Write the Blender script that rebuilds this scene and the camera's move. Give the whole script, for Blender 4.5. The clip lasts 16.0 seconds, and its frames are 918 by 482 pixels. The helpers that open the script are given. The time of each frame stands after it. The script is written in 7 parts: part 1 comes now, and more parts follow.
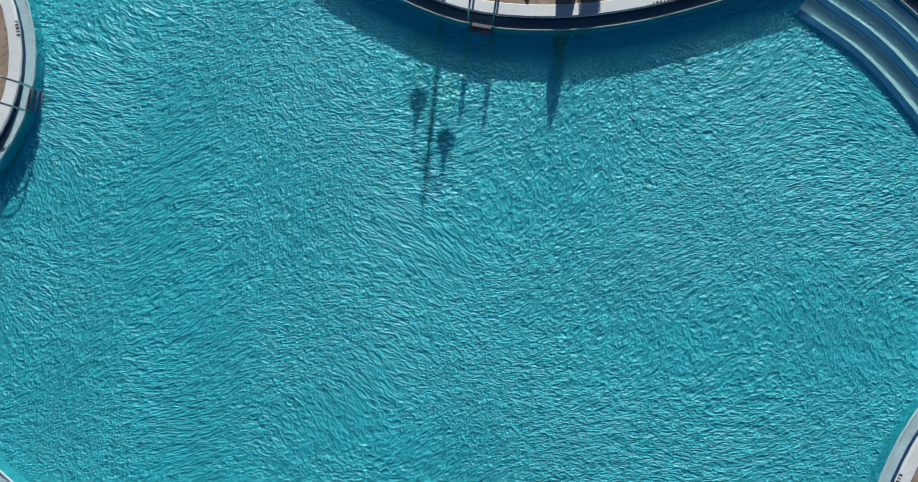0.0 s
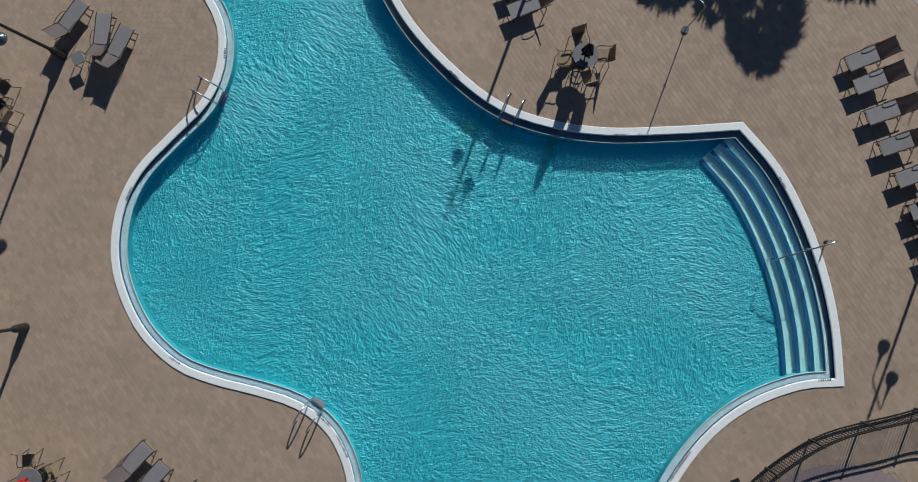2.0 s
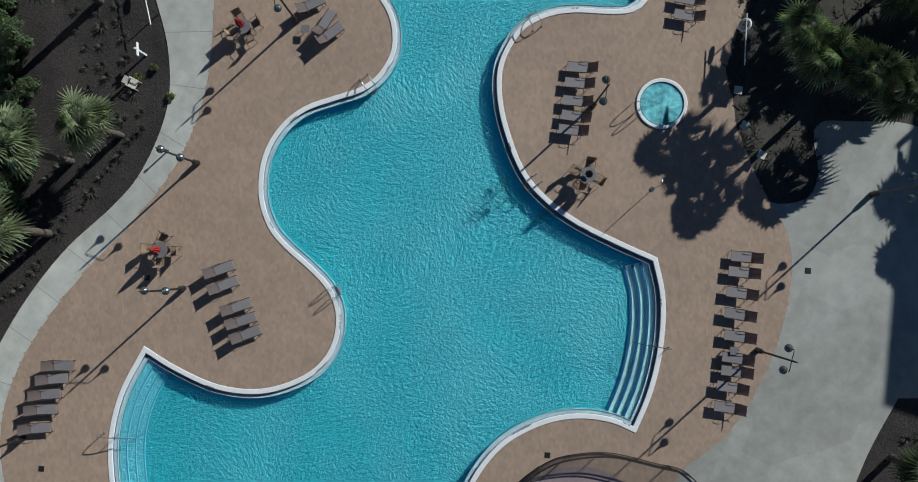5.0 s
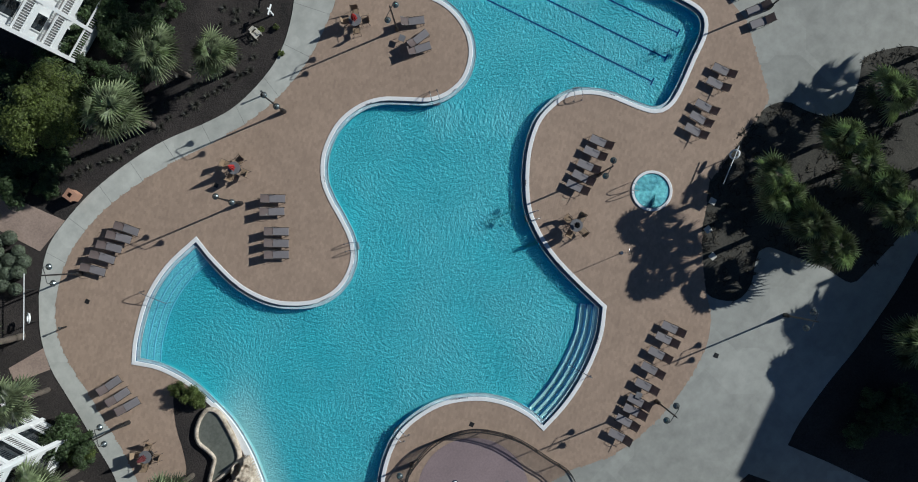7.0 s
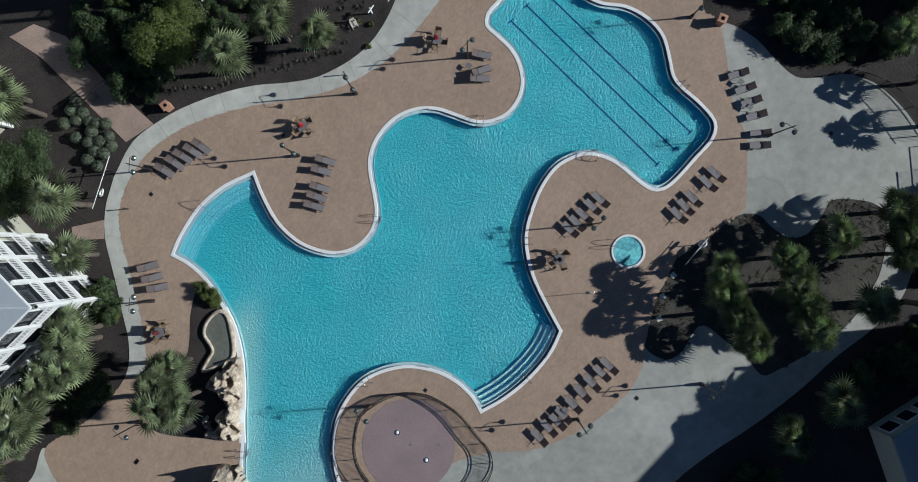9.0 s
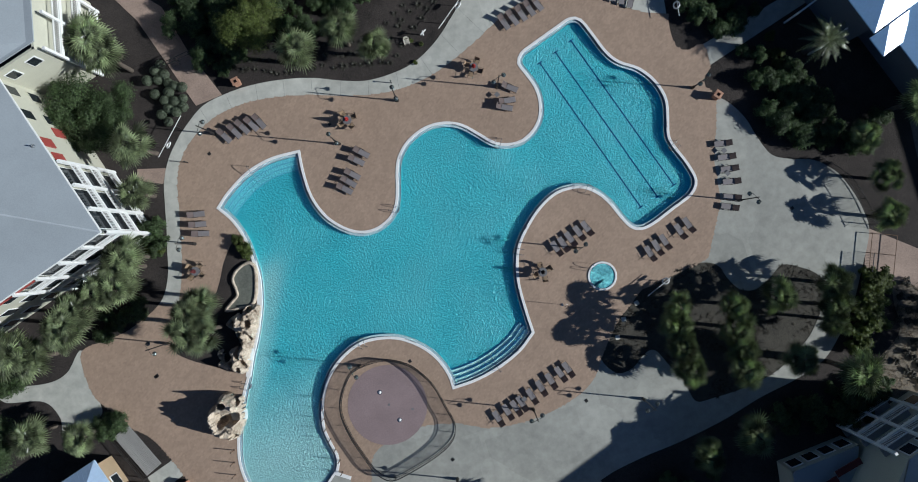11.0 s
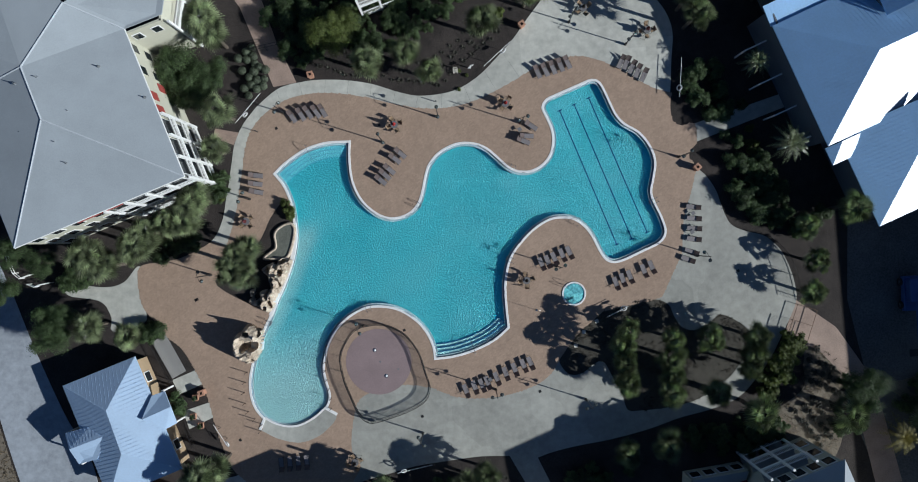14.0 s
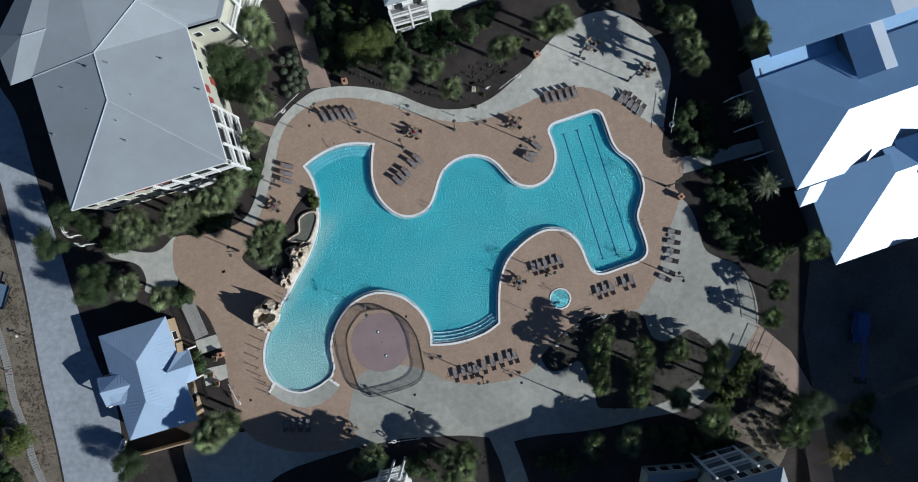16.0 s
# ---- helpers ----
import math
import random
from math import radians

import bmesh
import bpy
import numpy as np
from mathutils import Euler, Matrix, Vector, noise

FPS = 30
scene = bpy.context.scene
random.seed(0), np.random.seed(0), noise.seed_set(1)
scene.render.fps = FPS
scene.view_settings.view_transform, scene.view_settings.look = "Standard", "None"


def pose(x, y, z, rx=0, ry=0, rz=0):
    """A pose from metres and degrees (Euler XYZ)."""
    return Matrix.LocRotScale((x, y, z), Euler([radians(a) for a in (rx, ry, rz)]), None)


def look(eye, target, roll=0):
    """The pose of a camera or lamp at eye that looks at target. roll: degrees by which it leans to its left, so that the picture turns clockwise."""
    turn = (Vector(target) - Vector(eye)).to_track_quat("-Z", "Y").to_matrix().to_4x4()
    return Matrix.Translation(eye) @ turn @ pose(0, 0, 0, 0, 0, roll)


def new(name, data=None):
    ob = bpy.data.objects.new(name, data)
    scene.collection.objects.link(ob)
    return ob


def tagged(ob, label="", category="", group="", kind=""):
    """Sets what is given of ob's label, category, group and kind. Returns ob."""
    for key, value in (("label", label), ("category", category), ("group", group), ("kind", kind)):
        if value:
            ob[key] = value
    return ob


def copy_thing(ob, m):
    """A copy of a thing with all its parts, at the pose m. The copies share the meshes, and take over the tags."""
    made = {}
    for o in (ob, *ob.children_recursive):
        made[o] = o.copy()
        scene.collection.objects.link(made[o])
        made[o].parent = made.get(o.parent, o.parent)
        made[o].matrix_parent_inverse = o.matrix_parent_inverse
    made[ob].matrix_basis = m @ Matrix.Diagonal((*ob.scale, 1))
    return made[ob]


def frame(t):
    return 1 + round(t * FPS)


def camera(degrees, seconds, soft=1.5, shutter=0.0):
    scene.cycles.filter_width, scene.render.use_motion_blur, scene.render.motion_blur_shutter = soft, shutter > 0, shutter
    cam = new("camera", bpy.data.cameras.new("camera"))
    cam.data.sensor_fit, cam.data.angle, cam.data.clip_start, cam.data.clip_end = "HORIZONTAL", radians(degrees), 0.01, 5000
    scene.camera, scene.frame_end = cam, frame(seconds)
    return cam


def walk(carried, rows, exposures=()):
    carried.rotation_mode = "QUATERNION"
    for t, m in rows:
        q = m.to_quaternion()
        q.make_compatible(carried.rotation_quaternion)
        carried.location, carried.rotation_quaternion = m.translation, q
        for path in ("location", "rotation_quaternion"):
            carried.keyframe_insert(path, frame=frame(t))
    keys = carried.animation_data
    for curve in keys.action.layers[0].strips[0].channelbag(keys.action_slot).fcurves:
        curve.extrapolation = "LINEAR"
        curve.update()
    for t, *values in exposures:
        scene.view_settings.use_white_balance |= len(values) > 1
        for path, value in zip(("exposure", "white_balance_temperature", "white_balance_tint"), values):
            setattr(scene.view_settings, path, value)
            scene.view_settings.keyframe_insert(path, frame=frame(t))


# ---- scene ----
cam = camera(68.0, 16.0, soft=1.0)
PATH = [
    (0.0, pose(0.82, -1.63, 14.25, 1.16, 1.80, -105.83)),
    (0.5, pose(0.81, -1.69, 16.26, 1.23, 1.68, -102.86)),
    (1.0, pose(0.84, -1.70, 18.57, 1.30, 1.57, -99.49)),
    (1.5, pose(0.86, -1.73, 20.78, 1.35, 1.51, -95.94)),
    (2.0, pose(0.85, -1.77, 23.00, 1.51, 1.46, -92.01)),
    (2.5, pose(0.72, -1.85, 25.25, 1.72, 1.45, -87.94)),
    (3.0, pose(0.57, -1.97, 27.53, 1.94, 1.45, -83.89)),
    (3.5, pose(0.45, -2.08, 29.84, 2.09, 1.47, -79.21)),
    (4.0, pose(0.41, -2.25, 32.06, 2.13, 1.49, -74.28)),
    (6.5, pose(1.16, -1.95, 43.53, 1.04, 0.92, -49.85)),
    (7.0, pose(1.15, -1.80, 45.78, 0.92, 0.82, -45.05)),
    (7.5, pose(1.16, -1.71, 48.07, 0.83, 0.73, -40.31)),
    (8.0, pose(1.17, -1.63, 50.33, 0.77, 0.66, -35.66)),
    (8.5, pose(1.18, -1.55, 52.54, 0.72, 0.64, -31.20)),
    (9.0, pose(1.27, -1.49, 54.84, 0.65, 0.64, -27.14)),
    (11.5, pose(1.57, -1.06, 66.26, 0.22, 0.81, -14.46)),
    (12.0, pose(1.48, -0.93, 68.48, 0.15, 0.76, -12.09)),
    (12.5, pose(1.35, -0.79, 70.75, 0.08, 0.69, -10.08)),
    (13.0, pose(1.21, -0.63, 73.05, 0.00, 0.62, -8.25)),
    (13.5, pose(1.04, -0.49, 75.30, -0.09, 0.55, -6.53)),
    (14.0, pose(0.87, -0.36, 77.56, -0.15, 0.48, -4.93)),
    (14.5, pose(0.72, -0.23, 79.87, -0.19, 0.44, -3.43)),
    (15.0, pose(0.64, -0.14, 82.13, -0.21, 0.44, -2.06)),
    (15.5, pose(0.61, -0.10, 84.42, -0.23, 0.47, -0.72)),
    (16.0, pose(0.59, -0.06, 86.69, -0.22, 0.55, 0.60)),
]
walk(cam, PATH, exposures=((0.0, -0.18, 5620, 6), (6.0, -0.15, 5580, 7), (12.0, -0.08, 5530, 9), (16.0, -0.07, 5530, 9)))

# ---- light ----
SUN_ELEV, SUN_TURN = 27.3, -22.2          # degrees: height, and the side it stands on, from +x
world = bpy.data.worlds.new("sky")
world.use_nodes = True
scene.world = world
wn = world.node_tree.nodes
sky = wn.new("ShaderNodeTexSky")
sky.sky_type, sky.sun_disc = "NISHITA", False
sky.sun_elevation, sky.sun_rotation = radians(SUN_ELEV), radians(90 - SUN_TURN)
sky.ozone_density, sky.dust_density = 5.0, 0.3
wn["Background"].inputs["Strength"].default_value = 0.038
world.node_tree.links.new(sky.outputs[0], wn["Background"].inputs["Color"])
sun = new("sun", bpy.data.lights.new("sun", "SUN"))
sun.data.energy, sun.data.angle, sun.data.color = 5.2, radians(0.55), (1.0, 0.945, 0.82)
sun.matrix_world = look((60 * math.cos(radians(SUN_TURN)), 60 * math.sin(radians(SUN_TURN)), 60 * math.tan(radians(SUN_ELEV))), (0, 0, 0))

# ---- materials ----


def material(name, base, rough=0.7, metal=0.0, vary=0.25, scales=(0.6, 9.0), bump=0.3, relief=0.01, tint=None, per_object=0.0, spec=0.5, per_leaf=0.0):
    """A surface with broad stains and fine grain over its base colour, and fine relief."""
    m = bpy.data.materials.new(name)
    m.use_nodes = True
    n, link = m.node_tree.nodes, m.node_tree.links.new
    b = n["Principled BSDF"]
    b.inputs["Roughness"].default_value, b.inputs["Metallic"].default_value = rough, metal
    b.inputs["Specular IOR Level"].default_value = spec
    where = n.new("ShaderNodeTexCoord")
    big, fine = n.new("ShaderNodeTexNoise"), n.new("ShaderNodeTexNoise")
    for tex, s, d in ((big, scales[0], 5), (fine, scales[1], 4)):
        tex.inputs["Scale"].default_value, tex.inputs["Detail"].default_value = s, d
        tex.inputs["Roughness"].default_value = 0.62
        link(where.outputs["Object"], tex.inputs["Vector"])
    both = n.new("ShaderNodeMath")
    both.operation = "ADD"
    link(big.outputs[0], both.inputs[0])
    link(fine.outputs[0], both.inputs[1])
    ramp = n.new("ShaderNodeValToRGB")
    ramp.color_ramp.elements[0].position, ramp.color_ramp.elements[1].position = 0.36, 0.64
    half = n.new("ShaderNodeMath")
    half.operation = "MULTIPLY"
    half.inputs[1].default_value = 0.5
    link(both.outputs[0], half.inputs[0])
    link(half.outputs[0], ramp.inputs[0])
    low = [c * (1 - vary) for c in base]
    high = tint or [min(1, c * (1 + vary)) for c in base]
    ramp.color_ramp.elements[0].color, ramp.color_ramp.elements[1].color = (*low, 1), (*high, 1)
    out = ramp.outputs[0]
    if per_object:
        info, hsv = n.new("ShaderNodeObjectInfo"), n.new("ShaderNodeHueSaturation")
        span = n.new("ShaderNodeMapRange")
        span.inputs["To Min"].default_value, span.inputs["To Max"].default_value = 1 - per_object, 1 + per_object
        link(info.outputs["Random"], span.inputs["Value"])
        link(span.outputs[0], hsv.inputs["Value"])
        link(out, hsv.inputs["Color"])
        out = hsv.outputs[0]
    if per_leaf:
        piece, hsv = n.new("ShaderNodeNewGeometry"), n.new("ShaderNodeHueSaturation")
        span = n.new("ShaderNodeMapRange")
        span.inputs["To Min"].default_value, span.inputs["To Max"].default_value = 1 - per_leaf, 1 + per_leaf
        link(piece.outputs["Random Per Island"], span.inputs["Value"])
        link(span.outputs[0], hsv.inputs["Value"])
        link(out, hsv.inputs["Color"])
        out = hsv.outputs[0]
    link(out, b.inputs["Base Color"])
    if bump:
        bm_ = n.new("ShaderNodeBump")
        bm_.inputs["Strength"].default_value, bm_.inputs["Distance"].default_value = bump, relief
        link(fine.outputs[0], bm_.inputs["Height"])
        link(bm_.outputs[0], b.inputs["Normal"])
    return m


def paver_material(name, base):
    """Tumbled concrete pavers: each piece with its own shade, over broad stains."""
    m = material(name, base, 0.85, vary=0.11, scales=(0.16, 1.2), bump=0.25, relief=0.006)
    n, link = m.node_tree.nodes, m.node_tree.links.new
    piece, whole, add, wrap, span = n.new("ShaderNodeNewGeometry"), n.new("ShaderNodeObjectInfo"), n.new("ShaderNodeMath"), n.new("ShaderNodeMath"), n.new("ShaderNodeMapRange")
    wrap.operation = "FRACT"
    link(piece.outputs["Random Per Island"], add.inputs[0])
    link(whole.outputs["Random"], add.inputs[1])
    link(add.outputs[0], wrap.inputs[0])
    link(wrap.outputs[0], span.inputs["Value"])
    span.inputs["To Min"].default_value, span.inputs["To Max"].default_value = 0.91, 1.09
    hsv = n.new("ShaderNodeHueSaturation")
    shader = n["Principled BSDF"]
    link(shader.inputs["Base Color"].links[0].from_socket, hsv.inputs["Color"])
    link(span.outputs[0], hsv.inputs["Value"])
    link(hsv.outputs[0], shader.inputs["Base Color"])
    return m


M_MULCH = material("mulch", (0.033, 0.0265, 0.0235), 0.95, vary=0.6, scales=(0.35, 9), bump=1.0, relief=0.05)
M_SOIL = material("dry_lawn_soil", (0.056, 0.051, 0.041), 0.95, vary=0.4, scales=(0.4, 8), bump=0.7, relief=0.03)
M_CONCRETE = material("concrete", (0.335, 0.331, 0.296), 0.85, vary=0.20, scales=(0.13, 1.1), bump=0.15, relief=0.004)


def pours(m, spread):
    """Separate pours of concrete, each with a shade of its own."""
    n, link = m.node_tree.nodes, m.node_tree.links.new
    cell, hsv, span = n.new("ShaderNodeTexVoronoi"), n.new("ShaderNodeHueSaturation"), n.new("ShaderNodeMapRange")
    cell.distance = "CHEBYCHEV"
    cell.inputs["Scale"].default_value = 0.22
    link(n["Texture Coordinate"].outputs["Object"], cell.inputs["Vector"])
    link(cell.outputs["Color"], span.inputs["Value"])
    span.inputs["To Min"].default_value, span.inputs["To Max"].default_value = 1 - spread, 1 + spread
    shader = n["Principled BSDF"]
    link(shader.inputs["Base Color"].links[0].from_socket, hsv.inputs["Color"])
    link(span.outputs[0], hsv.inputs["Value"])
    link(hsv.outputs[0], shader.inputs["Base Color"])


pours(M_CONCRETE, 0.10)


def paler_walk(m, ratio):
    """The walk round the north and west is of paler concrete."""
    n, link = m.node_tree.nodes, m.node_tree.links.new
    at, hsv, most, span = n.new("ShaderNodeSeparateXYZ"), n.new("ShaderNodeHueSaturation"), n.new("ShaderNodeMath"), n.new("ShaderNodeMapRange")
    link(n["Texture Coordinate"].outputs["Object"], at.inputs[0])
    most.operation = "MAXIMUM"
    for slot, axis, lo, hi in ((0, 1, 6.0, 13.0), (1, 0, -19.0, -23.0)):
        edge = n.new("ShaderNodeMapRange")
        edge.inputs["From Min"].default_value, edge.inputs["From Max"].default_value = lo, hi
        link(at.outputs[axis], edge.inputs["Value"])
        link(edge.outputs[0], most.inputs[slot])
    link(most.outputs[0], span.inputs["Value"])
    span.inputs["To Min"].default_value, span.inputs["To Max"].default_value = 1.0, ratio
    shader = n["Principled BSDF"]
    link(shader.inputs["Base Color"].links[0].from_socket, hsv.inputs["Color"])
    link(span.outputs[0], hsv.inputs["Value"])
    link(hsv.outputs[0], shader.inputs["Base Color"])


paler_walk(M_CONCRETE, 1.38)
M_LOT = material("bare_lot", (0.110, 0.108, 0.104), 0.95, vary=0.45, scales=(0.15, 5), bump=0.6, relief=0.03)
M_DECK = paver_material("pavers", (0.364, 0.261, 0.190))
M_JOINT = material("joint_sand", (0.325, 0.234, 0.174), 0.95, vary=0.2, scales=(0.5, 9), bump=0.3, relief=0.004)
M_COPING = material("coping", (0.80, 0.79, 0.77), 0.7, vary=0.08, scales=(0.8, 12), bump=0.1, relief=0.003)
M_LEDGE = material("ledge_tile", (0.40, 0.47, 0.46), 0.5, vary=0.15, scales=(1.5, 12), bump=0.1, relief=0.002)
M_TILE = material("tile_navy", (0.012, 0.05, 0.13), 0.25, vary=0.3, scales=(2, 12), bump=0.1, relief=0.002)
M_ROAD = material("road_gravel", (0.33, 0.355, 0.39), 0.9, vary=0.22, scales=(0.14, 1.4), bump=0.4, relief=0.01)
M_SAND = material("sandy_soil", (0.17, 0.143, 0.108), 0.95, vary=0.4, scales=(0.35, 5), bump=0.6, relief=0.03)
M_BRICK_WALK = material("walk_pavers", (0.34, 0.25, 0.20), 0.85, vary=0.25, scales=(0.5, 7), bump=0.3, relief=0.006)
M_SPLASH = material("splash_surface", (0.262, 0.195, 0.195), 0.85, vary=0.14, scales=(0.5, 8), bump=0.2, relief=0.004)
M_DARK = material("black_metal", (0.018, 0.017, 0.017), 0.45, vary=0.3, scales=(3, 30), bump=0.05)
M_STEEL = material("stainless", (0.62, 0.62, 0.61), 0.25, metal=0.95, vary=0.08, scales=(3, 20), bump=0.0)


def ripples(n, link, strength, distance):
    """Crossing ripples about a hand wide, bent by a slow drift, as a bump."""
    where = n.new("ShaderNodeTexCoord")
    warp = n.new("ShaderNodeTexNoise")
    warp.inputs["Scale"].default_value, warp.inputs["Detail"].default_value = 0.16, 1
    link(where.outputs["Object"], warp.inputs["Vector"])
    shift = n.new("ShaderNodeVectorMath")
    shift.operation = "SCALE"
    shift.inputs["Scale"].default_value = 4.0
    link(warp.outputs["Color"], shift.inputs[0])
    moved = n.new("ShaderNodeVectorMath")
    link(where.outputs["Object"], moved.inputs[0])
    link(shift.outputs[0], moved.inputs[1])
    total = None
    # (turn, length across the crest, scale, weight, detail, how sharp the crests are)
    for turn, stretch, scale, weight, detail, sharp in ((20, 0.65, 8.0, 1.0, 1.0, 3.0), (-35, 0.8, 11.0, 0.8, 1.0, 3.0), (20, 0.6, 4.8, 1.2, 1.0, 1.0)):
        mp = n.new("ShaderNodeMapping")
        mp.inputs["Rotation"].default_value[2] = radians(turn)
        mp.inputs["Scale"].default_value = (1, stretch, 1)
        link(moved.outputs[0], mp.inputs[0])
        wave = n.new("ShaderNodeTexNoise")
        wave.inputs["Scale"].default_value, wave.inputs["Detail"].default_value = scale, detail
        link(mp.outputs[0], wave.inputs["Vector"])
        crest = wave.outputs[0]
        if sharp > 1:
            # folds the noise about its middle, so that crests are thin ridges
            for op, val in (("SUBTRACT", 0.5), ("ABSOLUTE", 0.0), ("MULTIPLY", -2.0), ("ADD", 1.0), ("POWER", sharp)):
                step = n.new("ShaderNodeMath")
                step.operation = op
                step.inputs[1].default_value = val
                link(crest, step.inputs[0])
                crest = step.outputs[0]
        add = n.new("ShaderNodeMath")
        add.operation = "MULTIPLY_ADD"
        add.inputs[1].default_value = weight
        link(crest, add.inputs[0])
        if total:
            link(total, add.inputs[2])
        else:
            add.inputs[2].default_value = 0
        total = add.outputs[0]
    # small cells where the crests cross
    for scale, weight in ((4.6, 1.5), (2.7, 0.8)):
        cell, add = n.new("ShaderNodeTexVoronoi"), n.new("ShaderNodeMath")
        cell.feature = "SMOOTH_F1"
        cell.inputs["Scale"].default_value, cell.inputs["Smoothness"].default_value = scale, 0.35
        link(moved.outputs[0], cell.inputs["Vector"])
        add.operation = "MULTIPLY_ADD"
        add.inputs[1].default_value = weight
        link(cell.outputs["Distance"], add.inputs[0])
        link(total, add.inputs[2])
        total = add.outputs[0]
    bump = n.new("ShaderNodeBump")
    bump.inputs["Strength"].default_value, bump.inputs["Distance"].default_value = strength, distance
    link(total, bump.inputs["Height"])
    return bump.outputs[0]


def water_material():
    """Clear rippled water that bends the view of the basin and mirrors the sky."""
    m = bpy.data.materials.new("pool_water")
    m.use_nodes = True
    n, link = m.node_tree.nodes, m.node_tree.links.new
    b = n["Principled BSDF"]
    b.inputs["Base Color"].default_value = (0.80, 0.96, 1.0, 1)
    b.inputs["Roughness"].default_value, b.inputs["IOR"].default_value, b.inputs["Transmission Weight"].default_value = 0.03, 1.33, 1.0
    link(ripples(n, link, 0.035, 0.03), b.inputs["Normal"])
    # light scattered back, blue, by the water itself
    haze, both = n.new("ShaderNodeBsdfDiffuse"), n.new("ShaderNodeMixShader")
    haze.inputs["Color"].default_value = (0.0, 0.07, 0.42, 1)
    both.inputs[0].default_value = 0.13
    link(b.outputs[0], both.inputs[1])
    link(haze.outputs[0], both.inputs[2])
    link(both.outputs[0], n["Material Output"].inputs["Surface"])
    return m


def basin_material(name, base, relief):
    """Pool plaster under moving water: the ripples' light plays over it as relief."""
    m = material(name, base, 0.42, vary=0.08, scales=(0.25, 3), bump=0, spec=0.5)
    n, link = m.node_tree.nodes, m.node_tree.links.new
    b = n["Principled BSDF"]
    link(ripples(n, link, 1.0, relief), b.inputs["Normal"])
    # paler towards the children's end: shallow water dims it less, put into the colour
    at = n.new("ShaderNodeSeparateXYZ")
    link(n["Texture Coordinate"].outputs["Object"], at.inputs[0])
    kids = None
    for axis, lo, hi in ((1, -5.0, -17.0), (0, -13.5, -15.5)):
        span = n.new("ShaderNodeMapRange")
        span.interpolation_type = "SMOOTHSTEP"
        span.inputs["From Min"].default_value, span.inputs["From Max"].default_value = lo, hi
        link(at.outputs[axis], span.inputs["Value"])
        if kids:
            both = n.new("ShaderNodeMath")
            both.operation = "MULTIPLY"
            link(kids, both.inputs[0])
            link(span.outputs[0], both.inputs[1])
            kids = both.outputs[0]
        else:
            kids = span.outputs[0]
    # and in a strip along the rocks, for the shallower water over a shelving floor
    across, strip, upto, edge, most = n.new("ShaderNodeVectorMath"), n.new("ShaderNodeMapRange"), n.new("ShaderNodeMapRange"), n.new("ShaderNodeMath"), n.new("ShaderNodeMath")
    across.operation, edge.operation, most.operation = "DOT_PRODUCT", "MULTIPLY", "MAXIMUM"
    across.inputs[1].default_value = (0.905, -0.425, 0.0)
    strip.interpolation_type = upto.interpolation_type = "SMOOTHSTEP"
    link(n["Texture Coordinate"].outputs["Object"], across.inputs[0])
    for span, lo, hi in ((strip, -14.2, -16.6), (upto, 4.0, 0.5)):
        span.inputs["From Min"].default_value, span.inputs["From Max"].default_value = lo, hi
    strip.inputs["To Max"].default_value = 0.8
    link(across.outputs["Value"], strip.inputs["Value"])
    link(at.outputs[1], upto.inputs["Value"])
    link(strip.outputs[0], edge.inputs[0])
    link(upto.outputs[0], edge.inputs[1])
    link(edge.outputs[0], most.inputs[0])
    link(kids, most.inputs[1])
    kids = most.outputs[0]
    pale = n.new("ShaderNodeMix")
    pale.data_type = "RGBA"
    link(kids, pale.inputs[0])
    link(b.inputs["Base Color"].links[0].from_socket, pale.inputs[6])
    pale.inputs[7].default_value = (0.27, 0.43, 0.395, 1)
    link(pale.outputs[2], b.inputs["Base Color"])
    return m


M_PLASTER = basin_material("pool_plaster", (0.049, 0.326, 0.346), 0.024)
M_STEP = basin_material("step_plaster", (0.38, 0.58, 0.53), 0.006)
M_STEP_WEST = basin_material("blue_step_plaster", (0.13, 0.43, 0.46), 0.03)
M_WATER = water_material()

# ---- helpers ----


def part(name, bm, mat, parent=None, label="", smooth=False):
    """Links a bmesh as one mesh object, under a thing or a part."""
    me = bpy.data.meshes.new(name)
    bm.to_mesh(me)
    bm.free()
    if smooth:
        me.polygons.foreach_set("use_smooth", [True] * len(me.polygons))
    me.materials.append(mat)
    ob = new(name, me)
    if parent:
        ob.parent = parent
    return tagged(ob, label)


def thing(name, label, category, group="", kind="", at=None):
    """An Empty at the base of a thing, which carries its parts."""
    ob = new(name)
    ob.empty_display_size = 0.2
    if at is not None:
        ob.matrix_world = at
    return tagged(ob, label, category, group, kind)


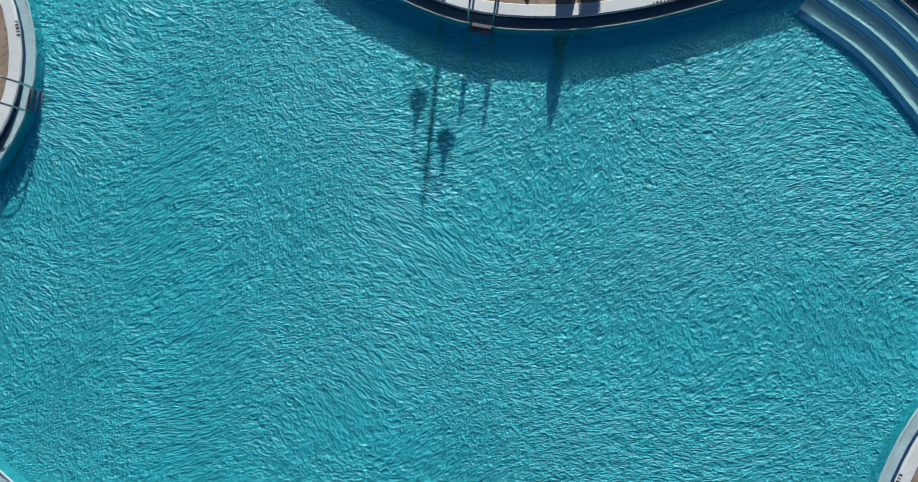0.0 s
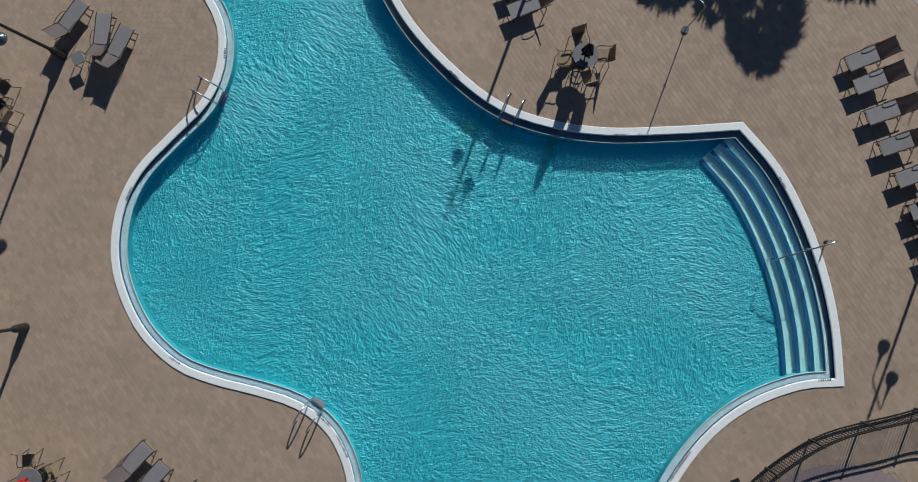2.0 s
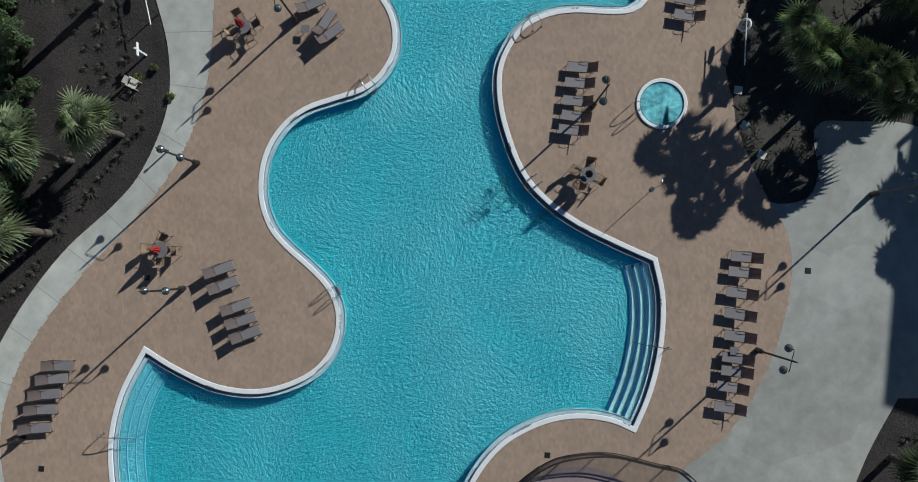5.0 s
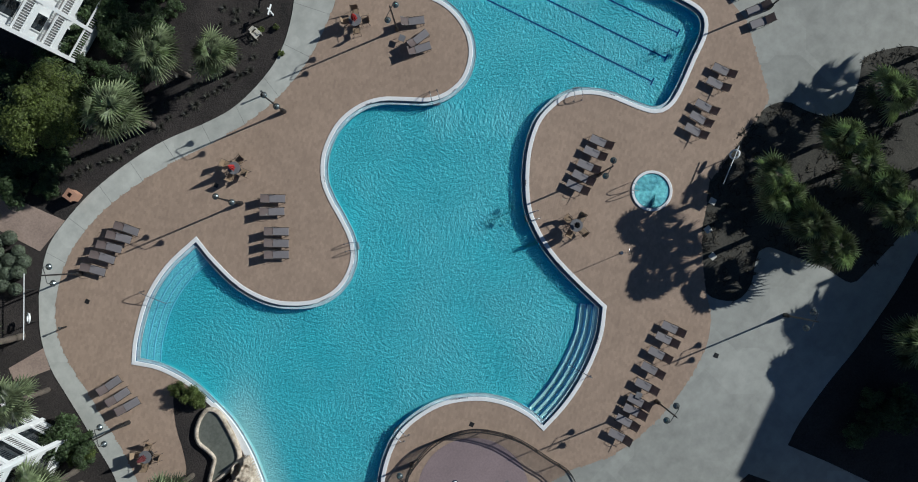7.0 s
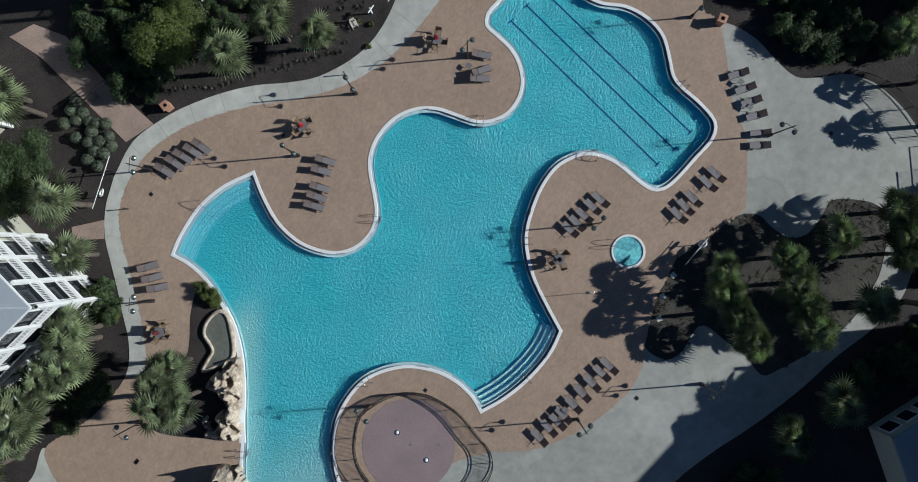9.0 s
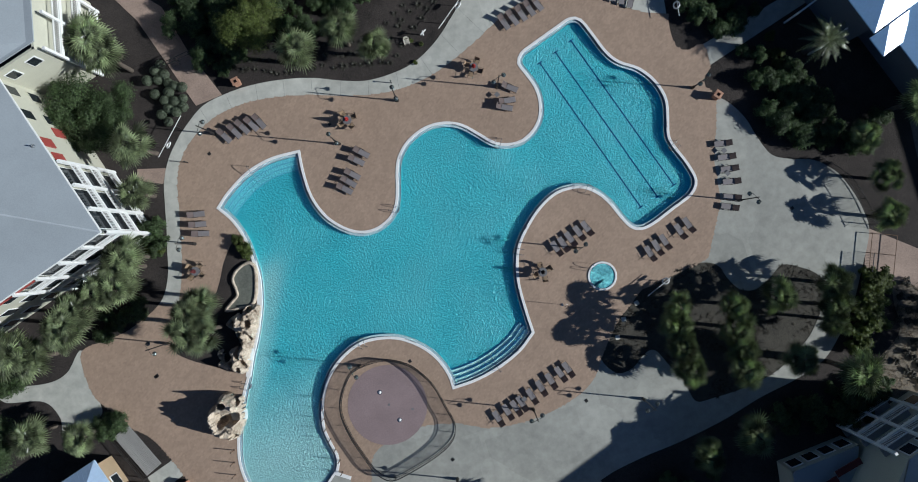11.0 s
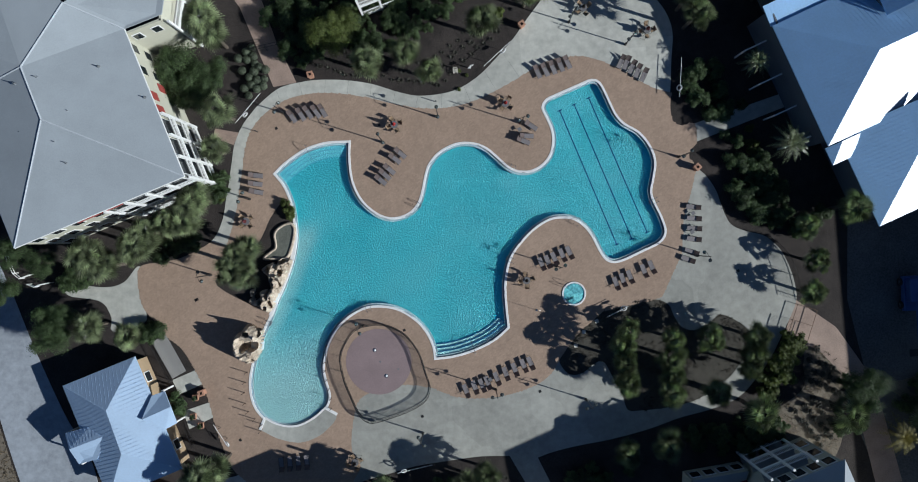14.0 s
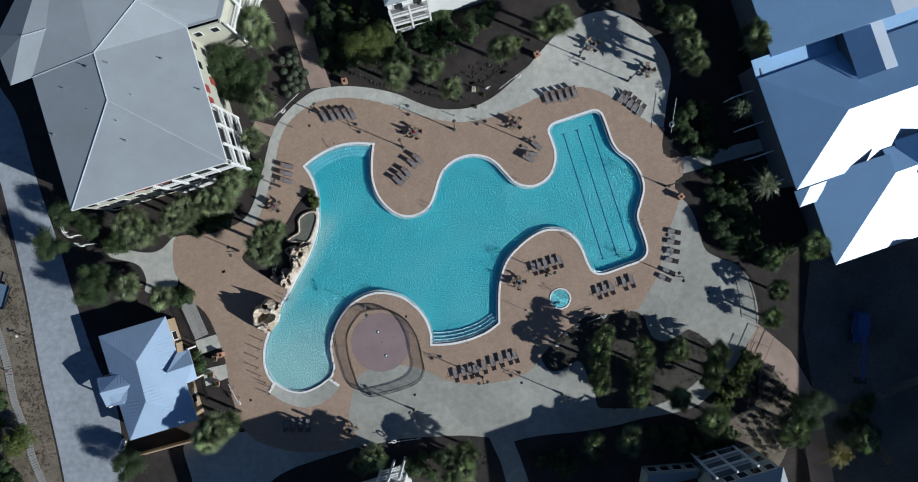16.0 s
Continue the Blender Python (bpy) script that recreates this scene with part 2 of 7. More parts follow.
def spline(points, closed=False, step=0.4):
    """A smooth line through the points (Catmull-Rom), in steps of about that length."""
    pts, out = [Vector(p) for p in points], []
    count = len(pts)
    for i in range(count if closed else count - 1):
        if closed:
            a, b, c, d = (pts[(i + k) % count] for k in (-1, 0, 1, 2))
        else:
            b, c = pts[i], pts[i + 1]
            a = pts[i - 1] if i else b * 2 - c
            d = pts[i + 2] if i + 2 < count else c * 2 - b
        cuts = max(2, int((c - b).length / step))
        for k in range(cuts):
            t = k / cuts
            out.append(0.5 * (2 * b + (c - a) * t + (2 * a - 5 * b + 4 * c - d) * t * t + (3 * b - a - 3 * c + d) * t ** 3))
    if not closed:
        out.append(pts[-1])
    return out


def offset(line, far, closed=False):
    """The line moved sideways, to its left."""
    out, count = [], len(line)
    for i, p in enumerate(line):
        a = line[(i - 1) % count] if closed or i else p
        b = line[(i + 1) % count] if closed or i + 1 < count else p
        d1, d2 = (p - a), (b - p)
        d1 = d1.normalized() if d1.length > 1e-6 else d2.normalized()
        d2 = d2.normalized() if d2.length > 1e-6 else d1
        n1, n2 = Vector((-d1.y, d1.x)), Vector((-d2.y, d2.x))
        mid = n1 + n2
        mid = mid.normalized() if mid.length > 1e-6 else n1
        out.append(p + mid * far / max(0.5, mid.dot(n1)))
    return out


def sheet(name, loops, z, mat, thick=0.0):
    """A flat sheet with the first loop as its edge and the others as holes, with its top at z."""
    cu = bpy.data.curves.new(name, "CURVE")
    cu.dimensions, cu.fill_mode = "2D", "BOTH"
    for loop in loops:
        s = cu.splines.new("POLY")
        s.points.add(len(loop) - 1)
        s.points.foreach_set("co", [v for p in loop for v in (p[0], p[1], 0, 1)])
        s.use_cyclic_u = True
    cu.extrude = thick / 2
    tmp = bpy.data.objects.new(name, cu)
    me = bpy.data.meshes.new_from_object(tmp)
    me.transform(Matrix.Translation((0, 0, z - thick / 2)))
    me.materials.append(mat)
    bpy.data.objects.remove(tmp)
    bpy.data.curves.remove(cu)
    return new(name, me)


def sweep(bm, line, profile, closed=False):
    """Carries a profile of (sideways to the left, height) along a flat line."""
    rings = []
    for far, z in profile:
        rings.append([bm.verts.new((p.x, p.y, z)) for p in offset(line, far, closed)])
    count = len(line)
    for r0, r1 in zip(rings, rings[1:]):
        for i in range(count if closed else count - 1):
            j = (i + 1) % count
            bm.faces.new((r0[i], r0[j], r1[j], r1[i]))
    if not closed and len(profile) > 2:
        for k in (0, -1):
            bm.faces.new([r[k] for r in rings])
    bmesh.ops.recalc_face_normals(bm, faces=bm.faces)
    return bm


def box(bm, size, at=(0, 0, 0), turn=0.0, bevel=0.0, tilt=0.0):
    """A box with its centre at that place, turned about z, tilted about its own x."""
    m = pose(*at, tilt, 0, turn) @ Matrix.Diagonal((*size, 1))
    made = bmesh.ops.create_cube(bm, size=1, matrix=m)["verts"]
    if bevel:
        edges = list({e for v in made for e in v.link_edges})
        bmesh.ops.bevel(bm, geom=edges, offset=bevel, segments=1, affect="EDGES")
    return bm


def rod(bm, a, b, r0, r1=None, sides=8):
    """A round bar from a to b."""
    a, b = Vector(a), Vector(b)
    way = b - a
    m = Matrix.Translation((a + b) / 2) @ way.to_track_quat("Z", "Y").to_matrix().to_4x4()
    bmesh.ops.create_cone(bm, cap_ends=True, segments=sides, radius1=r0, radius2=r0 if r1 is None else r1, depth=way.length, matrix=m)
    return bm


def tube(bm, points, r, sides=8):
    """A bent round bar through the points."""
    pts = [Vector(p) for p in points]
    rings = []
    for i, p in enumerate(pts):
        way = (pts[min(i + 1, len(pts) - 1)] - pts[max(i - 1, 0)]).normalized()
        q = way.to_track_quat("Z", "Y")
        rings.append([bm.verts.new(p + q @ Vector((r * math.cos(k * math.tau / sides), r * math.sin(k * math.tau / sides), 0))) for k in range(sides)])
    for r0, r1 in zip(rings, rings[1:]):
        for k in range(sides):
            bm.faces.new((r0[k], r0[(k + 1) % sides], r1[(k + 1) % sides], r1[k]))
    bm.faces.new(rings[0][::-1])
    bm.faces.new(rings[-1])
    return bm


# ---- plan: the pool's shore, as smooth runs between its corners ----
SHORE_STAIR_EAST = [(4.95, -10.8), (3.5, -11.9), (1.8, -12.7), (0.0, -13.25), (-1.8, -13.55), (-3.62, -13.62)]
SHORE_SPLASH = [(-3.62, -13.62), (-3.7, -12.3), (-4.3, -10.6), (-5.4, -9.1), (-7.1, -7.8), (-8.9, -7.2), (-10.7, -7.1), (-12.3, -7.6), (-13.9, -8.6),
                (-15.2, -10.1), (-16.1, -12.0), (-16.5, -13.8), (-16.3, -15.4), (-16.05, -16.6), (-16.2, -17.5), (-16.6, -18.2)]
SHORE_KIDS = [(-16.6, -18.2), (-17.9, -19.2), (-19.6, -19.95), (-21.1, -20.0), (-22.6, -19.5), (-23.7, -18.8)]
SHORE_KIDS_WEST = [(-23.7, -18.8), (-24.5, -17.7), (-24.95, -16.1), (-24.9, -14.2), (-24.3, -12.1), (-23.6, -10.4), (-22.8, -8.7), (-21.9, -7.2)]
SHORE_ROCKS = [(-21.9, -7.2), (-21.2, -5.7), (-20.2, -3.9), (-19.4, -2.2), (-18.8, -0.6), (-18.35, 1.4), (-18.3, 3.15)]
SHORE_POND = [(-18.3, 3.15), (-18.45, 5.3), (-19.1, 7.4), (-20.08, 8.93)]
SHORE_STAIR_WEST = [(-20.08, 8.93), (-18.8, 10.0), (-16.5, 11.3), (-14.0, 11.9), (-11.32, 11.83)]
SHORE_NORTH = [(-11.32, 11.83), (-11.5, 9.9), (-11.4, 7.4), (-10.6, 5.2), (-9.2, 3.6), (-7.8, 2.8), (-6.3, 2.7), (-4.8, 3.3), (-3.85, 4.4), (-3.3, 5.9), (-2.9, 7.3), (-2.3, 8.6),
               (-1.0, 9.8), (0.9, 10.5), (2.7, 10.4), (4.2, 9.7), (5.5, 8.4), (6.5, 7.35), (7.7, 6.75), (9.2, 6.7), (10.6, 7.4), (11.5, 8.5), (11.9, 9.9), (11.85, 11.3), (11.3, 12.9),
               (11.0, 13.8), (11.5, 14.6), (12.6, 15.05)]
SHORE_LAP = [(12.6, 15.05), (15.7, 16.1), (16.8, 16.4), (17.65, 16.0), (18.3, 14.5), (19.1, 12.4), (20.0, 11.15), (21.6, 10.0), (22.7, 8.4), (23.15, 6.6), (22.8, 4.8), (22.4, 3.3),
             (22.6, 2.1), (23.3, 0.3), (23.65, -1.5), (22.85, -2.6), (21.1, -3.3), (18.7, -4.2), (17.5, -4.35), (16.7, -3.95), (16.1, -2.9), (15.4, -1.2)]
SHORE_EAST = [(15.4, -1.2), (14.6, 0.0), (13.5, 0.9), (12.3, 1.2), (10.7, 1.1), (8.9, 0.2), (7.2, -1.25), (6.0, -2.7), (5.3, -4.4), (4.95, -6.3), (4.9, -8.6), (4.95, -10.8)]


def chain(*runs):
    out = []
    for r in runs:
        out += spline(r)[:-1]
    return out + [Vector(runs[-1][-1])]


LAP_WHOLE = SHORE_NORTH + SHORE_LAP[1:] + SHORE_EAST[1:]
SHORE = chain(SHORE_STAIR_EAST, SHORE_SPLASH, SHORE_KIDS, SHORE_KIDS_WEST + SHORE_ROCKS[1:] + SHORE_POND[1:], SHORE_STAIR_WEST, LAP_WHOLE)[:-1]
COPED = chain(SHORE_POND, SHORE_STAIR_WEST, LAP_WHOLE, SHORE_STAIR_EAST, SHORE_SPLASH)
COPED_KIDS = chain(SHORE_KIDS_WEST)

# ---- plan: edges of the paving ----
PAVED_NORTH = [(-21.6, 16.7), (-19.6, 18.2), (-18.3, 18.8), (-16.4, 19.1), (-14.2, 19.2), (-11.2, 18.9), (-8.2, 18.2), (-5.2, 17.0), (-3.0, 16.4), (-0.3, 16.4), (1.9, 16.9), (4.1, 18.1), (6.0, 19.7),
               (8.2, 21.8), (10.4, 24.4), (12.6, 26.7), (14.8, 28.2), (17.0, 28.9), (18.9, 29.1), (20.4, 28.7), (21.8, 27.6), (23.7, 26.2), (25.2, 24.5), (26.1, 22.7), (26.4, 20.8), (26.0, 17.9), (25.7, 15.3),
               (25.4, 12.7), (25.6, 11.0), (26.6, 10.4), (28.0, 10.5)]
PAVED_EAST = [(28.0, 8.2), (27.3, 7.6), (27.1, 6.6), (27.7, 5.6), (28.8, 4.5), (29.8, 2.7), (30.3, 0.8), (31.1, -1.2), (32.6, -2.1), (34.8, -2.9), (36.3, -4.3), (37.3, -6.5), (37.8, -8.8), (37.7, -10.8),
              (36.0, -14.0), (34.2, -17.0), (32.4, -19.1), (30.2, -21.0), (27.2, -22.0), (23.5, -22.7), (19.8, -23.7), (15.4, -24.5), (11.7, -24.9), (8.7, -25.4), (7.0, -25.9)]
PAVED_SOUTH = [(3.8, -25.4), (0.5, -25.2), (-3.3, -25.4), (-7.0, -25.7), (-10.0, -26.3), (-13.0, -26.9), (-16.7, -28.1), (-21.2, -29.7), (-24.0, -31.5), (-25.5, -34.0)]
PAVED_WEST = [(-33.6, -34.0), (-34.2, -31.0), (-35.0, -28.5), (-35.2, -27.0), (-34.0, -25.8), (-30.5, -25.4), (-27.2, -25.0), (-28.0, -23.8), (-29.2, -20.0), (-29.9, -16.3), (-30.7, -13.7), (-32.3, -10.3), (-34.1, -8.5), (-35.3, -6.6), (-36.4, -5.1),
              (-36.8, -2.9), (-36.5, -0.4), (-34.2, 0.0), (-32.0, 0.2), (-29.4, 1.1), (-27.6, 2.3), (-26.5, 4.3), (-25.9, 6.6), (-25.4, 8.5), (-24.9, 10.7), (-24.4, 12.7), (-23.3, 14.8), (-21.6, 16.7)]
PAVED = chain(PAVED_NORTH)[:-1] + chain(PAVED_EAST) + chain(PAVED_SOUTH) + chain(PAVED_WEST)[:-1]
DECK_NORTH = [(-26.32, 1.22), (-25.42, 3.42), (-24.69, 5.70), (-24.05, 8.56), (-23.85, 9.2), (-23.2, 12.2), (-22.3, 14.2), (-20.5, 16.0), (-17.9, 17.3), (-14.9, 17.7), (-11.9, 17.4), (-8.9, 16.7), (-5.2, 15.5), (-2.2, 14.85), (0.8, 14.8),
              (3.8, 15.4), (7.5, 16.9), (9.7, 18.0), (12.3, 19.1), (14.9, 19.3), (17.1, 18.9), (20.1, 17.4), (22.0, 16.0), (23.8, 14.9), (25.7, 14.2)]
DECK_EAST = [(25.4, 12.7), (25.6, 11.0), (26.6, 10.4), (28.0, 10.5), (28.0, 8.2), (27.3, 7.6), (27.1, 6.6), (27.7, 5.6), (26.9, 2.6), (26.0, 0.4), (25.6, -2.0), (25.3, -4.0), (24.2, -6.1), (22.7, -8.8)]
DECK_SOUTH = [(10.4, -15.0), (9.6, -16.2), (8.4, -17.2), (7.0, -17.8), (4.6, -18.4), (2.2, -18.6), (-0.7, -18.4), (-3.0, -17.6), (-4.4, -16.9), (-7.5, -16.3), (-10.6, -16.7), (-12.7, -17.6), (-13.5, -19.6), (-13.9, -21.4),
              (-14.0, -23.5), (-13.2, -25.2), (-14.5, -27.2)]
DECK_WEST = [(-14.5, -27.2), (-20.0, -27.6), (-25.0, -26.6), (-27.2, -25.0), (-28.0, -23.8), (-29.2, -20.0), (-29.9, -16.3), (-30.7, -13.7), (-32.3, -10.3), (-34.1, -8.5), (-35.3, -6.6), (-36.4, -5.1), (-36.8, -2.9), (-36.5, -0.4), (-34.2, 0.0),
             (-32.0, 0.2), (-29.4, 1.1), (-28.0, 1.9)]
DECK = chain(DECK_NORTH) + chain(DECK_EAST) + [Vector((21.6, -9.1)), Vector((15.9, -9.9)), Vector((13.1, -11.9)), Vector((11.6, -13.5))] + chain(DECK_SOUTH)[:-1] + chain(DECK_WEST)
ISLAND = spline([(10.4, -15.0), (11.6, -13.5), (13.1, -11.9), (15.9, -9.9), (18.4, -9.2), (21.6, -9.0), (23.3, -9.7), (23.8, -11.0), (24.6, -12.4), (26.0, -12.9), (27.7, -12.2), (29.1, -11.4), (30.8, -12.2), (32.1, -13.4),
                 (32.1, -15.2), (30.2, -17.9), (28.3, -19.4), (25.6, -20.8), (22.4, -21.4), (19.2, -21.5), (17.7, -21.3), (17.2, -19.4), (16.3, -17.4), (15.4, -15.6), (14.3, -15.8), (12.9, -16.7), (11.4, -16.7)], closed=True)
WALKS = {
    "north_west": [(-16.73, 19.12), (-18.67, 24.08), (-19.88, 28.80), (-21.77, 30.89), (-24.01, 30.87), (-22.45, 28.18), (-20.76, 23.02), (-19.39, 18.83)],
    "east": [(27.6, 10.4), (38.7, 13.2), (50.0, 16.0), (50.0, 14.5), (39.1, 11.7), (27.6, 8.3)],
    "south_east": [(37.7, -10.4), (42.0, -13.9), (44.2, -17.6), (45.9, -20.8), (48.0, -32.0), (45.0, -32.0), (43.2, -20.6), (40.0, -16.5), (36.2, -14.1)],
    "west": [(-36.4, -0.3), (-38.4, -1.9), (-40.6, -2.3), (-45.1, -1.6), (-44.9, -2.9), (-41.3, -3.9), (-40.2, -5.9), (-40.2, -7.4), (-36.6, -6.8), (-36.2, -5.1)],
    "south": [(3.8, -25.3), (5.4, -28.6), (7.5, -36.0), (10.8, -36.0), (8.1, -28.5), (7.0, -25.8)],
}

# ---- ground, paving ----
far = [(-2500, -2500), (2500, -2500), (2500, 2500), (-2500, 2500)]
ground = tagged(sheet("ground", [far, offset(SHORE, 0.12, True)], -0.05, M_MULCH), "dark bark mulch and bare soil beds", "ground", kind="structure")
pavement = tagged(sheet("pavement", [PAVED, offset(SHORE, 0.12, True), ISLAND], -0.006, M_CONCRETE, 0.12), "pale grey broom-finished concrete walk", "pavement", kind="structure")
deck = tagged(sheet("pool_deck", [DECK, offset(SHORE, 0.12, True)], -0.004, M_JOINT, 0.1), "brown tumbled concrete pavers round the pool", "pool deck", kind="structure")
tagged(sheet("island_bed", [ISLAND], -0.035, M_SOIL), "bare brown soil bed under the palms", "planting bed", kind="structure")
for key, loop in WALKS.items():
    mat = M_CONCRETE if key in ("west", "south", "east") else M_BRICK_WALK
    tagged(sheet("walkway", [spline(loop, True) if key == "west" else [Vector(p) for p in loop]], -0.012, mat, 0.1), "narrow paved walkway between planted beds", "walkway", kind="structure")

LOT = [(44.39, -1.26), (71.17, 6.43), (71.84, -43.23), (51.94, -43.54), (45.12, -30.54), (42.20, -21.35), (44.99, -19.82), (44.03, -13.89), (43.55, -10.92), (43.94, -6.46)]
tagged(sheet("bare_lot", [[Vector(p) for p in LOT]], -0.046, M_LOT), "bare grey soil of a building lot in shade", "lot", kind="structure")
SANDY = spline([(38.73, -15.59), (41.63, -17.26), (43.81, -19.99), (40.58, -21.96), (41.74, -26.19), (39.35, -29.95), (37.53, -26.99), (32.10, -25.58), (33.56, -23.32), (37.60, -20.66), (38.01, -17.68)], True)
tagged(sheet("sandy_bed", [SANDY], -0.042, M_SAND), "pale sandy bed with rows of small plants", "planting bed", kind="structure")

# saw-cut joints across the curved walk
M_SAWCUT = material("saw_cut", (0.20, 0.20, 0.185), 0.95, vary=0.2)
inner_edge, gone, before = spline(DECK_NORTH[3:]), 0.0, None
for p in spline(PAVED_NORTH[:18]):
    gone += (p - before).length if before else 0.0
    before = p
    q = min(inner_edge, key=lambda e_: (e_ - p).length)
    if gone > 2.6 and 0.8 < (q - p).length < 3.6:
        gone = 0.0
        mid, d = (p + q) / 2, q - p
        part("control_joint", box(bmesh.new(), (d.length, 0.022, 0.004), (mid.x, mid.y, -0.0055), math.degrees(math.atan2(d.y, d.x))), M_SAWCUT, pavement)

# ---- pool ----
INNER = offset(SHORE, -0.31, True)


def pool_depth(x, y):
    shallow = min(1.0, max(0.0, (-8.0 - y) / 10.0)) if x < -15.2 else 0.0
    return -0.61 + 0.37 * shallow


def pool_floor():
    """The basin's floor, which rises to the children's end."""
    from mathutils.geometry import delaunay_2d_cdt
    edge = [Vector((p.x, p.y)) for p in INNER]
    n = len(edge)
    inside = [Vector((x * 1.0, y * 1.0)) for x in range(-26, 25) for y in range(-21, 18)]
    v, e, f, *_ = delaunay_2d_cdt(edge + inside, [(i, (i + 1) % n) for i in range(n)], [list(range(n))], 1, 1e-4)
    bm = bmesh.new()
    vs = [bm.verts.new((p.x, p.y, pool_depth(p.x, p.y))) for p in v]
    for tri in f:
        bm.faces.new([vs[i] for i in tri])
    bmesh.ops.recalc_face_normals(bm, faces=bm.faces)
    return bm


pool = thing("swimming_pool", "free-form swimming pool with turquoise plaster and white coping", "swimming pool", kind="structure")
part("pool_floor", pool_floor(), M_PLASTER, pool)
EDGE = offset(SHORE, -0.09, True)


def band(line, heights, mat, name, label=""):
    """An upright strip below the line, between two heights."""
    b_ = bmesh.new()
    n = len(line)
    low = [b_.verts.new((p.x, p.y, heights(p)[0])) for p in line]
    top = [b_.verts.new((p.x, p.y, heights(p)[1])) for p in line]
    for i in range(n):
        b_.faces.new((low[i], low[(i + 1) % n], top[(i + 1) % n], top[i]))
    part(name, b_, mat, pool, label)


band(INNER, lambda p: (pool_depth(p.x, p.y) - 0.02, -0.125), M_PLASTER, "pool_wall")
band(EDGE, lambda p: (-0.16, 0.0), M_TILE, "tile_band", "navy blue waterline tiles")
part("ledge", sweep(bmesh.new(), SHORE, [(-0.08, -0.13), (-0.31, -0.13)], True), M_LEDGE, pool, "narrow grey tiled ledge at the waterline")
part("ledge_lip", sweep(bmesh.new(), SHORE, [(-0.305, -0.13), (-0.305, -0.09), (-0.320, -0.09), (-0.320, -0.16)], True), material("ledge_lip", (0.58, 0.61, 0.60), 0.5, vary=0.1), pool, "thin pale lip of the ledge")
rim = [(0.18, -0.08), (0.18, 0.025), (0.165, 0.035), (-0.065, 0.035), (-0.09, 0.022), (-0.095, -0.01), (-0.08, -0.05)]
part("coping", sweep(bmesh.new(), COPED, rim), M_COPING, pool, "white cast coping with rounded nose")
part("coping", sweep(bmesh.new(), COPED_KIDS, rim), M_COPING, pool, "white cast coping with rounded nose")
part("coping", sweep(bmesh.new(), spline(SHORE_KIDS), [(0.05, -0.04), (0.05, 0.012), (-0.17, 0.012), (-0.17, -0.3)]), M_COPING, pool, "thin white edge of the shallow end")
part("coping", sweep(bmesh.new(), spline(SHORE_ROCKS), [(0.3, -0.06), (0.3, 0.02), (-0.17, 0.03), (-0.17, -0.3)]), M_COPING, pool, "pale edge below the rocks")
water = tagged(sheet("water", [EDGE], -0.11, M_WATER), "clear turquoise rippled pool water", "water", kind="structure")
water.visible_shadow = False


def let_light_through(m, share):
    """Thin leaves and open cloth: part of the sunlight passes through them."""
    n, link = m.node_tree.nodes, m.node_tree.links.new
    shader, thin, both = n["Principled BSDF"], n.new("ShaderNodeBsdfTranslucent"), n.new("ShaderNodeMixShader")
    link(shader.inputs["Base Color"].links[0].from_socket, thin.inputs["Color"])
    both.inputs[0].default_value = share
    link(shader.outputs[0], both.inputs[1])
    link(thin.outputs[0], both.inputs[2])
    link(both.outputs[0], n["Material Output"].inputs["Surface"])


# ---- in and round the pool ----
M_WHITE = material("white_paint", (0.78, 0.78, 0.76), 0.55, vary=0.06, scales=(0.8, 12), bump=0.1, relief=0.003)
M_MARK = material("black_lettering", (0.09, 0.09, 0.10), 0.6, vary=0.2)
M_SLING = material("grey_sling", (0.225, 0.203, 0.205), 0.75, vary=0.12, scales=(2, 60), bump=0.3, relief=0.002, per_object=0.08)
# browner than the seat: sun through the cloth, put into its colour
M_SLING_BACK = material("backlit_sling", (0.16, 0.122, 0.115), 0.75, vary=0.12, scales=(2, 60), bump=0.3, relief=0.002, per_object=0.08)
let_light_through(M_SLING_BACK, 0.4)
M_FRAME_BROWN = material("bronze_frame", (0.04, 0.032, 0.026), 0.45, vary=0.2, scales=(3, 30), bump=0.05)
M_TAN = material("tan_sling", (0.27, 0.19, 0.12), 0.75, vary=0.15, scales=(3, 50), bump=0.2, relief=0.002)
M_TABLE = material("grey_table", (0.17, 0.165, 0.17), 0.5, vary=0.15, scales=(2, 25), bump=0.1)
M_RED = material("red_canvas", (0.34, 0.022, 0.02), 0.85, vary=0.2, scales=(3, 30), bump=0.3, relief=0.01)
M_MAROON = material("maroon_canvas", (0.10, 0.018, 0.02), 0.85, vary=0.25, scales=(3, 30), bump=0.3, relief=0.01)
M_BROWNCLOTH = material("dark_canvas", (0.03, 0.022, 0.02), 0.85, vary=0.25, scales=(3, 30), bump=0.3, relief=0.01)
M_GLOBE = material("lamp_hood", (0.16, 0.18, 0.18), 0.25, metal=0.7, vary=0.2, scales=(4, 20), bump=0.05)
M_ROCK = material("artificial_rock", (0.44, 0.34, 0.24), 0.9, vary=0.5, scales=(0.9, 5), bump=0.9, relief=0.06, tint=(0.66, 0.56, 0.44))
M_POND = material("pond_water", (0.15, 0.155, 0.13), 0.35, vary=0.25, scales=(0.5, 4), bump=0.1, relief=0.01)
M_TERRACOTTA = material("bin_panel", (0.42, 0.23, 0.15), 0.75, vary=0.15, scales=(2, 20))
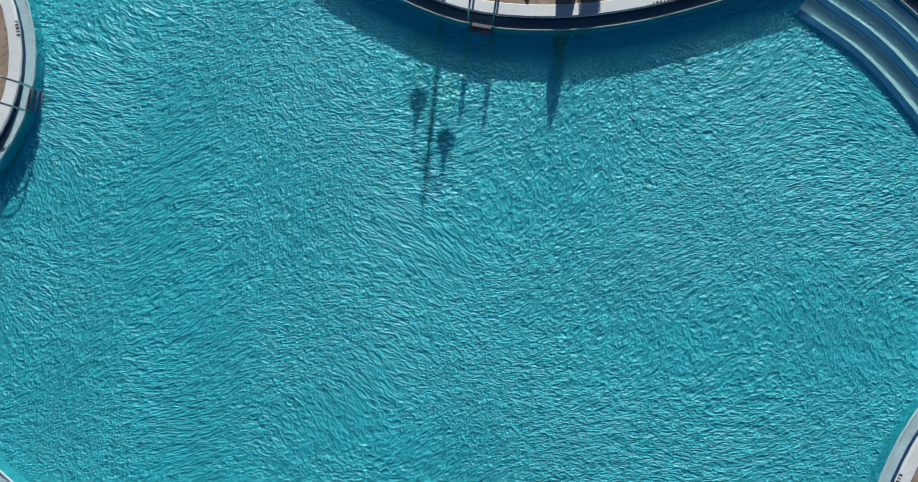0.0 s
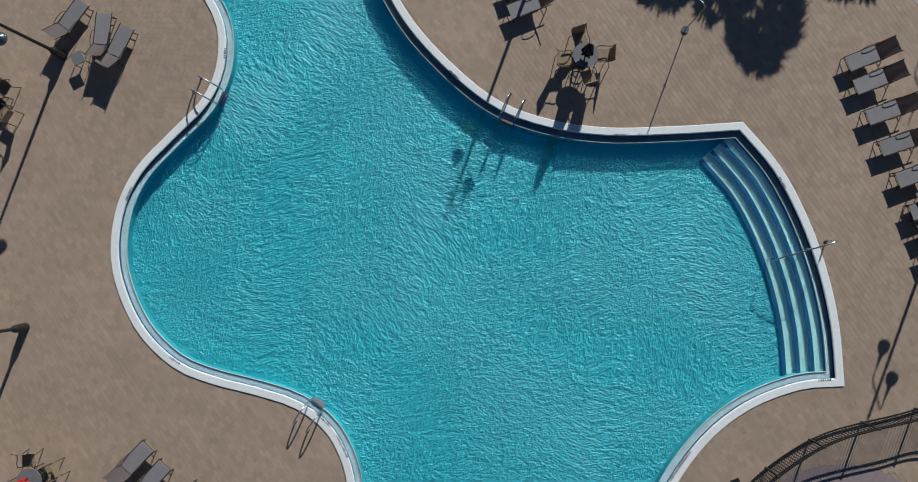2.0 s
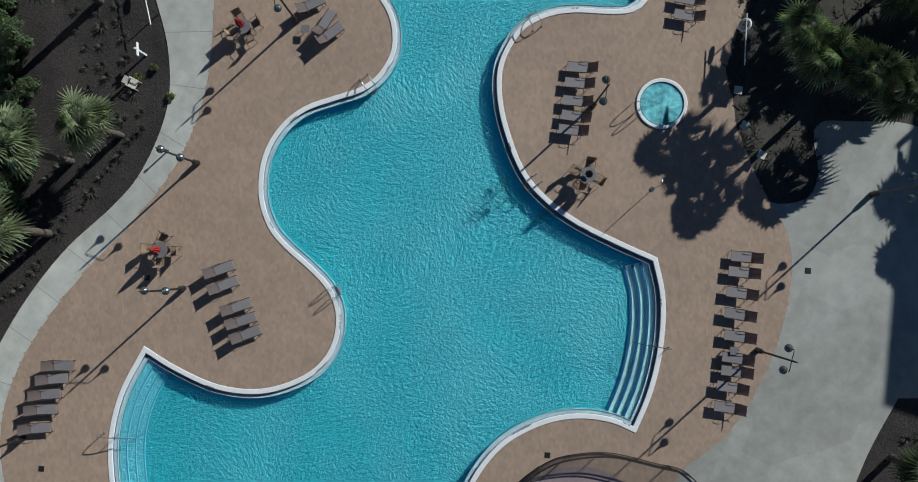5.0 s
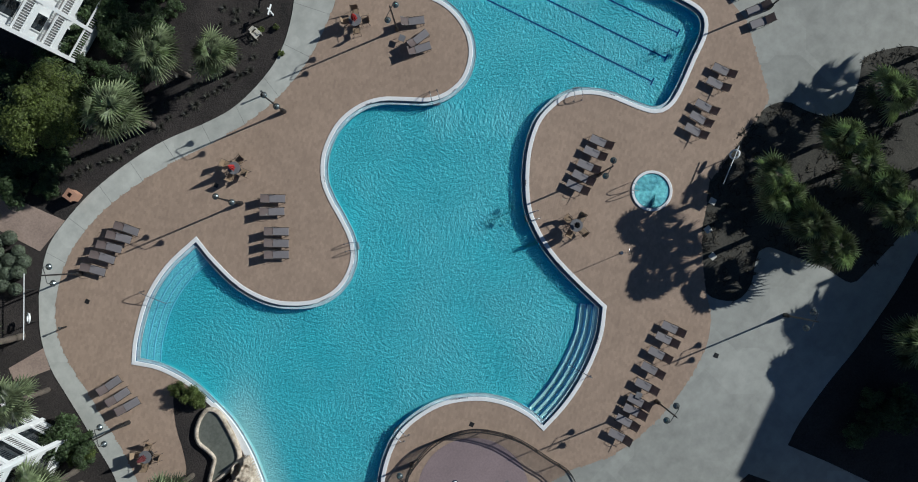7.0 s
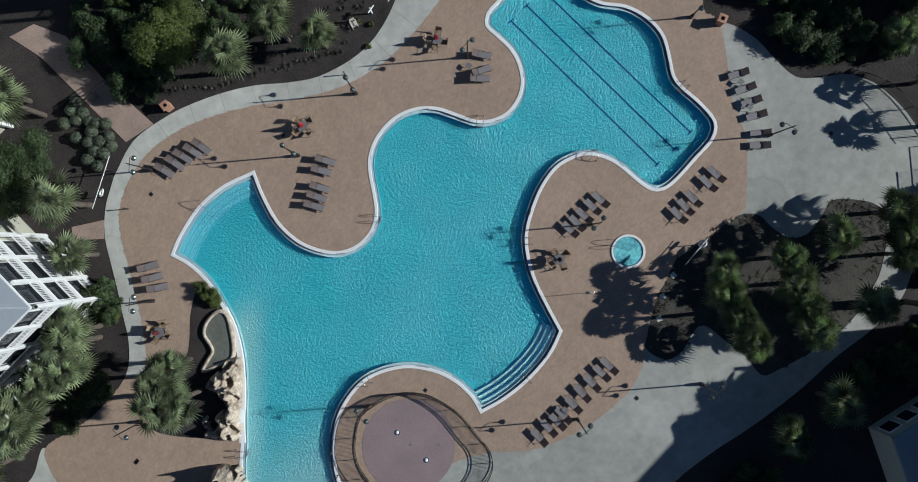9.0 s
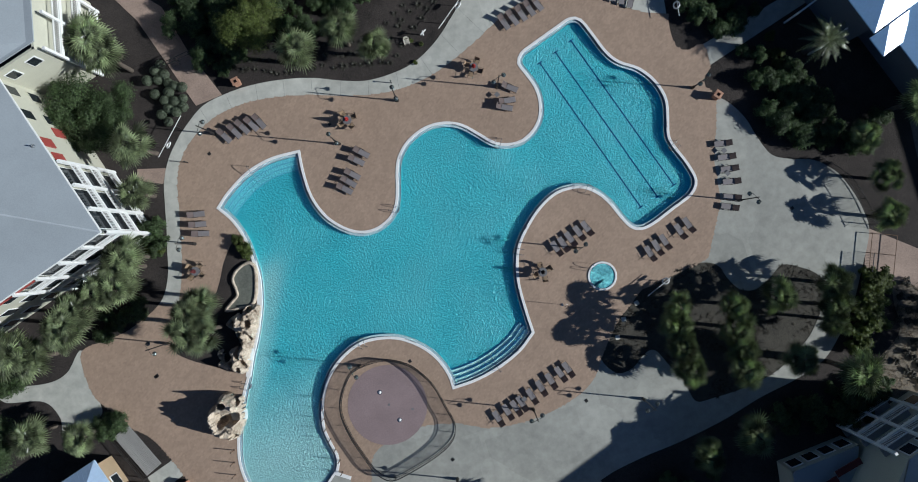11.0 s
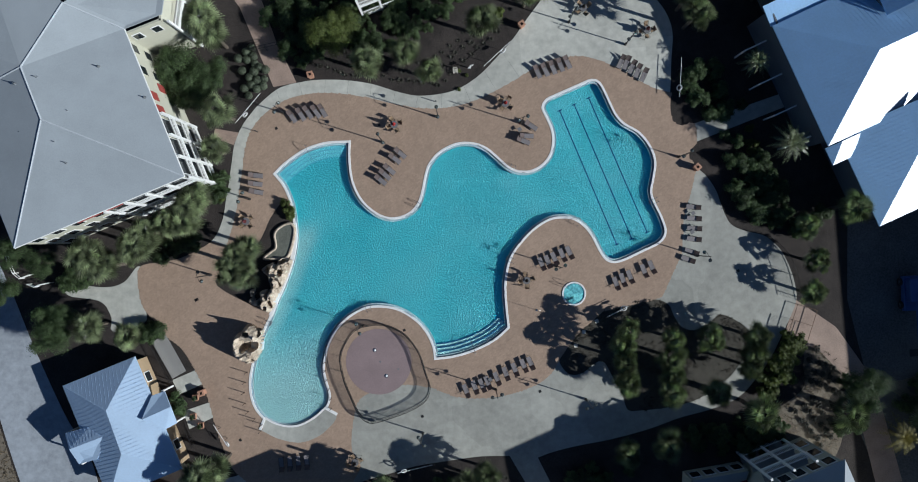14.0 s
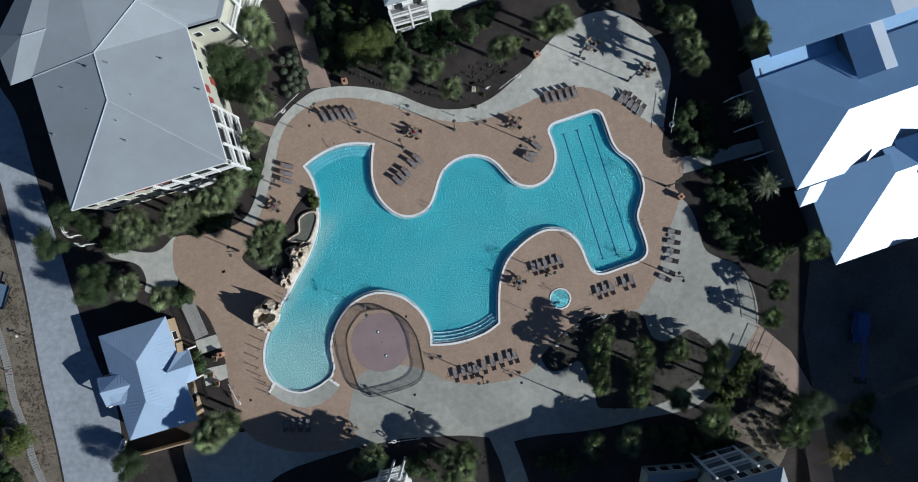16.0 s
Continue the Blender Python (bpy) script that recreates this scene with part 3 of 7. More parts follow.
M_WOOD = material("weathered_wood", (0.15, 0.095, 0.06), 0.8, vary=0.3, scales=(1.5, 20), bump=0.3, relief=0.004)


def steps(run, side, count, mat_line, label, wide=0.06, tread=None, first=-0.22, rise=0.125):
    """Broad curved steps that lead down into the pool, each edged by a strip of tile or painted shade."""
    whole = thing("pool_steps", label, "pool steps", kind="structure")
    line = spline(run)
    for k in range(count):
        near, far_, top = 0.34 + 0.43 * k, 0.34 + 0.43 * (k + 1), first - rise * k
        part("step", sweep(bmesh.new(), line, [(side * near, -0.63), (side * near, top), (side * far_, top), (side * far_, -0.63)]), tread or M_STEP, whole)
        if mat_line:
            part("nosing_or_shade", sweep(bmesh.new(), line, [(side * (far_ - wide), top), (side * (far_ - wide), top + 0.01), (side * (far_ + 0.01), top + 0.01), (side * (far_ + 0.01), top - 0.03)]), mat_line, whole)
    return whole


# the east stair's dark edge strips paint in the shade below each step
M_STEP_SHADE = material("navy_step_shade", (0.012, 0.07, 0.13), 0.4, vary=0.15)
M_NOSE_PALE = material("pale_nosing", (0.07, 0.27, 0.36), 0.4, vary=0.15)
steps(SHORE_STAIR_EAST[:], -1, 3, M_STEP_SHADE, "wide curved pale plaster pool steps under water", 0.13, None, -0.27, 0.13)
steps(SHORE_STAIR_WEST[:], -1, 3, M_NOSE_PALE, "wide curved pool steps with pale blue nosings", tread=M_STEP_WEST)


def lane_marker(ends, label):
    """A painted lane line on the floor, with a short bar across each end."""
    a, b = (Vector((*e, -0.60)) for e in ends)
    way = (b - a).normalized()
    turn = math.degrees(math.atan2(way.y, way.x))
    bm = box(bmesh.new(), ((b - a).length, 0.11, 0.012), (a + b) / 2, turn)
    box(bm, (0.11, 0.55, 0.012), a, turn)
    box(bm, (0.11, 0.55, 0.012), b, turn)
    ob = part("lane_line", bm, M_TILE)
    tagged(ob, label, "lane line", "lane lines of the lap pool", "structure")


for ends in (((12.96, 13.38), (18.15, -2.45)), ((14.67, 13.92), (19.94, -1.98)), ((16.39, 14.54), (21.73, -1.36))):
    lane_marker(ends, "navy tiled lane line on the pool floor")

# depth marks on the coping: short bars in rows


def depth_mark(at, turn, count):
    ob = thing("depth_mark", "small black depth marking set in the white coping", "pool marking", "depth marks on the coping", at=pose(at[0], at[1], 0.036, 0, 0, turn))
    for k in range(count):
        part("bar", box(bmesh.new(), (0.022 + 0.016 * (k % 3), 0.075, 0.003), ((k - count / 2) * 0.075, 0.06, 0.002)), M_MARK, ob)


def on_shore(at):
    """The nearest place on the shore, and the way along it in degrees (the water lies on the left of it)."""
    at = Vector(at)
    i = min(range(len(SHORE)), key=lambda k: (SHORE[k] - at).length)
    a, b = SHORE[i - 1], SHORE[(i + 1) % len(SHORE)]
    return SHORE[i], math.degrees(math.atan2(a.y - b.y, a.x - b.x))


for at, count in (((7.47, -1.25), 6), ((4.61, -6.72), 7), ((2.98, -12.41), 6), ((3.66, 10.21), 7), ((-2.33, 8.83), 6), ((8.31, 7.06), 5), ((-4.51, 3.67), 10), ((-5.31, 3.08), 5), ((-5.94, -8.45), 8),
                  ((-3.54, -13.09), 6), ((-5.49, 3.02), 6), ((-8.03, 2.78), 5), ((11.63, 8.87), 6), ((-6.23, -8.17), 12), ((-15.45, -10.65), 6), ((-11.32, 7.89), 6), ((-7.79, 2.79), 6),
                  ((7.10, -1.29), 5), ((15.35, -1.18), 6), ((21.44, -3.20), 6), ((22.64, 4.52), 6)):
    p, a = on_shore(at)
    depth_mark(p, a, count)


def ladder(at):
    """A pool ladder: two bent steel rails over the coping, and treads between them under water."""
    p, a = on_shore(at)
    ob = thing("pool_ladder", "stainless steel pool ladder bent over the coping", "pool ladder", "ladders round the pool", at=pose(p.x, p.y, 0, 0, 0, a))
    for x in (-0.26, 0.26):
        pts = [(x, -0.56, 0.0), (x, -0.55, 0.3), (x, -0.46, 0.52), (x, -0.30, 0.62), (x, -0.10, 0.63), (x, 0.10, 0.56), (x, 0.24, 0.40), (x, 0.30, 0.15), (x, 0.30, -0.6)]
        part("rail", tube(bmesh.new(), spline(pts, step=0.1), 0.024), M_STEEL, ob, smooth=True)
        part("flange", rod(bmesh.new(), (x, -0.56, 0.0), (x, -0.56, 0.02), 0.055, sides=12), M_STEEL, ob)
    for z in (-0.07, -0.32, -0.57):
        part("tread", box(bmesh.new(), (0.46, 0.08, 0.03), (0, 0.335, z), bevel=0.008), M_TABLE, ob)


for at in ((5.68, -3.02), (-3.96, 4.11), (7.03, 7.18), (13.80, 0.73), (22.41, 2.24), (-10.87, -7.08), (-22.41, -7.64)):
    ladder(at)


def stair_rail(at, spread, label):
    """A single bent handrail that leads down the steps into the water."""
    p, a = on_shore(at)
    ob = thing("handrail", label, "handrail", at=pose(p.x, p.y, 0, 0, 0, a))
    pts = [(0, -0.45, 0), (0, -0.45, 0.6), (0, -0.40, 0.82), (0, -0.25, 0.9), (0, 0.3, 0.78), (0, spread, 0.38), (0, spread + 0.12, 0.28), (0, spread + 0.12, -0.6)]
    part("rail", tube(bmesh.new(), spline(pts, step=0.12), 0.025), M_STEEL, ob, smooth=True)
    part("brace", rod(bmesh.new(), (0, 0.35, 0.75), (0, 0.35, -0.35), 0.022), M_STEEL, ob)
    for y in (-0.45,):
        part("flange", rod(bmesh.new(), (0, y, 0), (0, y, 0.045), 0.055, sides=12), M_STEEL, ob)


stair_rail((1.09, -13.22), 1.25, "stainless steel handrail over the curved pool steps")
stair_rail((-16.30, 11.41), 1.25, "stainless steel handrail over the pale pool steps")


M_SPA = material("spa_plaster", (0.05, 0.32, 0.35), 0.6, vary=0.6, scales=(0.9, 3.2), bump=0.3, relief=0.05, tint=(0.24, 0.60, 0.58))


def hot_tub(at, r):
    """A small round spa with white rim, seat ring and swirling water."""
    x, y = at
    ob = thing("hot_tub", "small round hot tub with white rim set in the deck", "hot tub", at=pose(x, y, 0))
    ring = [Vector((math.cos(k * math.tau / 48), math.sin(k * math.tau / 48))) for k in range(48)]
    part("rim", sweep(bmesh.new(), [p * r for p in ring], [(0.09, 0.005), (0.08, 0.07), (-0.07, 0.08), (-0.10, 0.06), (-0.10, 0.002)], True), M_COPING, ob)
    part("tile_band", sweep(bmesh.new(), [p * (r - 0.10) for p in ring], [(0.0, 0.006), (0.0, 0.05), (0.012, 0.05), (0.012, 0.006)], True), M_TILE, ob)
    bm = bmesh.new()
    bmesh.ops.create_circle(bm, cap_ends=True, segments=48, radius=r - 0.09, matrix=pose(0, 0, 0.006))
    part("basin", bm, M_SPA, ob)
    bm = bmesh.new()
    bmesh.ops.create_circle(bm, cap_ends=True, segments=48, radius=r - 0.105, matrix=pose(0, 0, 0.04))
    w = part("water", bm, M_WATER, ob, "frothy turquoise spa water")
    w.visible_shadow = False
    for k, a in enumerate((118, 137)):
        c, s = math.cos(radians(a)), math.sin(radians(a))
        pts = [(c * (r + 0.42), s * (r + 0.42), 0), (c * (r + 0.42), s * (r + 0.42), 0.6), (c * (r + 0.3), s * (r + 0.3), 0.85), (c * r, s * r, 0.88), (c * (r - 0.25), s * (r - 0.25), 0.6), (c * (r - 0.35), s * (r - 0.35), 0.05)]
        part("rail", tube(bmesh.new(), spline(pts, step=0.1), 0.022), M_STEEL, ob, smooth=True)


hot_tub((12.72, -7.6), 1.27)

# splash pad
PAD = (-10.1, -13.45)
bm = bmesh.new()
bmesh.ops.create_circle(bm, cap_ends=True, segments=64, radius=3.75, matrix=pose(*PAD, 0.008))
tagged(part("splash_pad", bm, M_SPLASH), "round mauve rubber splash pad in the deck", "splash pad", kind="structure")
apron = sheet("apron", [chain([(-16.4, -18.1), (-15.4, -19.0), (-15.9, -20.0), (-17.6, -21.3), (-19.8, -21.9), (-22.2, -21.3), (-24.1, -20.2)]) + [Vector((-23.6, -18.9))] + [p for p in reversed(offset(spline(SHORE_KIDS), 0.04))][1:-1]], 0.006, M_CONCRETE)
tagged(apron, "pale concrete apron at the beach entry", "apron", kind="structure")
for a, b in (((-16.75, -18.1), (-15.35, -19.05)), ((-23.7, -18.85), (-24.3, -20.05))):
    mid = ((a[0] + b[0]) / 2, (a[1] + b[1]) / 2)
    tagged(part("kerb", box(bmesh.new(), (math.dist(a, b), 0.32, 0.10), (*mid, 0.02), math.degrees(math.atan2(b[1] - a[1], b[0] - a[0])), 0.015), M_COPING), "short white kerb beside the shallow beach entry", "kerb", "kerbs of the beach entry")


def spray_jet(at):
    ob = thing("spray_jet", "small pale dome spray nozzle on the splash pad", "spray nozzle", "nozzles on the splash pad", at=pose(*at, 0.008))
    bm = bmesh.new()
    bmesh.ops.create_uvsphere(bm, u_segments=12, v_segments=6, radius=0.16, matrix=Matrix.Diagonal((1, 1, 0.6, 1)))
    part("dome", bm, M_WHITE, ob, smooth=True)
    part("plate", rod(bmesh.new(), (0, 0, 0), (0, 0, 0.02), 0.22, sides=16), M_STEEL, ob)


for at in ((-10.44, -12.09), (-9.37, -15.12)):
    spray_jet(at)
for at in ((-9.94, -13.45), (-7.93, -14.48)):
    tagged(part("floor_drain", rod(bmesh.new(), (*at, 0.006), (*at, 0.014), 0.12, sides=16), M_TABLE), "small grey round drain cover in the splash pad", "drain", "drains of the deck")
for at in ((-7.74, 13.49), (7.93, -18.37), (-19.48, 14.11), (-30.21, -4.60), (31.51, -6.60), (-26.67, -21.04), (-30.36, -4.66), (-6.89, -10.10), (-5.67, -20.09)):
    tagged(part("drain_cover", box(bmesh.new(), (0.3, 0.3, 0.02), (*at, 0.006), 20, 0.004), M_DARK), "square dark drain cover set in the paving", "drain", "drains of the deck")

FENCE = [(-12.42, -9.63), (-13.76, -11.20), (-14.37, -12.88), (-14.10, -15.22), (-13.43, -17.38), (-12.74, -19.11), (-11.50, -20.13), (-9.33, -19.82), (-6.79, -19.09), (-5.08, -18.16), (-4.48, -16.90), (-4.77, -15.37), (-5.33, -12.98), (-6.32, -11.20), (-7.31, -10.16), (-8.90, -9.33), (-10.67, -9.20)]


def fence(points, height, label):
    """A rounded loop of welded pickets between two rails, on posts."""
    line = spline(points, True, 0.10)
    ob = thing("safety_fence", label, "fence")
    for z in (0.10, height - 0.12, height):
        part("rail", sweep(bmesh.new(), line, [(-0.02, z - 0.022), (-0.02, z + 0.022), (0.02, z + 0.022), (0.02, z - 0.022), (-0.02, z - 0.022)], True), M_DARK, ob)
    bm, post = bmesh.new(), bmesh.new()
    box(post, (0.06, 0.06, height + 0.06), (0, 0, (height + 0.06) / 2), bevel=0.008)
    me = None
    gone = 0.0
    for i, p in enumerate(line):
        gone += (p - line[i - 1]).length if i else 0
        if i % 17 == 0:
            if me is None:
                first = part("post", post, M_DARK, ob)
                me = first.data
            else:
                first = new("post", me)
                first.parent = ob
            first.location = (p.x, p.y, 0)
        else:
            box(bm, (0.02, 0.02, height - 0.12), (p.x, p.y, height / 2))
    tagged(part("picket", bm, M_DARK, ob), kind="stuff")


fence(FENCE, 1.0, "black metal picket fence looped round the splash pad")


def deck_post(at):
    """A slim post with a cap and a foot plate."""
    ob = thing("deck_post", "slim dark wooden post on the deck by the shallow water", "post", "posts along the shallow end", at=pose(*at, 0))
    part("shaft", rod(bmesh.new(), (0, 0, 0), (0, 0, 0.98), 0.045, 0.04), M_WOOD, ob)
    part("cap", rod(bmesh.new(), (0, 0, 0.98), (0, 0, 1.04), 0.055, 0.03), M_DARK, ob)
    part("foot", rod(bmesh.new(), (0, 0, 0), (0, 0, 0.03), 0.08, sides=12), M_DARK, ob)


for at in [(-25.22, -13.40), (-25.54, -14.52), (-25.74, -15.67), (-25.77, -16.90), (-25.45, -17.89), (-24.80, -18.80), (-23.98, -19.44), (-24.24, -20.20)] + [(-15.79, -11.09), (-16.02, -12.04), (-16.25, -12.99), (-16.30, -13.97), (-16.17, -14.98), (-15.99, -16.07), (-15.87, -17.14), (-15.95, -18.30)]:
    deck_post(at)

# ---- furniture ----


def make_lounger():
    """A chaise: sling seat and raised sling back on a bent tube frame; the head lies towards +x."""
    ob = thing("sun_lounger", "grey sling sun lounger with raised back on bronze frame", "sun lounger", "sun loungers on the deck")
    h = 0.34
    part("seat", box(bmesh.new(), (1.15, 0.56, 0.025), (-0.32, 0, h), bevel=0.008), M_SLING, ob)
    back_c, tilt = (0.25 + 0.33 * math.cos(radians(38)), 0, h + 0.33 * math.sin(radians(38))), 38
    # open woven cloth, slack between its rails
    bm = bmesh.new()
    bmesh.ops.create_grid(bm, x_segments=4, y_segments=6, size=0.5, matrix=Matrix.Diagonal((0.66, 0.56, 1, 1)))
    for v in bm.verts:
        v.co.z = -0.03 * math.cos(v.co.y / 0.56 * math.pi)
    bmesh.ops.transform(bm, matrix=pose(*back_c, 0, -tilt, 0), verts=bm.verts)
    part("backrest", bm, M_SLING_BACK, ob, "brown open woven sling")
    tip = (0.25 + 0.7 * math.cos(radians(tilt)), h + 0.7 * math.sin(radians(tilt)))
    for y in (-0.30, 0.30):
        part("side_rail", tube(bmesh.new(), [(-0.92, y, h), (0.25, y, h), (0.62, y, h)], 0.018, 6), M_FRAME_BROWN, ob)
        part("back_rail", tube(bmesh.new(), [(0.25, y, h), (tip[0], y, tip[1])], 0.017, 6), M_FRAME_BROWN, ob)
        part("arm", tube(bmesh.new(), spline([(-0.22, y * 1.04, h), (-0.18, y * 1.09, h + 0.10), (0.0, y * 1.12, h + 0.14), (0.25, y * 1.10, h + 0.14), (0.38, y * 1.04, h + 0.1)], step=0.1), 0.013, 6), M_FRAME_BROWN, ob)
        for x, lean in ((-0.78, -0.06), (0.42, 0.06)):
            part("leg", rod(bmesh.new(), (x, y, h), (x + lean, y, 0), 0.018, sides=6), M_FRAME_BROWN, ob)
    for x in (-0.80, 0.44):
        part("stretcher", rod(bmesh.new(), (x, -0.3, 0.12), (x, 0.3, 0.12), 0.013, sides=6), M_FRAME_BROWN, ob)
    return ob


LOUNGERS = [
    # south of the lawn side, backs away from the pool
    ([(7.13, -15.06), (6.34, -15.27), (5.29, -15.63), (4.23, -16.01), (3.18, -16.49), (2.09, -16.87), (1.45, -17.11), (0.59, -17.25), (-0.43, -17.58)], -72),
    ([(-5.61, 10.04), (-6.27, 9.46), (-7.00, 8.31), (-7.55, 7.75), (-8.09, 7.20)], 134),
    ([(8.84, 10.72)], 172), ([(8.43, 10.21)], 154), ([(9.44, 11.86)], 139),
    ([(12.61, -2.96), (11.78, -3.17), (10.86, -3.49), (10.07, -3.77), (9.35, -3.95)], -72),
    ([(21.74, -5.37), (20.82, -5.73), (19.19, -6.26), (18.35, -6.56), (17.55, -6.89)], -74),
    ([(27.00, 1.04), (26.96, -0.26), (26.90, -1.39), (26.75, -2.58)], -11), ([(26.37, -4.01), (25.90, -4.82)], -25),
    ([(-22.22, 8.92), (-22.33, 7.97), (-22.31, 7.06)], 168),
    ([(-17.53, 15.25), (-16.49, 15.40), (-15.67, 15.56), (-14.76, 15.57), (-14.00, 15.61)], 118),
    ([(10.69, 17.88), (11.58, 18.03), (12.47, 18.19), (13.35, 18.42), (14.16, 18.65)], 110),
    ([(20.26, 18.18), (20.86, 18.01), (21.46, 17.48), (22.05, 16.99), (22.71, 16.47)], 60),
    ([(-22.11, -24.17), (-21.14, -24.16), (-20.17, -24.14), (-19.20, -24.13)], -87),
]
first = None
for spots, turn in LOUNGERS:
    for k, (x, y) in enumerate(spots):
        m = pose(x, y, 0.0, 0, 0, turn + random.uniform(-3, 3))
        if first is None:
            first = make_lounger()
            first.matrix_world = m
            first.scale = (0.93, 0.90, 0.95)
        else:
            copy_thing(first, m)


def make_chair(ob=None):
    """A patio armchair: tan sling seat and back on a bent bronze frame, facing +x."""
    ob = thing("patio_chair", "tan sling patio armchair with bronze tube frame", "chair", "chairs round the patio tables")
    part("seat", box(bmesh.new(), (0.46, 0.48, 0.025), (0, 0, 0.42), bevel=0.008), M_TAN, ob)
    bm = bmesh.new()
    bmesh.ops.create_cube(bm, size=1, matrix=pose(-0.29, 0, 0.68, 0, -14, 0) @ Matrix.Diagonal((0.025, 0.48, 0.5, 1)))
    part("backrest", bm, M_TAN, ob)
    for y in (-0.27, 0.27):
        part("arm", tube(bmesh.new(), spline([(0.24, y, 0.0), (0.25, y, 0.4), (0.2, y, 0.62), (0.0, y, 0.66), (-0.24, y, 0.64), (-0.36, y, 0.92)], step=0.12), 0.016, 6), M_FRAME_BROWN, ob)
        part("leg", rod(bmesh.new(), (-0.2, y, 0.42), (-0.3, y, 0), 0.016, sides=6), M_FRAME_BROWN, ob)
    part("stretcher", rod(bmesh.new(), (0.1, -0.27, 0.4), (0.1, 0.27, 0.4), 0.014, sides=6), M_FRAME_BROWN, ob)
    return ob


def patio_table(at):
    ob = thing("patio_table", "round grey patio table with pedestal legs", "table", "patio tables on the deck", at=pose(*at, 0, 0, 0, 15))
    bm = rod(bmesh.new(), (0, 0, 0.70), (0, 0, 0.735), 0.42, sides=32)
    part("tabletop", bm, M_TABLE, ob)
    for k in range(4):
        a = k * math.pi / 2 + 0.4
        part("leg", tube(bmesh.new(), spline([(0.1 * math.cos(a), 0.1 * math.sin(a), 0.69), (0.2 * math.cos(a), 0.2 * math.sin(a), 0.35), (0.42 * math.cos(a), 0.42 * math.sin(a), 0.0)], step=0.15), 0.018, 6), M_FRAME_BROWN, ob)
    part("ring", sweep(bmesh.new(), [Vector((0.22 * math.cos(k * math.tau / 20), 0.22 * math.sin(k * math.tau / 20))) for k in range(20)], [(0.01, 0.3), (0.01, 0.32), (-0.01, 0.32), (-0.01, 0.3), (0.01, 0.3)], True), M_FRAME_BROWN, ob)
    return ob


def closed_umbrella(at, mat, word):
    ob = thing("patio_umbrella", f"closed {word} canvas umbrella standing in a patio table", "umbrella", "closed umbrellas at the tables", at=pose(*at, 0, 0, 0, random.uniform(0, 90)))
    part("pole", rod(bmesh.new(), (0, 0, 0.0), (0, 0, 1.8), 0.02), M_FRAME_BROWN, ob)
    part("base", rod(bmesh.new(), (0, 0, 0), (0, 0, 0.07), 0.24, 0.2, 20), M_DARK, ob)
    bm = bmesh.new()
    rings = []
    for z, r in ((0.9, 0.16), (0.96, 0.18), (1.15, 0.16), (1.45, 0.12), (1.68, 0.07), (1.82, 0.015)):
        rings.append([bm.verts.new(((r * (1.25 if k % 2 else 0.7)) * math.cos(k * math.tau / 16), (r * (1.25 if k % 2 else 0.7)) * math.sin(k * math.tau / 16), z)) for k in range(16)])
    for r0, r1 in zip(rings, rings[1:]):
        for k in range(16):
            bm.faces.new((r0[k], r0[(k + 1) % 16], r1[(k + 1) % 16], r1[k]))
    bm.faces.new(rings[0][::-1])
    bm.faces.new(rings[-1])
    part("canopy", bm, mat, ob, f"furled {word} canopy")
    part("strap", rod(bmesh.new(), (0, 0, 1.13), (0, 0, 1.18), 0.19, 0.185, 16), mat, ob)
    part("finial", rod(bmesh.new(), (0, 0, 1.8), (0, 0, 1.9), 0.018, 0.008), M_FRAME_BROWN, ob)


chair_one = None
for at, mat, word, turns in (((-5.96, 13.23), M_RED, "red", (20, 110, 195, 290)), ((6.75, 14.52), M_RED, "red", (50, 130, 230, 320)), ((7.42, -5.60), M_BROWNCLOTH, "dark brown", (10, 95, 190, 275)),
                             ((-23.66, 3.78), M_MAROON, "maroon", (40, 130, 215, 305)), ((16.41, 24.50), M_BROWNCLOTH, "dark brown", (25, 115, 205, 295)), ((23.36, 21.39), M_MAROON, "maroon", (0, 90, 180, 270)),
                             ((-13.70, -24.49), M_BROWNCLOTH, "dark brown", (15, 105, 195, 285))):
    patio_table(at)
    closed_umbrella(at, mat, word)
    for a in turns:
        c, s = math.cos(radians(a)), math.sin(radians(a))
        m = pose(at[0] + 0.64 * c, at[1] + 0.64 * s, 0, 0, 0, a + 180 + random.uniform(-25, 25))
        if chair_one is None:
            chair_one = make_chair()
            chair_one.matrix_world = m
            chair_one.scale = (0.92, 0.92, 0.95)
        else:
            copy_thing(chair_one, m)


def side_table(at):
    ob = thing("side_table", "small square dark side table between loungers", "side table", "side tables by the loungers", at=pose(*at, 0, 0, 0, 25))
    part("top", box(bmesh.new(), (0.42, 0.42, 0.025), (0, 0, 0.4), bevel=0.006), M_TABLE, ob)
    for x in (-0.18, 0.18):
        for y in (-0.18, 0.18):
            part("leg", rod(bmesh.new(), (x, y, 0), (x, y, 0.39), 0.014, sides=6), M_FRAME_BROWN, ob)


for at in ((8.14, 11.51), (26.86, 0.37), (26.56, -1.74), (2.37, -16.48)):
    side_table(at)


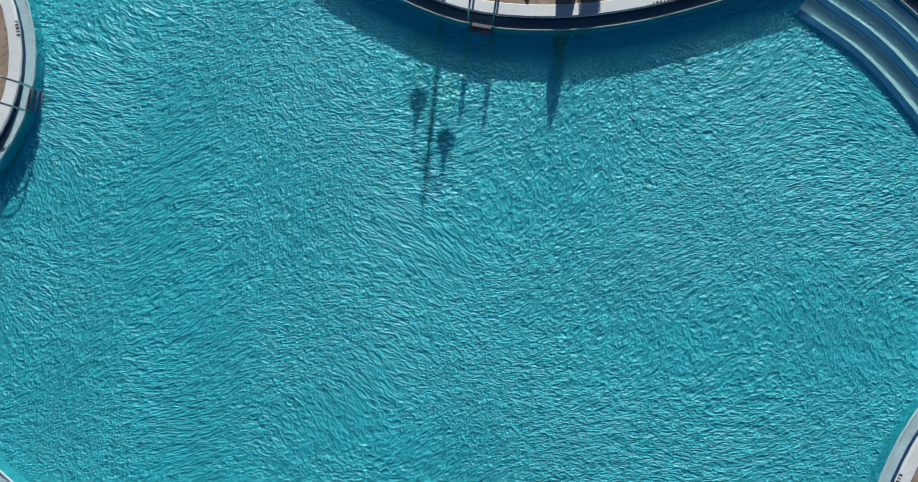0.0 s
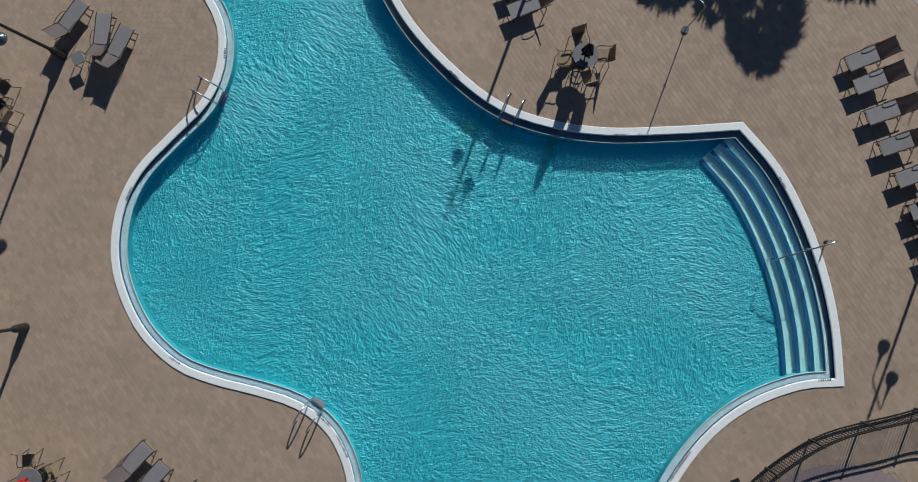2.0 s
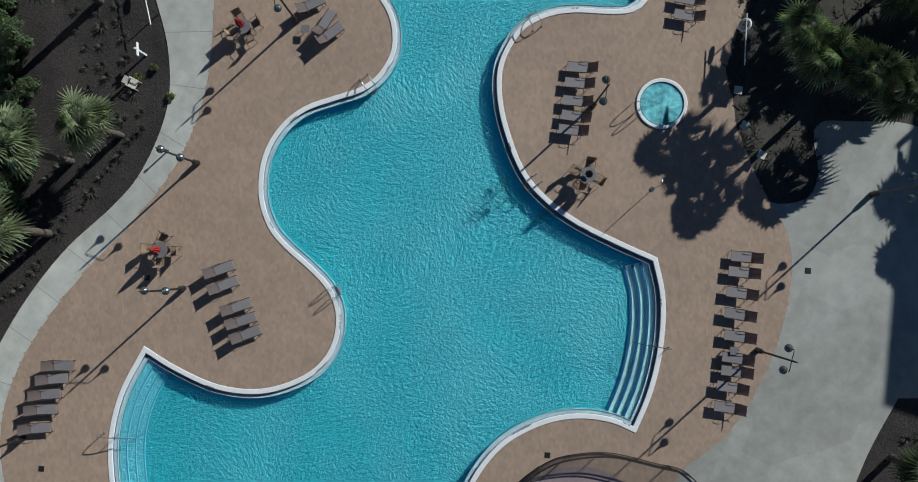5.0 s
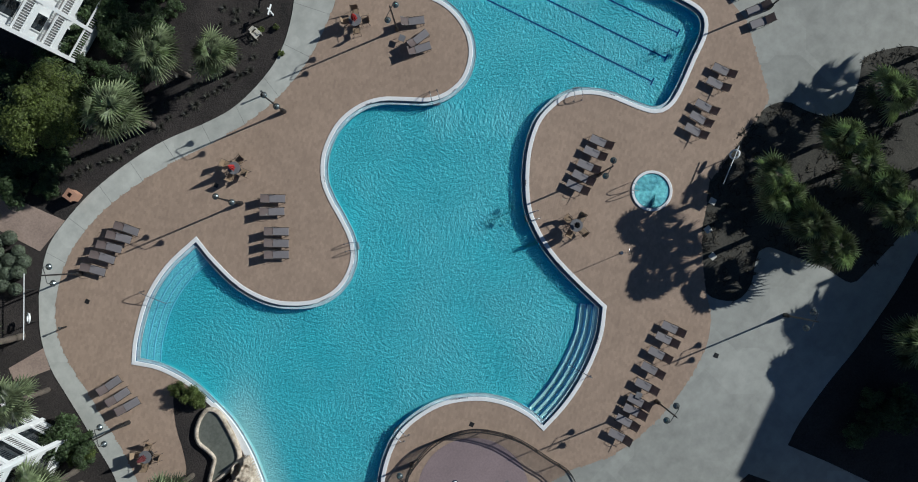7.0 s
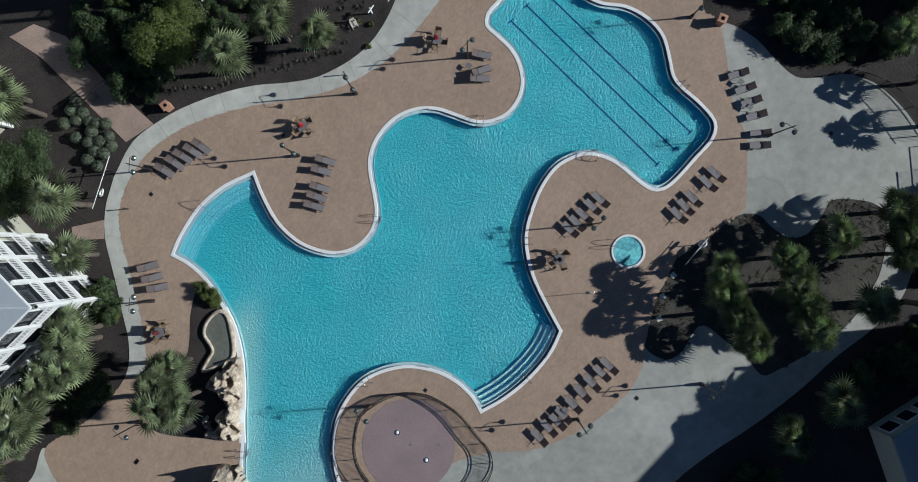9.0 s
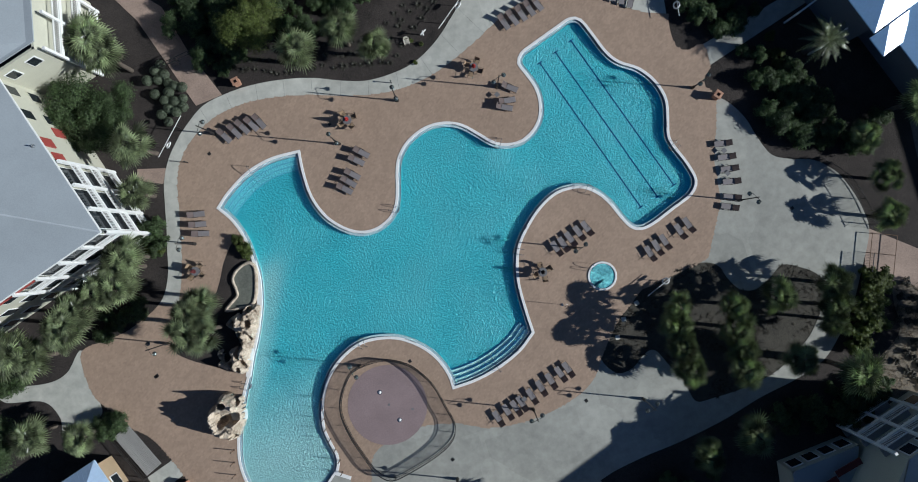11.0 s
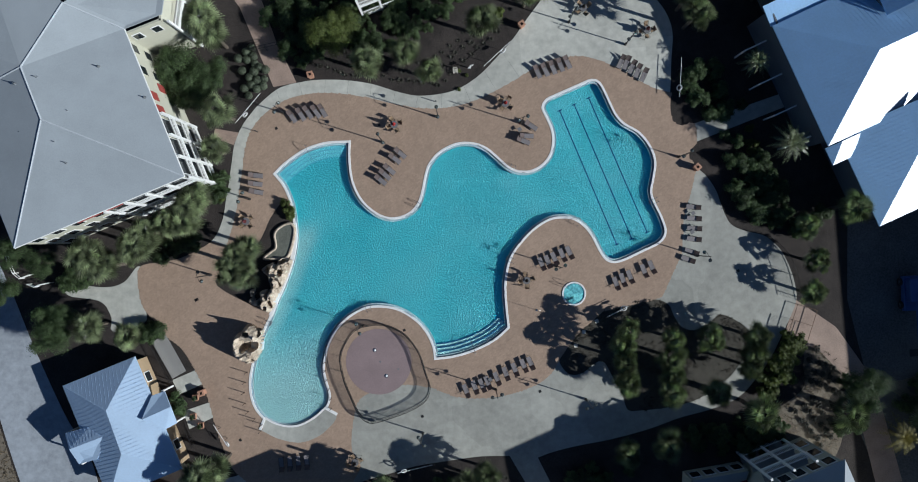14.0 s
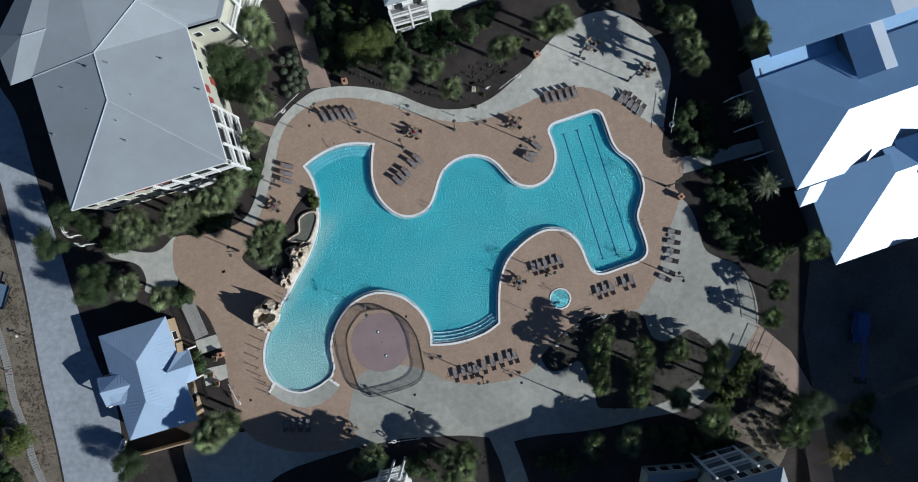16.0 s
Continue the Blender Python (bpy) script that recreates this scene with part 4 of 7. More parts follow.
def make_lamp():
    """A lamp post with a cross arm that carries two hanging bell lamps."""
    ob = thing("lamp_post", "dark metal lamp post with two hanging bell lamps", "lamp post", "lamp posts round the pool")
    bm = rod(bmesh.new(), (0, 0, 0), (0, 0, 0.55), 0.16, 0.13, 12)
    rod(bm, (0, 0, 0.55), (0, 0, 0.68), 0.13, 0.075, 12)
    part("base", bm, M_DARK, ob)
    part("pole", rod(bmesh.new(), (0, 0, 0.6), (0, 0, 4.35), 0.06, 0.045, 10), M_DARK, ob)
    part("finial", rod(bmesh.new(), (0, 0, 4.35), (0, 0, 4.65), 0.03, 0.005, 8), M_DARK, ob)
    for s in (-1, 1):
        part("arm", tube(bmesh.new(), spline([(0, 0, 3.92), (s * 0.2, 0, 3.94), (s * 0.44, 0, 3.95), (s * 0.54, 0, 3.88), (s * 0.54, 0, 3.7)], step=0.1), 0.024, 6), M_DARK, ob)
        bm = bmesh.new()
        rings = []
        for z, r in ((3.74, 0.03), (3.60, 0.05), (3.50, 0.075), (3.45, 0.12), (3.41, 0.175), (3.36, 0.205), (3.33, 0.21)):
            rings.append([bm.verts.new((s * 0.54 + r * math.cos(k * math.tau / 18), r * math.sin(k * math.tau / 18), z)) for k in range(18)])
        for r0, r1 in zip(rings, rings[1:]):
            for k in range(18):
                bm.faces.new((r1[k], r1[(k + 1) % 18], r0[(k + 1) % 18], r0[k]))
        bm.faces.new(rings[0])
        hood = part("hood", bm, M_GLOBE, ob, "grey metal bell hood", smooth=True)
        bm = bmesh.new()
        bmesh.ops.create_uvsphere(bm, u_segments=14, v_segments=8, radius=0.10, matrix=pose(s * 0.54, 0, 3.37))
        part("globe", bm, M_WHITE, hood, "white glass globe", smooth=True)
    return ob


LAMPS = [((-18.43, 15.76), 60), ((-0.95, 13.75), 93), ((8.38, 12.26), 18), ((2.95, -17.72), 11), ((11.04, -4.32), 18), ((-23.21, 6.32), 60), ((-28.40, -1.95), -73), ((13.06, -19.70), 20),
         ((27.01, -4.48), -60), ((-11.60, -9.13), -75), ((-5.76, -21.97), -60), ((14.77, 23.20), 45), ((20.96, 20.13), 40), ((25.86, 6.87), 30), ((-7.39, 11.42), 115)]
lamp_one = None
for at, turn in LAMPS:
    m = pose(at[0], at[1], 0, 0, 0, turn)
    if lamp_one is None:
        lamp_one = make_lamp()
        lamp_one.matrix_world = m
    else:
        copy_thing(lamp_one, m)


def litter_bin(at, turn):
    ob = thing("litter_bin", "square litter bin with terracotta panels and open top", "litter bin", "litter bins beside the beds", at=pose(*at, 0, 0, 0, turn))
    for a in range(4):
        part("panel", box(bmesh.new(), (0.56, 0.05, 0.86), (0.26 * math.sin(a * math.pi / 2), -0.26 * math.cos(a * math.pi / 2), 0.45), a * 90, 0.01), M_TERRACOTTA, ob)
    bm = sweep(bmesh.new(), [Vector((0.24 * x, 0.24 * y)) for x, y in ((1, 1), (-1, 1), (-1, -1), (1, -1))], [(-0.11, 0.9), (-0.11, 0.96), (0.09, 0.98), (0.09, 0.9)], True)
    part("lid", bm, M_TERRACOTTA, ob)
    part("liner", box(bmesh.new(), (0.4, 0.4, 0.02), (0, 0, 0.72)), M_DARK, ob)


for at, turn in (((-14.93, 19.68), 10), ((27.66, 5.48), 40), ((9.34, 23.23), 30), ((-30.33, -15.17), 15)):
    litter_bin(at, turn)

# ---- rocks and the pond by the pool ----


def rock_mass(name, outline, height, hollows, seed, label, low=0.2):
    """Sculpted artificial rock: folded crests that fall steeply to a ragged outline, with dark hollows sunk into it."""
    loop = spline(outline, True, 0.12)
    xs, ys = [p.x for p in loop], [p.y for p in loop]
    step = 0.07
    nx, ny = int((max(xs) - min(xs)) / step) + 5, int((max(ys) - min(ys)) / step) + 5
    x = min(xs) - 2 * step + step * np.arange(nx)
    y = min(ys) - 2 * step + step * np.arange(ny)
    X, Y = np.meshgrid(x, y, indexing="ij")
    near = np.full(X.shape, 9.0)
    hit = np.zeros(X.shape, bool)
    for i, q in enumerate(loop):
        near = np.minimum(near, np.hypot(X - q.x, Y - q.y))
        x0, y0, x1, y1 = loop[i - 1].x, loop[i - 1].y, q.x, q.y
        if y0 != y1:
            hit ^= ((y0 > Y) != (y1 > Y)) & (X < (x1 - x0) * (Y - y0) / (y1 - y0) + x0)
    far_ = np.where(hit, near, -near)
    bm = bmesh.new()
    grid = {}
    off = Vector((seed * 5.1, seed * 2.3, 0))
    for i in range(nx):
        for j in range(ny):
            d = far_[i, j]
            if d < -0.08:
                continue
            q = Vector((X[i, j], Y[i, j], 0)) + off
            fold = 1 - abs(noise.noise(q * 1.1)) * 1.9
            lump = 0.52 + 0.34 * fold + 0.30 * noise.fractal(q * 1.6, 1.0, 2.0, 3)
            rise = min(1.0, max(0.0, d + 0.06) / 0.55) ** 0.55
            z = height * rise * max(low, lump)
            for hx, hy, rx, ry, turn in hollows:
                c, s_ = math.cos(radians(turn)), math.sin(radians(turn))
                dx, dy = X[i, j] - hx, Y[i, j] - hy
                k = math.hypot((c * dx + s_ * dy) / rx, (-s_ * dx + c * dy) / ry) + 0.18 * noise.noise(q * 3.0)
                if k < 1.25:
                    z = min(z, 0.05 + height * 1.3 * max(0.0, k - 0.85))
            jig = Vector((noise.noise(q * 4.0), noise.noise(q * 4.0 + Vector((7, 1, 3))), 0)) * 0.05
            grid[i, j] = bm.verts.new((X[i, j] + jig.x, Y[i, j] + jig.y, z if d > -0.02 else -0.06))
    for i in range(nx - 1):
        for j in range(ny - 1):
            ring = [grid.get(k) for k in ((i, j), (i + 1, j), (i + 1, j + 1), (i, j + 1))]
            if all(ring):
                bm.faces.new(ring)
    return tagged(part(name, bm, M_ROCK, smooth=True), label, "rock formation")


rock_mass("rock_waterfall", [(-19.24, -0.74), (-18.94, -1.26), (-19.57, -2.66), (-20.50, -4.29), (-21.13, -5.54), (-21.75, -6.54), (-22.33, -6.70), (-23.09, -6.06), (-23.71, -5.82), (-24.17, -5.27), (-23.77, -4.90), (-23.30, -5.20), (-22.78, -4.89), (-22.82, -4.35),
                             (-22.21, -4.09), (-21.61, -4.14), (-21.63, -3.56), (-21.75, -3.08), (-21.79, -2.64), (-22.29, -2.18), (-22.41, -1.81), (-21.97, -1.46), (-21.39, -1.24), (-20.89, -1.18), (-20.62, -1.47), (-20.50, -1.02), (-20.12, -0.69), (-19.60, -0.70)], 1.9,
          [(*(-20.33, -2.35), 0.26, 0.32, 0), (*(-21.29, -3.31), 0.22, 0.45, 0), (*(-20.51, -3.61), 0.16, 0.30, 0), (*(-21.94, -4.69), 0.2, 0.6, -20), (*(-21.78, -5.81), 0.22, 0.45, 20), (*(-22.84, -5.64), 0.26, 0.3, 0), (*(-22.24, -6.20), 0.17, 0.2, 0), (*(-19.98, -1.13), 0.45, 0.24, 20), (*(-21.71, -1.96), 0.22, 0.42, 0)],
          3, "pale cream sculpted artificial rock waterfall with dark hollows")
rock_mass("rock_spur", [(-23.97, -4.11), (-23.43, -3.97), (-23.39, -4.41), (-23.77, -4.95), (-24.04, -4.65)], 1.0, [(*(-23.72, -4.45), 0.14, 0.2, 0)], 5, "small pale artificial rock spur behind the waterfall")
rock_mass("rock_outcrop", [(-24.63, -8.03), (-23.97, -8.05), (-23.36, -8.54), (-22.87, -8.72), (-23.03, -9.82), (-23.34, -11.11), (-23.87, -12.05), (-24.42, -12.28), (-25.06, -12.13), (-25.92, -11.57), (-26.23, -10.79), (-26.11, -9.63), (-25.69, -8.82), (-25.18, -8.63)], 2.9,
          [(*(-24.89, -10.12), 0.36, 0.62, 0), (*(-23.20, -8.93), 0.18, 0.36, 0), (*(-24.37, -8.80), 0.36, 0.28, 0), (*(-23.98, -10.22), 0.62, 0.5, 10), (*(-24.12, -11.83), 0.2, 0.2, 0)],
          8, "pale cream sculpted artificial rock outcrop with a small cascade", 0.8)
M_FALL = material("falling_water", (0.72, 0.78, 0.80), 0.3, vary=0.15, scales=(3, 14), bump=0.6, relief=0.03)
M_FALL.node_tree.nodes["Principled BSDF"].inputs["Alpha"].default_value = 0.55


def cascade(top0, top1, low0, low1, z):
    """A thin sheet of falling water, bowed outwards."""
    bm, rows_ = bmesh.new(), []
    for k in range(9):
        t = k / 8
        row = []
        for j in range(11):
            s_ = j / 10
            a, b = Vector(top0) * (1 - s_) + Vector(top1) * s_, Vector(low0) * (1 - s_) + Vector(low1) * s_
            q = a + (b - a) * math.sin(t * math.pi / 2)
            row.append(bm.verts.new((q.x, q.y, z + (-0.1 - z) * t ** 1.6 + 0.03 * noise.noise(Vector((s_ * 9, t * 2, z))))))
        rows_.append(row)
    for r0, r1 in zip(rows_, rows_[1:]):
        for j in range(10):
            bm.faces.new((r0[j], r0[j + 1], r1[j + 1], r1[j]))
    tagged(part("cascade", bm, M_FALL, smooth=True), "thin white sheet of water falling into the pool", "cascade", "cascades from the rocks")


cascade((-20.96, -4.29), (-21.47, -5.38), (-20.62, -4.75), (-21.09, -5.78), 0.75)
cascade((-24.21, -9.79), (-24.29, -10.57), (-22.93, -10.03), (-23.13, -10.95), 0.7)
POND = spline([(-20.38, 2.43), (-19.72, 2.89), (-18.83, 3.08), (-18.43, 2.50), (-18.67, 1.29), (-19.14, -0.05), (-19.67, -0.68), (-20.73, -0.67), (-22.00, -0.55), (-21.30, -0.01), (-20.64, 0.45), (-20.57, 1.21), (-20.65, 1.89)], True, 0.2)
bed = [(-19.75, 5.46), (-18.96, 5.43), (-18.30, 3.07), (-18.43, 1.44), (-19.25, -0.79), (-20.31, -2.90), (-22.23, -6.25), (-25.11, -5.11), (-27.77, -3.22), (-27.49, -2.15), (-25.14, -0.44), (-22.88, 1.06), (-21.88, 2.41), (-21.09, 3.86)]
tagged(sheet("planting_bed", [spline(bed, True)], 0.014, M_MULCH, 0.03), "dark mulched planting bed behind the rocks", "planting bed", kind="structure")
pond = thing("pond", "small grey green pond behind the rock waterfall", "pond")
part("pond_water", (lambda me_: (lambda b_: (b_.from_mesh(me_), b_)[1])(bmesh.new()))(sheet("pond_sheet", [POND], 0.20, M_POND).data), M_POND, pond)
bpy.data.objects.remove(bpy.data.objects["pond_sheet"])
part("pond_rim", sweep(bmesh.new(), POND, [(0.22, 0.0), (0.2, 0.26), (0.06, 0.34), (-0.06, 0.31), (-0.1, 0.1)], True), M_ROCK, pond, "pale rock lip", smooth=True)


# ---- plants ----
M_PALM = material("palm_leaf", (0.250, 0.295, 0.160), 0.32, vary=0.6, scales=(0.8, 6), bump=0.2, relief=0.01, per_object=0.25, spec=0.8, per_leaf=0.55)
M_PALM_DRY = material("palm_leaf_yellow", (0.22, 0.19, 0.045), 0.6, vary=0.35, scales=(0.8, 6), bump=0.2, relief=0.01)
M_BARK = material("palm_bark", (0.10, 0.08, 0.062), 0.95, vary=0.35, scales=(2, 14), bump=0.8, relief=0.03)
M_LEAF = material("shrub_leaf", (0.068, 0.105, 0.038), 0.6, vary=0.45, scales=(0.7, 5), bump=0.1, relief=0.01, per_object=0.3, per_leaf=0.5)
M_LEAF_LIGHT = material("light_leaf", (0.105, 0.135, 0.030), 0.6, vary=0.4, scales=(0.7, 5), bump=0.1, relief=0.01, per_object=0.2, per_leaf=0.5)

for leafy, share in ((M_PALM, 0.5), (M_PALM_DRY, 0.4), (M_LEAF, 0.38), (M_LEAF_LIGHT, 0.4)):
    let_light_through(leafy, share)
M_LEAF_DARK = material("dark_leaf", (0.046, 0.044, 0.033), 0.65, vary=0.45, scales=(0.7, 5), bump=0.1, relief=0.01, per_object=0.3, per_leaf=0.5)


def blade(bm, root, way, side, length, width, droop, cuts=3):
    """A narrow leaf that bends down along its length."""
    last = None
    for k in range(cuts + 1):
        t = k / cuts
        c = root + way * length * t + Vector((0, 0, -droop * t * t * length))
        w = width * (1 - t) ** 0.7 * (0.6 + 0.4 * min(1, 4 * t)) / 2
        pair = (bm.verts.new(c - side * w), bm.verts.new(c + side * w))
        if last:
            bm.faces.new((last[0], last[1], pair[1], pair[0]))
        last = pair


def fan_crown(seed, count=32, stalk=1.0, leaf=1.02):
    """An uneven head of stiff fan leaves on long stalks; the blades fold and hang at their tips."""
    rnd, bm = random.Random(seed), bmesh.new()
    for k in range(count):
        turn = k * 2.39996 + rnd.uniform(-0.5, 0.5)
        u = (k + 0.5) / count
        lift = radians(80 - 118 * u) + rnd.uniform(-0.25, 0.25)
        way = Vector((math.cos(turn) * math.cos(lift), math.sin(turn) * math.cos(lift), math.sin(lift)))
        side = Vector((-math.sin(turn), math.cos(turn), 0))
        s = stalk * rnd.uniform(0.6, 1.15) * (0.5 + 0.5 * min(1, 2.0 * u))
        hub = way * s + Vector((0, 0, -0.12 * s))
        blade(bm, Vector((0, 0, 0)), hub.normalized(), side, hub.length, 0.07, 0.0, 1)
        over = Vector((math.cos(turn), math.sin(turn), 0.42 * math.sin(lift) - 0.08)).normalized()
        roll = rnd.uniform(-0.5, 0.5)
        up = over.cross(side)
        side = (side * math.cos(roll) + up * math.sin(roll)).normalized()
        n_, size = 12, leaf * rnd.uniform(0.75, 1.15)
        droop = rnd.uniform(0.15, 0.45)
        core, half, wide = bm.verts.new(hub), radians(rnd.uniform(78, 98)), []
        for j in range(n_ + 1):
            a = (j / n_ - 0.5) * 2 * half
            d = over * math.cos(a) + side * math.sin(a)
            wide.append(bm.verts.new(hub + d * size * 0.4 + Vector((0, 0, -0.06 * size))))
        for j in range(n_):
            a = ((j + 0.5) / n_ - 0.5) * 2 * half + rnd.uniform(-0.04, 0.04)
            d = over * math.cos(a) + side * math.sin(a)
            reach = size * rnd.uniform(0.9, 1.1) * (0.78 + 0.22 * math.cos(a))
            rib = bm.verts.new(hub + d * size * 0.52 + up * 0.05 * size)
            tip = bm.verts.new(hub + d * reach + Vector((0, 0, -droop * reach)))
            bm.faces.new((core, wide[j], rib))
            bm.faces.new((core, rib, wide[j + 1]))
            bm.faces.new((wide[j], tip, rib))
            bm.faces.new((rib, tip, wide[j + 1]))
    return bm


def feather_crown(seed, count=46, length=2.5):
    """A head of long arching feather leaves."""
    rnd, bm = random.Random(seed), bmesh.new()
    for k in range(count):
        turn = k * 2.39996 + rnd.uniform(-0.2, 0.2)
        lift = radians(78 - 85 * (k + 0.5) / count)
        flat, side = Vector((math.cos(turn), math.sin(turn), 0)), Vector((-math.sin(turn), math.cos(turn), 0))
        long_ = length * rnd.uniform(0.85, 1.08)
        last = None
        for j in range(16):
            t = j / 15
            c = flat * long_ * t * math.cos(lift) + Vector((0, 0, long_ * (t * math.sin(lift) - 0.55 * t * t)))
            if last is not None:
                way = (c - last).normalized()
                for s in (-1, 1):
                    d = (way * 0.75 + side * s * 0.8 + Vector((0, 0, 0.1))).normalized()
                    blade(bm, c, d, way, 0.34 * math.sin(math.pi * min(1, 0.15 + 0.85 * t)) + 0.08, 0.07, 0.25, 2)
                blade(bm, last, way, side, (c - last).length, 0.05, 0, 1)
            last = c
    return bm


def trunk_mesh(height, r0, r1, seed):
    rnd, bm, rings = random.Random(seed), bmesh.new(), []
    lean = Vector((rnd.uniform(-0.12, 0.12), rnd.uniform(-0.12, 0.12), 0))
    for k in range(13):
        t = k / 12
        r = r0 + (r1 - r0) * t + (0.02 if k % 2 else -0.012) + (0.05 if k > 10 else 0)
        rings.append([bm.verts.new(Vector((r * math.cos(j * math.tau / 10), r * math.sin(j * math.tau / 10), height * t)) + lean * math.sin(t * 3)) for j in range(10)])
    for a, b in zip(rings, rings[1:]):
        for j in range(10):
            bm.faces.new((a[j], a[(j + 1) % 10], b[(j + 1) % 10], b[j]))
    bm.faces.new(rings[-1])
    return bm


def make_palm(kind, seed, height):
    if kind == "fan":
        ob = thing("palm_tree", "cabbage palm with a round head of fan leaves in mulch", "palm tree", "palms round the pool")
        part("trunk", trunk_mesh(height, 0.19, 0.15, seed), M_BARK, ob, smooth=True)
        crown = part("crown", fan_crown(seed), M_PALM, ob)
    else:
        dry = kind == "dry"
        ob = thing("palm_tree", "yellowing feather palm in a bed" if dry else "date palm with long arching feather leaves", "palm tree", "palms round the pool")
        part("trunk", trunk_mesh(height, 0.24, 0.2, seed), M_BARK, ob, smooth=True)
        crown = part("crown", feather_crown(seed), M_PALM_DRY if dry else M_PALM, ob)
    crown.location = (0, 0, height)
    return ob


FAN_PALMS = [
    # (place of the head, head height, size) beside the west house, the pool bar and the rocks
    ((-24.89, 25.41), 5, 1.3), ((-24.31, 23.80), 5, 1.15), ((-39.68, 1.47), 5, 1.2), ((-37.89, 0.21), 5, 1.2), ((-32.96, 3.30), 5, 1.1), ((-34.72, 1.66), 5, 1.15), ((-27.33, 6.39), 5, 1.1), ((-28.72, 4.05), 5, 1.1), ((-23.01, -1.88), 5, 1.05), ((-30.23, -24.21), 5, 1.2), ((-27.91, -22.55), 5, 1.1), ((-24.23, 15.57), 5, 1.2), ((-25.57, 11.76), 4, 1.0), ((-28.38, 5.67), 5, 1.2), ((-30.84, 4.03), 5, 1.0), ((-33.80, 2.23), 5, 1.2), ((-38.96, 0.91), 5, 1.3), ((-24.07, -1.54), 5, 1.15), ((-22.61, 0.73), 4.5, 1.0),
    ((-23.59, 0.08), 5, 1.0), ((-29.18, -23.35), 5, 1.3), ((-10.3, -27.0), 3.9, 1.1), ((-11.8, -27.9), 3.9, 0.9), ((-1.2, -27.0), 3.9, 1.0), ((0.6, -28.2), 3.9, 1.1), ((0.9, -26.4), 3.3, 0.95), ((-0.6, -28.9), 3.9, 1.0), ((-40.82, -6.39), 4, 1.1), ((-36.71, -7.77), 4, 1.0), 
    # the island bed
    ((17.73, -11.75), 4.2, 0.82), ((17.15, -13.48), 3.75, 0.9), ((16.95, -15.15), 4.75, 0.9), ((17.4, -17.7), 3.6, 0.95), ((22.45, -13.15), 3.8, 0.9), ((22.40, -15.46), 3.3, 1.0), ((22.35, -17.25), 3.3, 0.9), ((22.00, -19.06), 3.3, 1.05), ((26.75, -13.36), 3.6, 0.95),
    ((31.59, -13.80), 3.75, 1.0), ((31.29, -15.85), 3.3, 1.0), ((30.95, -17.15), 3.3, 0.85), ((27.01, -19.50), 3.3, 1.0),
    # east and south beds
    ((38.30, -1.98), 3.2, 0.85), ((39.06, -5.98), 3.2, 0.85), ((38.39, -9.49), 3.2, 0.9), ((42.29, -0.48), 5.5, 1.1), ((30.60, -21.29), 5, 1.25), ((20.98, -24.56), 3.9, 1.1), ((16.72, -25.40), 3.3, 1.0), ((41.08, -22.56), 3.6, 1.2), ((49.81, -24.19), 3.2, 1.1),
    # north beds
    ((-7.91, 19.36), 5, 1.1), ((4.77, 22.62), 5, 1.2), ((-1.39, 18.24), 4, 0.9), ((11.52, 26.18), 5, 1.2), ((9.78, 25.47), 5, 1.0), ((27.07, 23.50), 5, 1.1), ((26.20, 26.29), 5, 1.0), ((27.65, 21.41), 5, 1.1), ((35.07, 24.26), 5, 1.3), ((-3.84, 20.10), 5, 1.0),
    ((35.64, 23.91), 5, 1.0),
]
palm_kinds = {h: [make_palm("fan", 11 + 7 * h + k, h + 0.4) for k in range(3)] for h in (3, 4, 5)}
used = set()
for k, (at, h, size) in enumerate(FAN_PALMS):
    pick = palm_kinds[5 if h >= 4.8 else 4 if h >= 3.9 else 3][k % 3]
    m = pose(at[0], at[1], -0.05, 0, 0, random.uniform(0, 360))
    if pick.name not in used:
        used.add(pick.name)
        ob = pick
        ob.matrix_world = m
    else:
        ob = copy_thing(pick, m)
    ob.scale = (size, size, (0.75 + size * 0.25) * (1.0 if h >= 4.8 else h / (4.4 if h >= 3.9 else 3.4)))
for at, kind, h in (((36.75, 7.05), "feather", 4.3), ((33.95, 16.1), "feather", 4.0), ((47.03, -26.14), "dry", 2.5)):
    ob = make_palm(kind, 77 if kind == "feather" else 90, h)
    ob.matrix_world = pose(*at, -0.05, 0, 0, random.uniform(0, 360))
    if h == 4.0:
        ob.scale = (0.72, 0.72, 1.0)


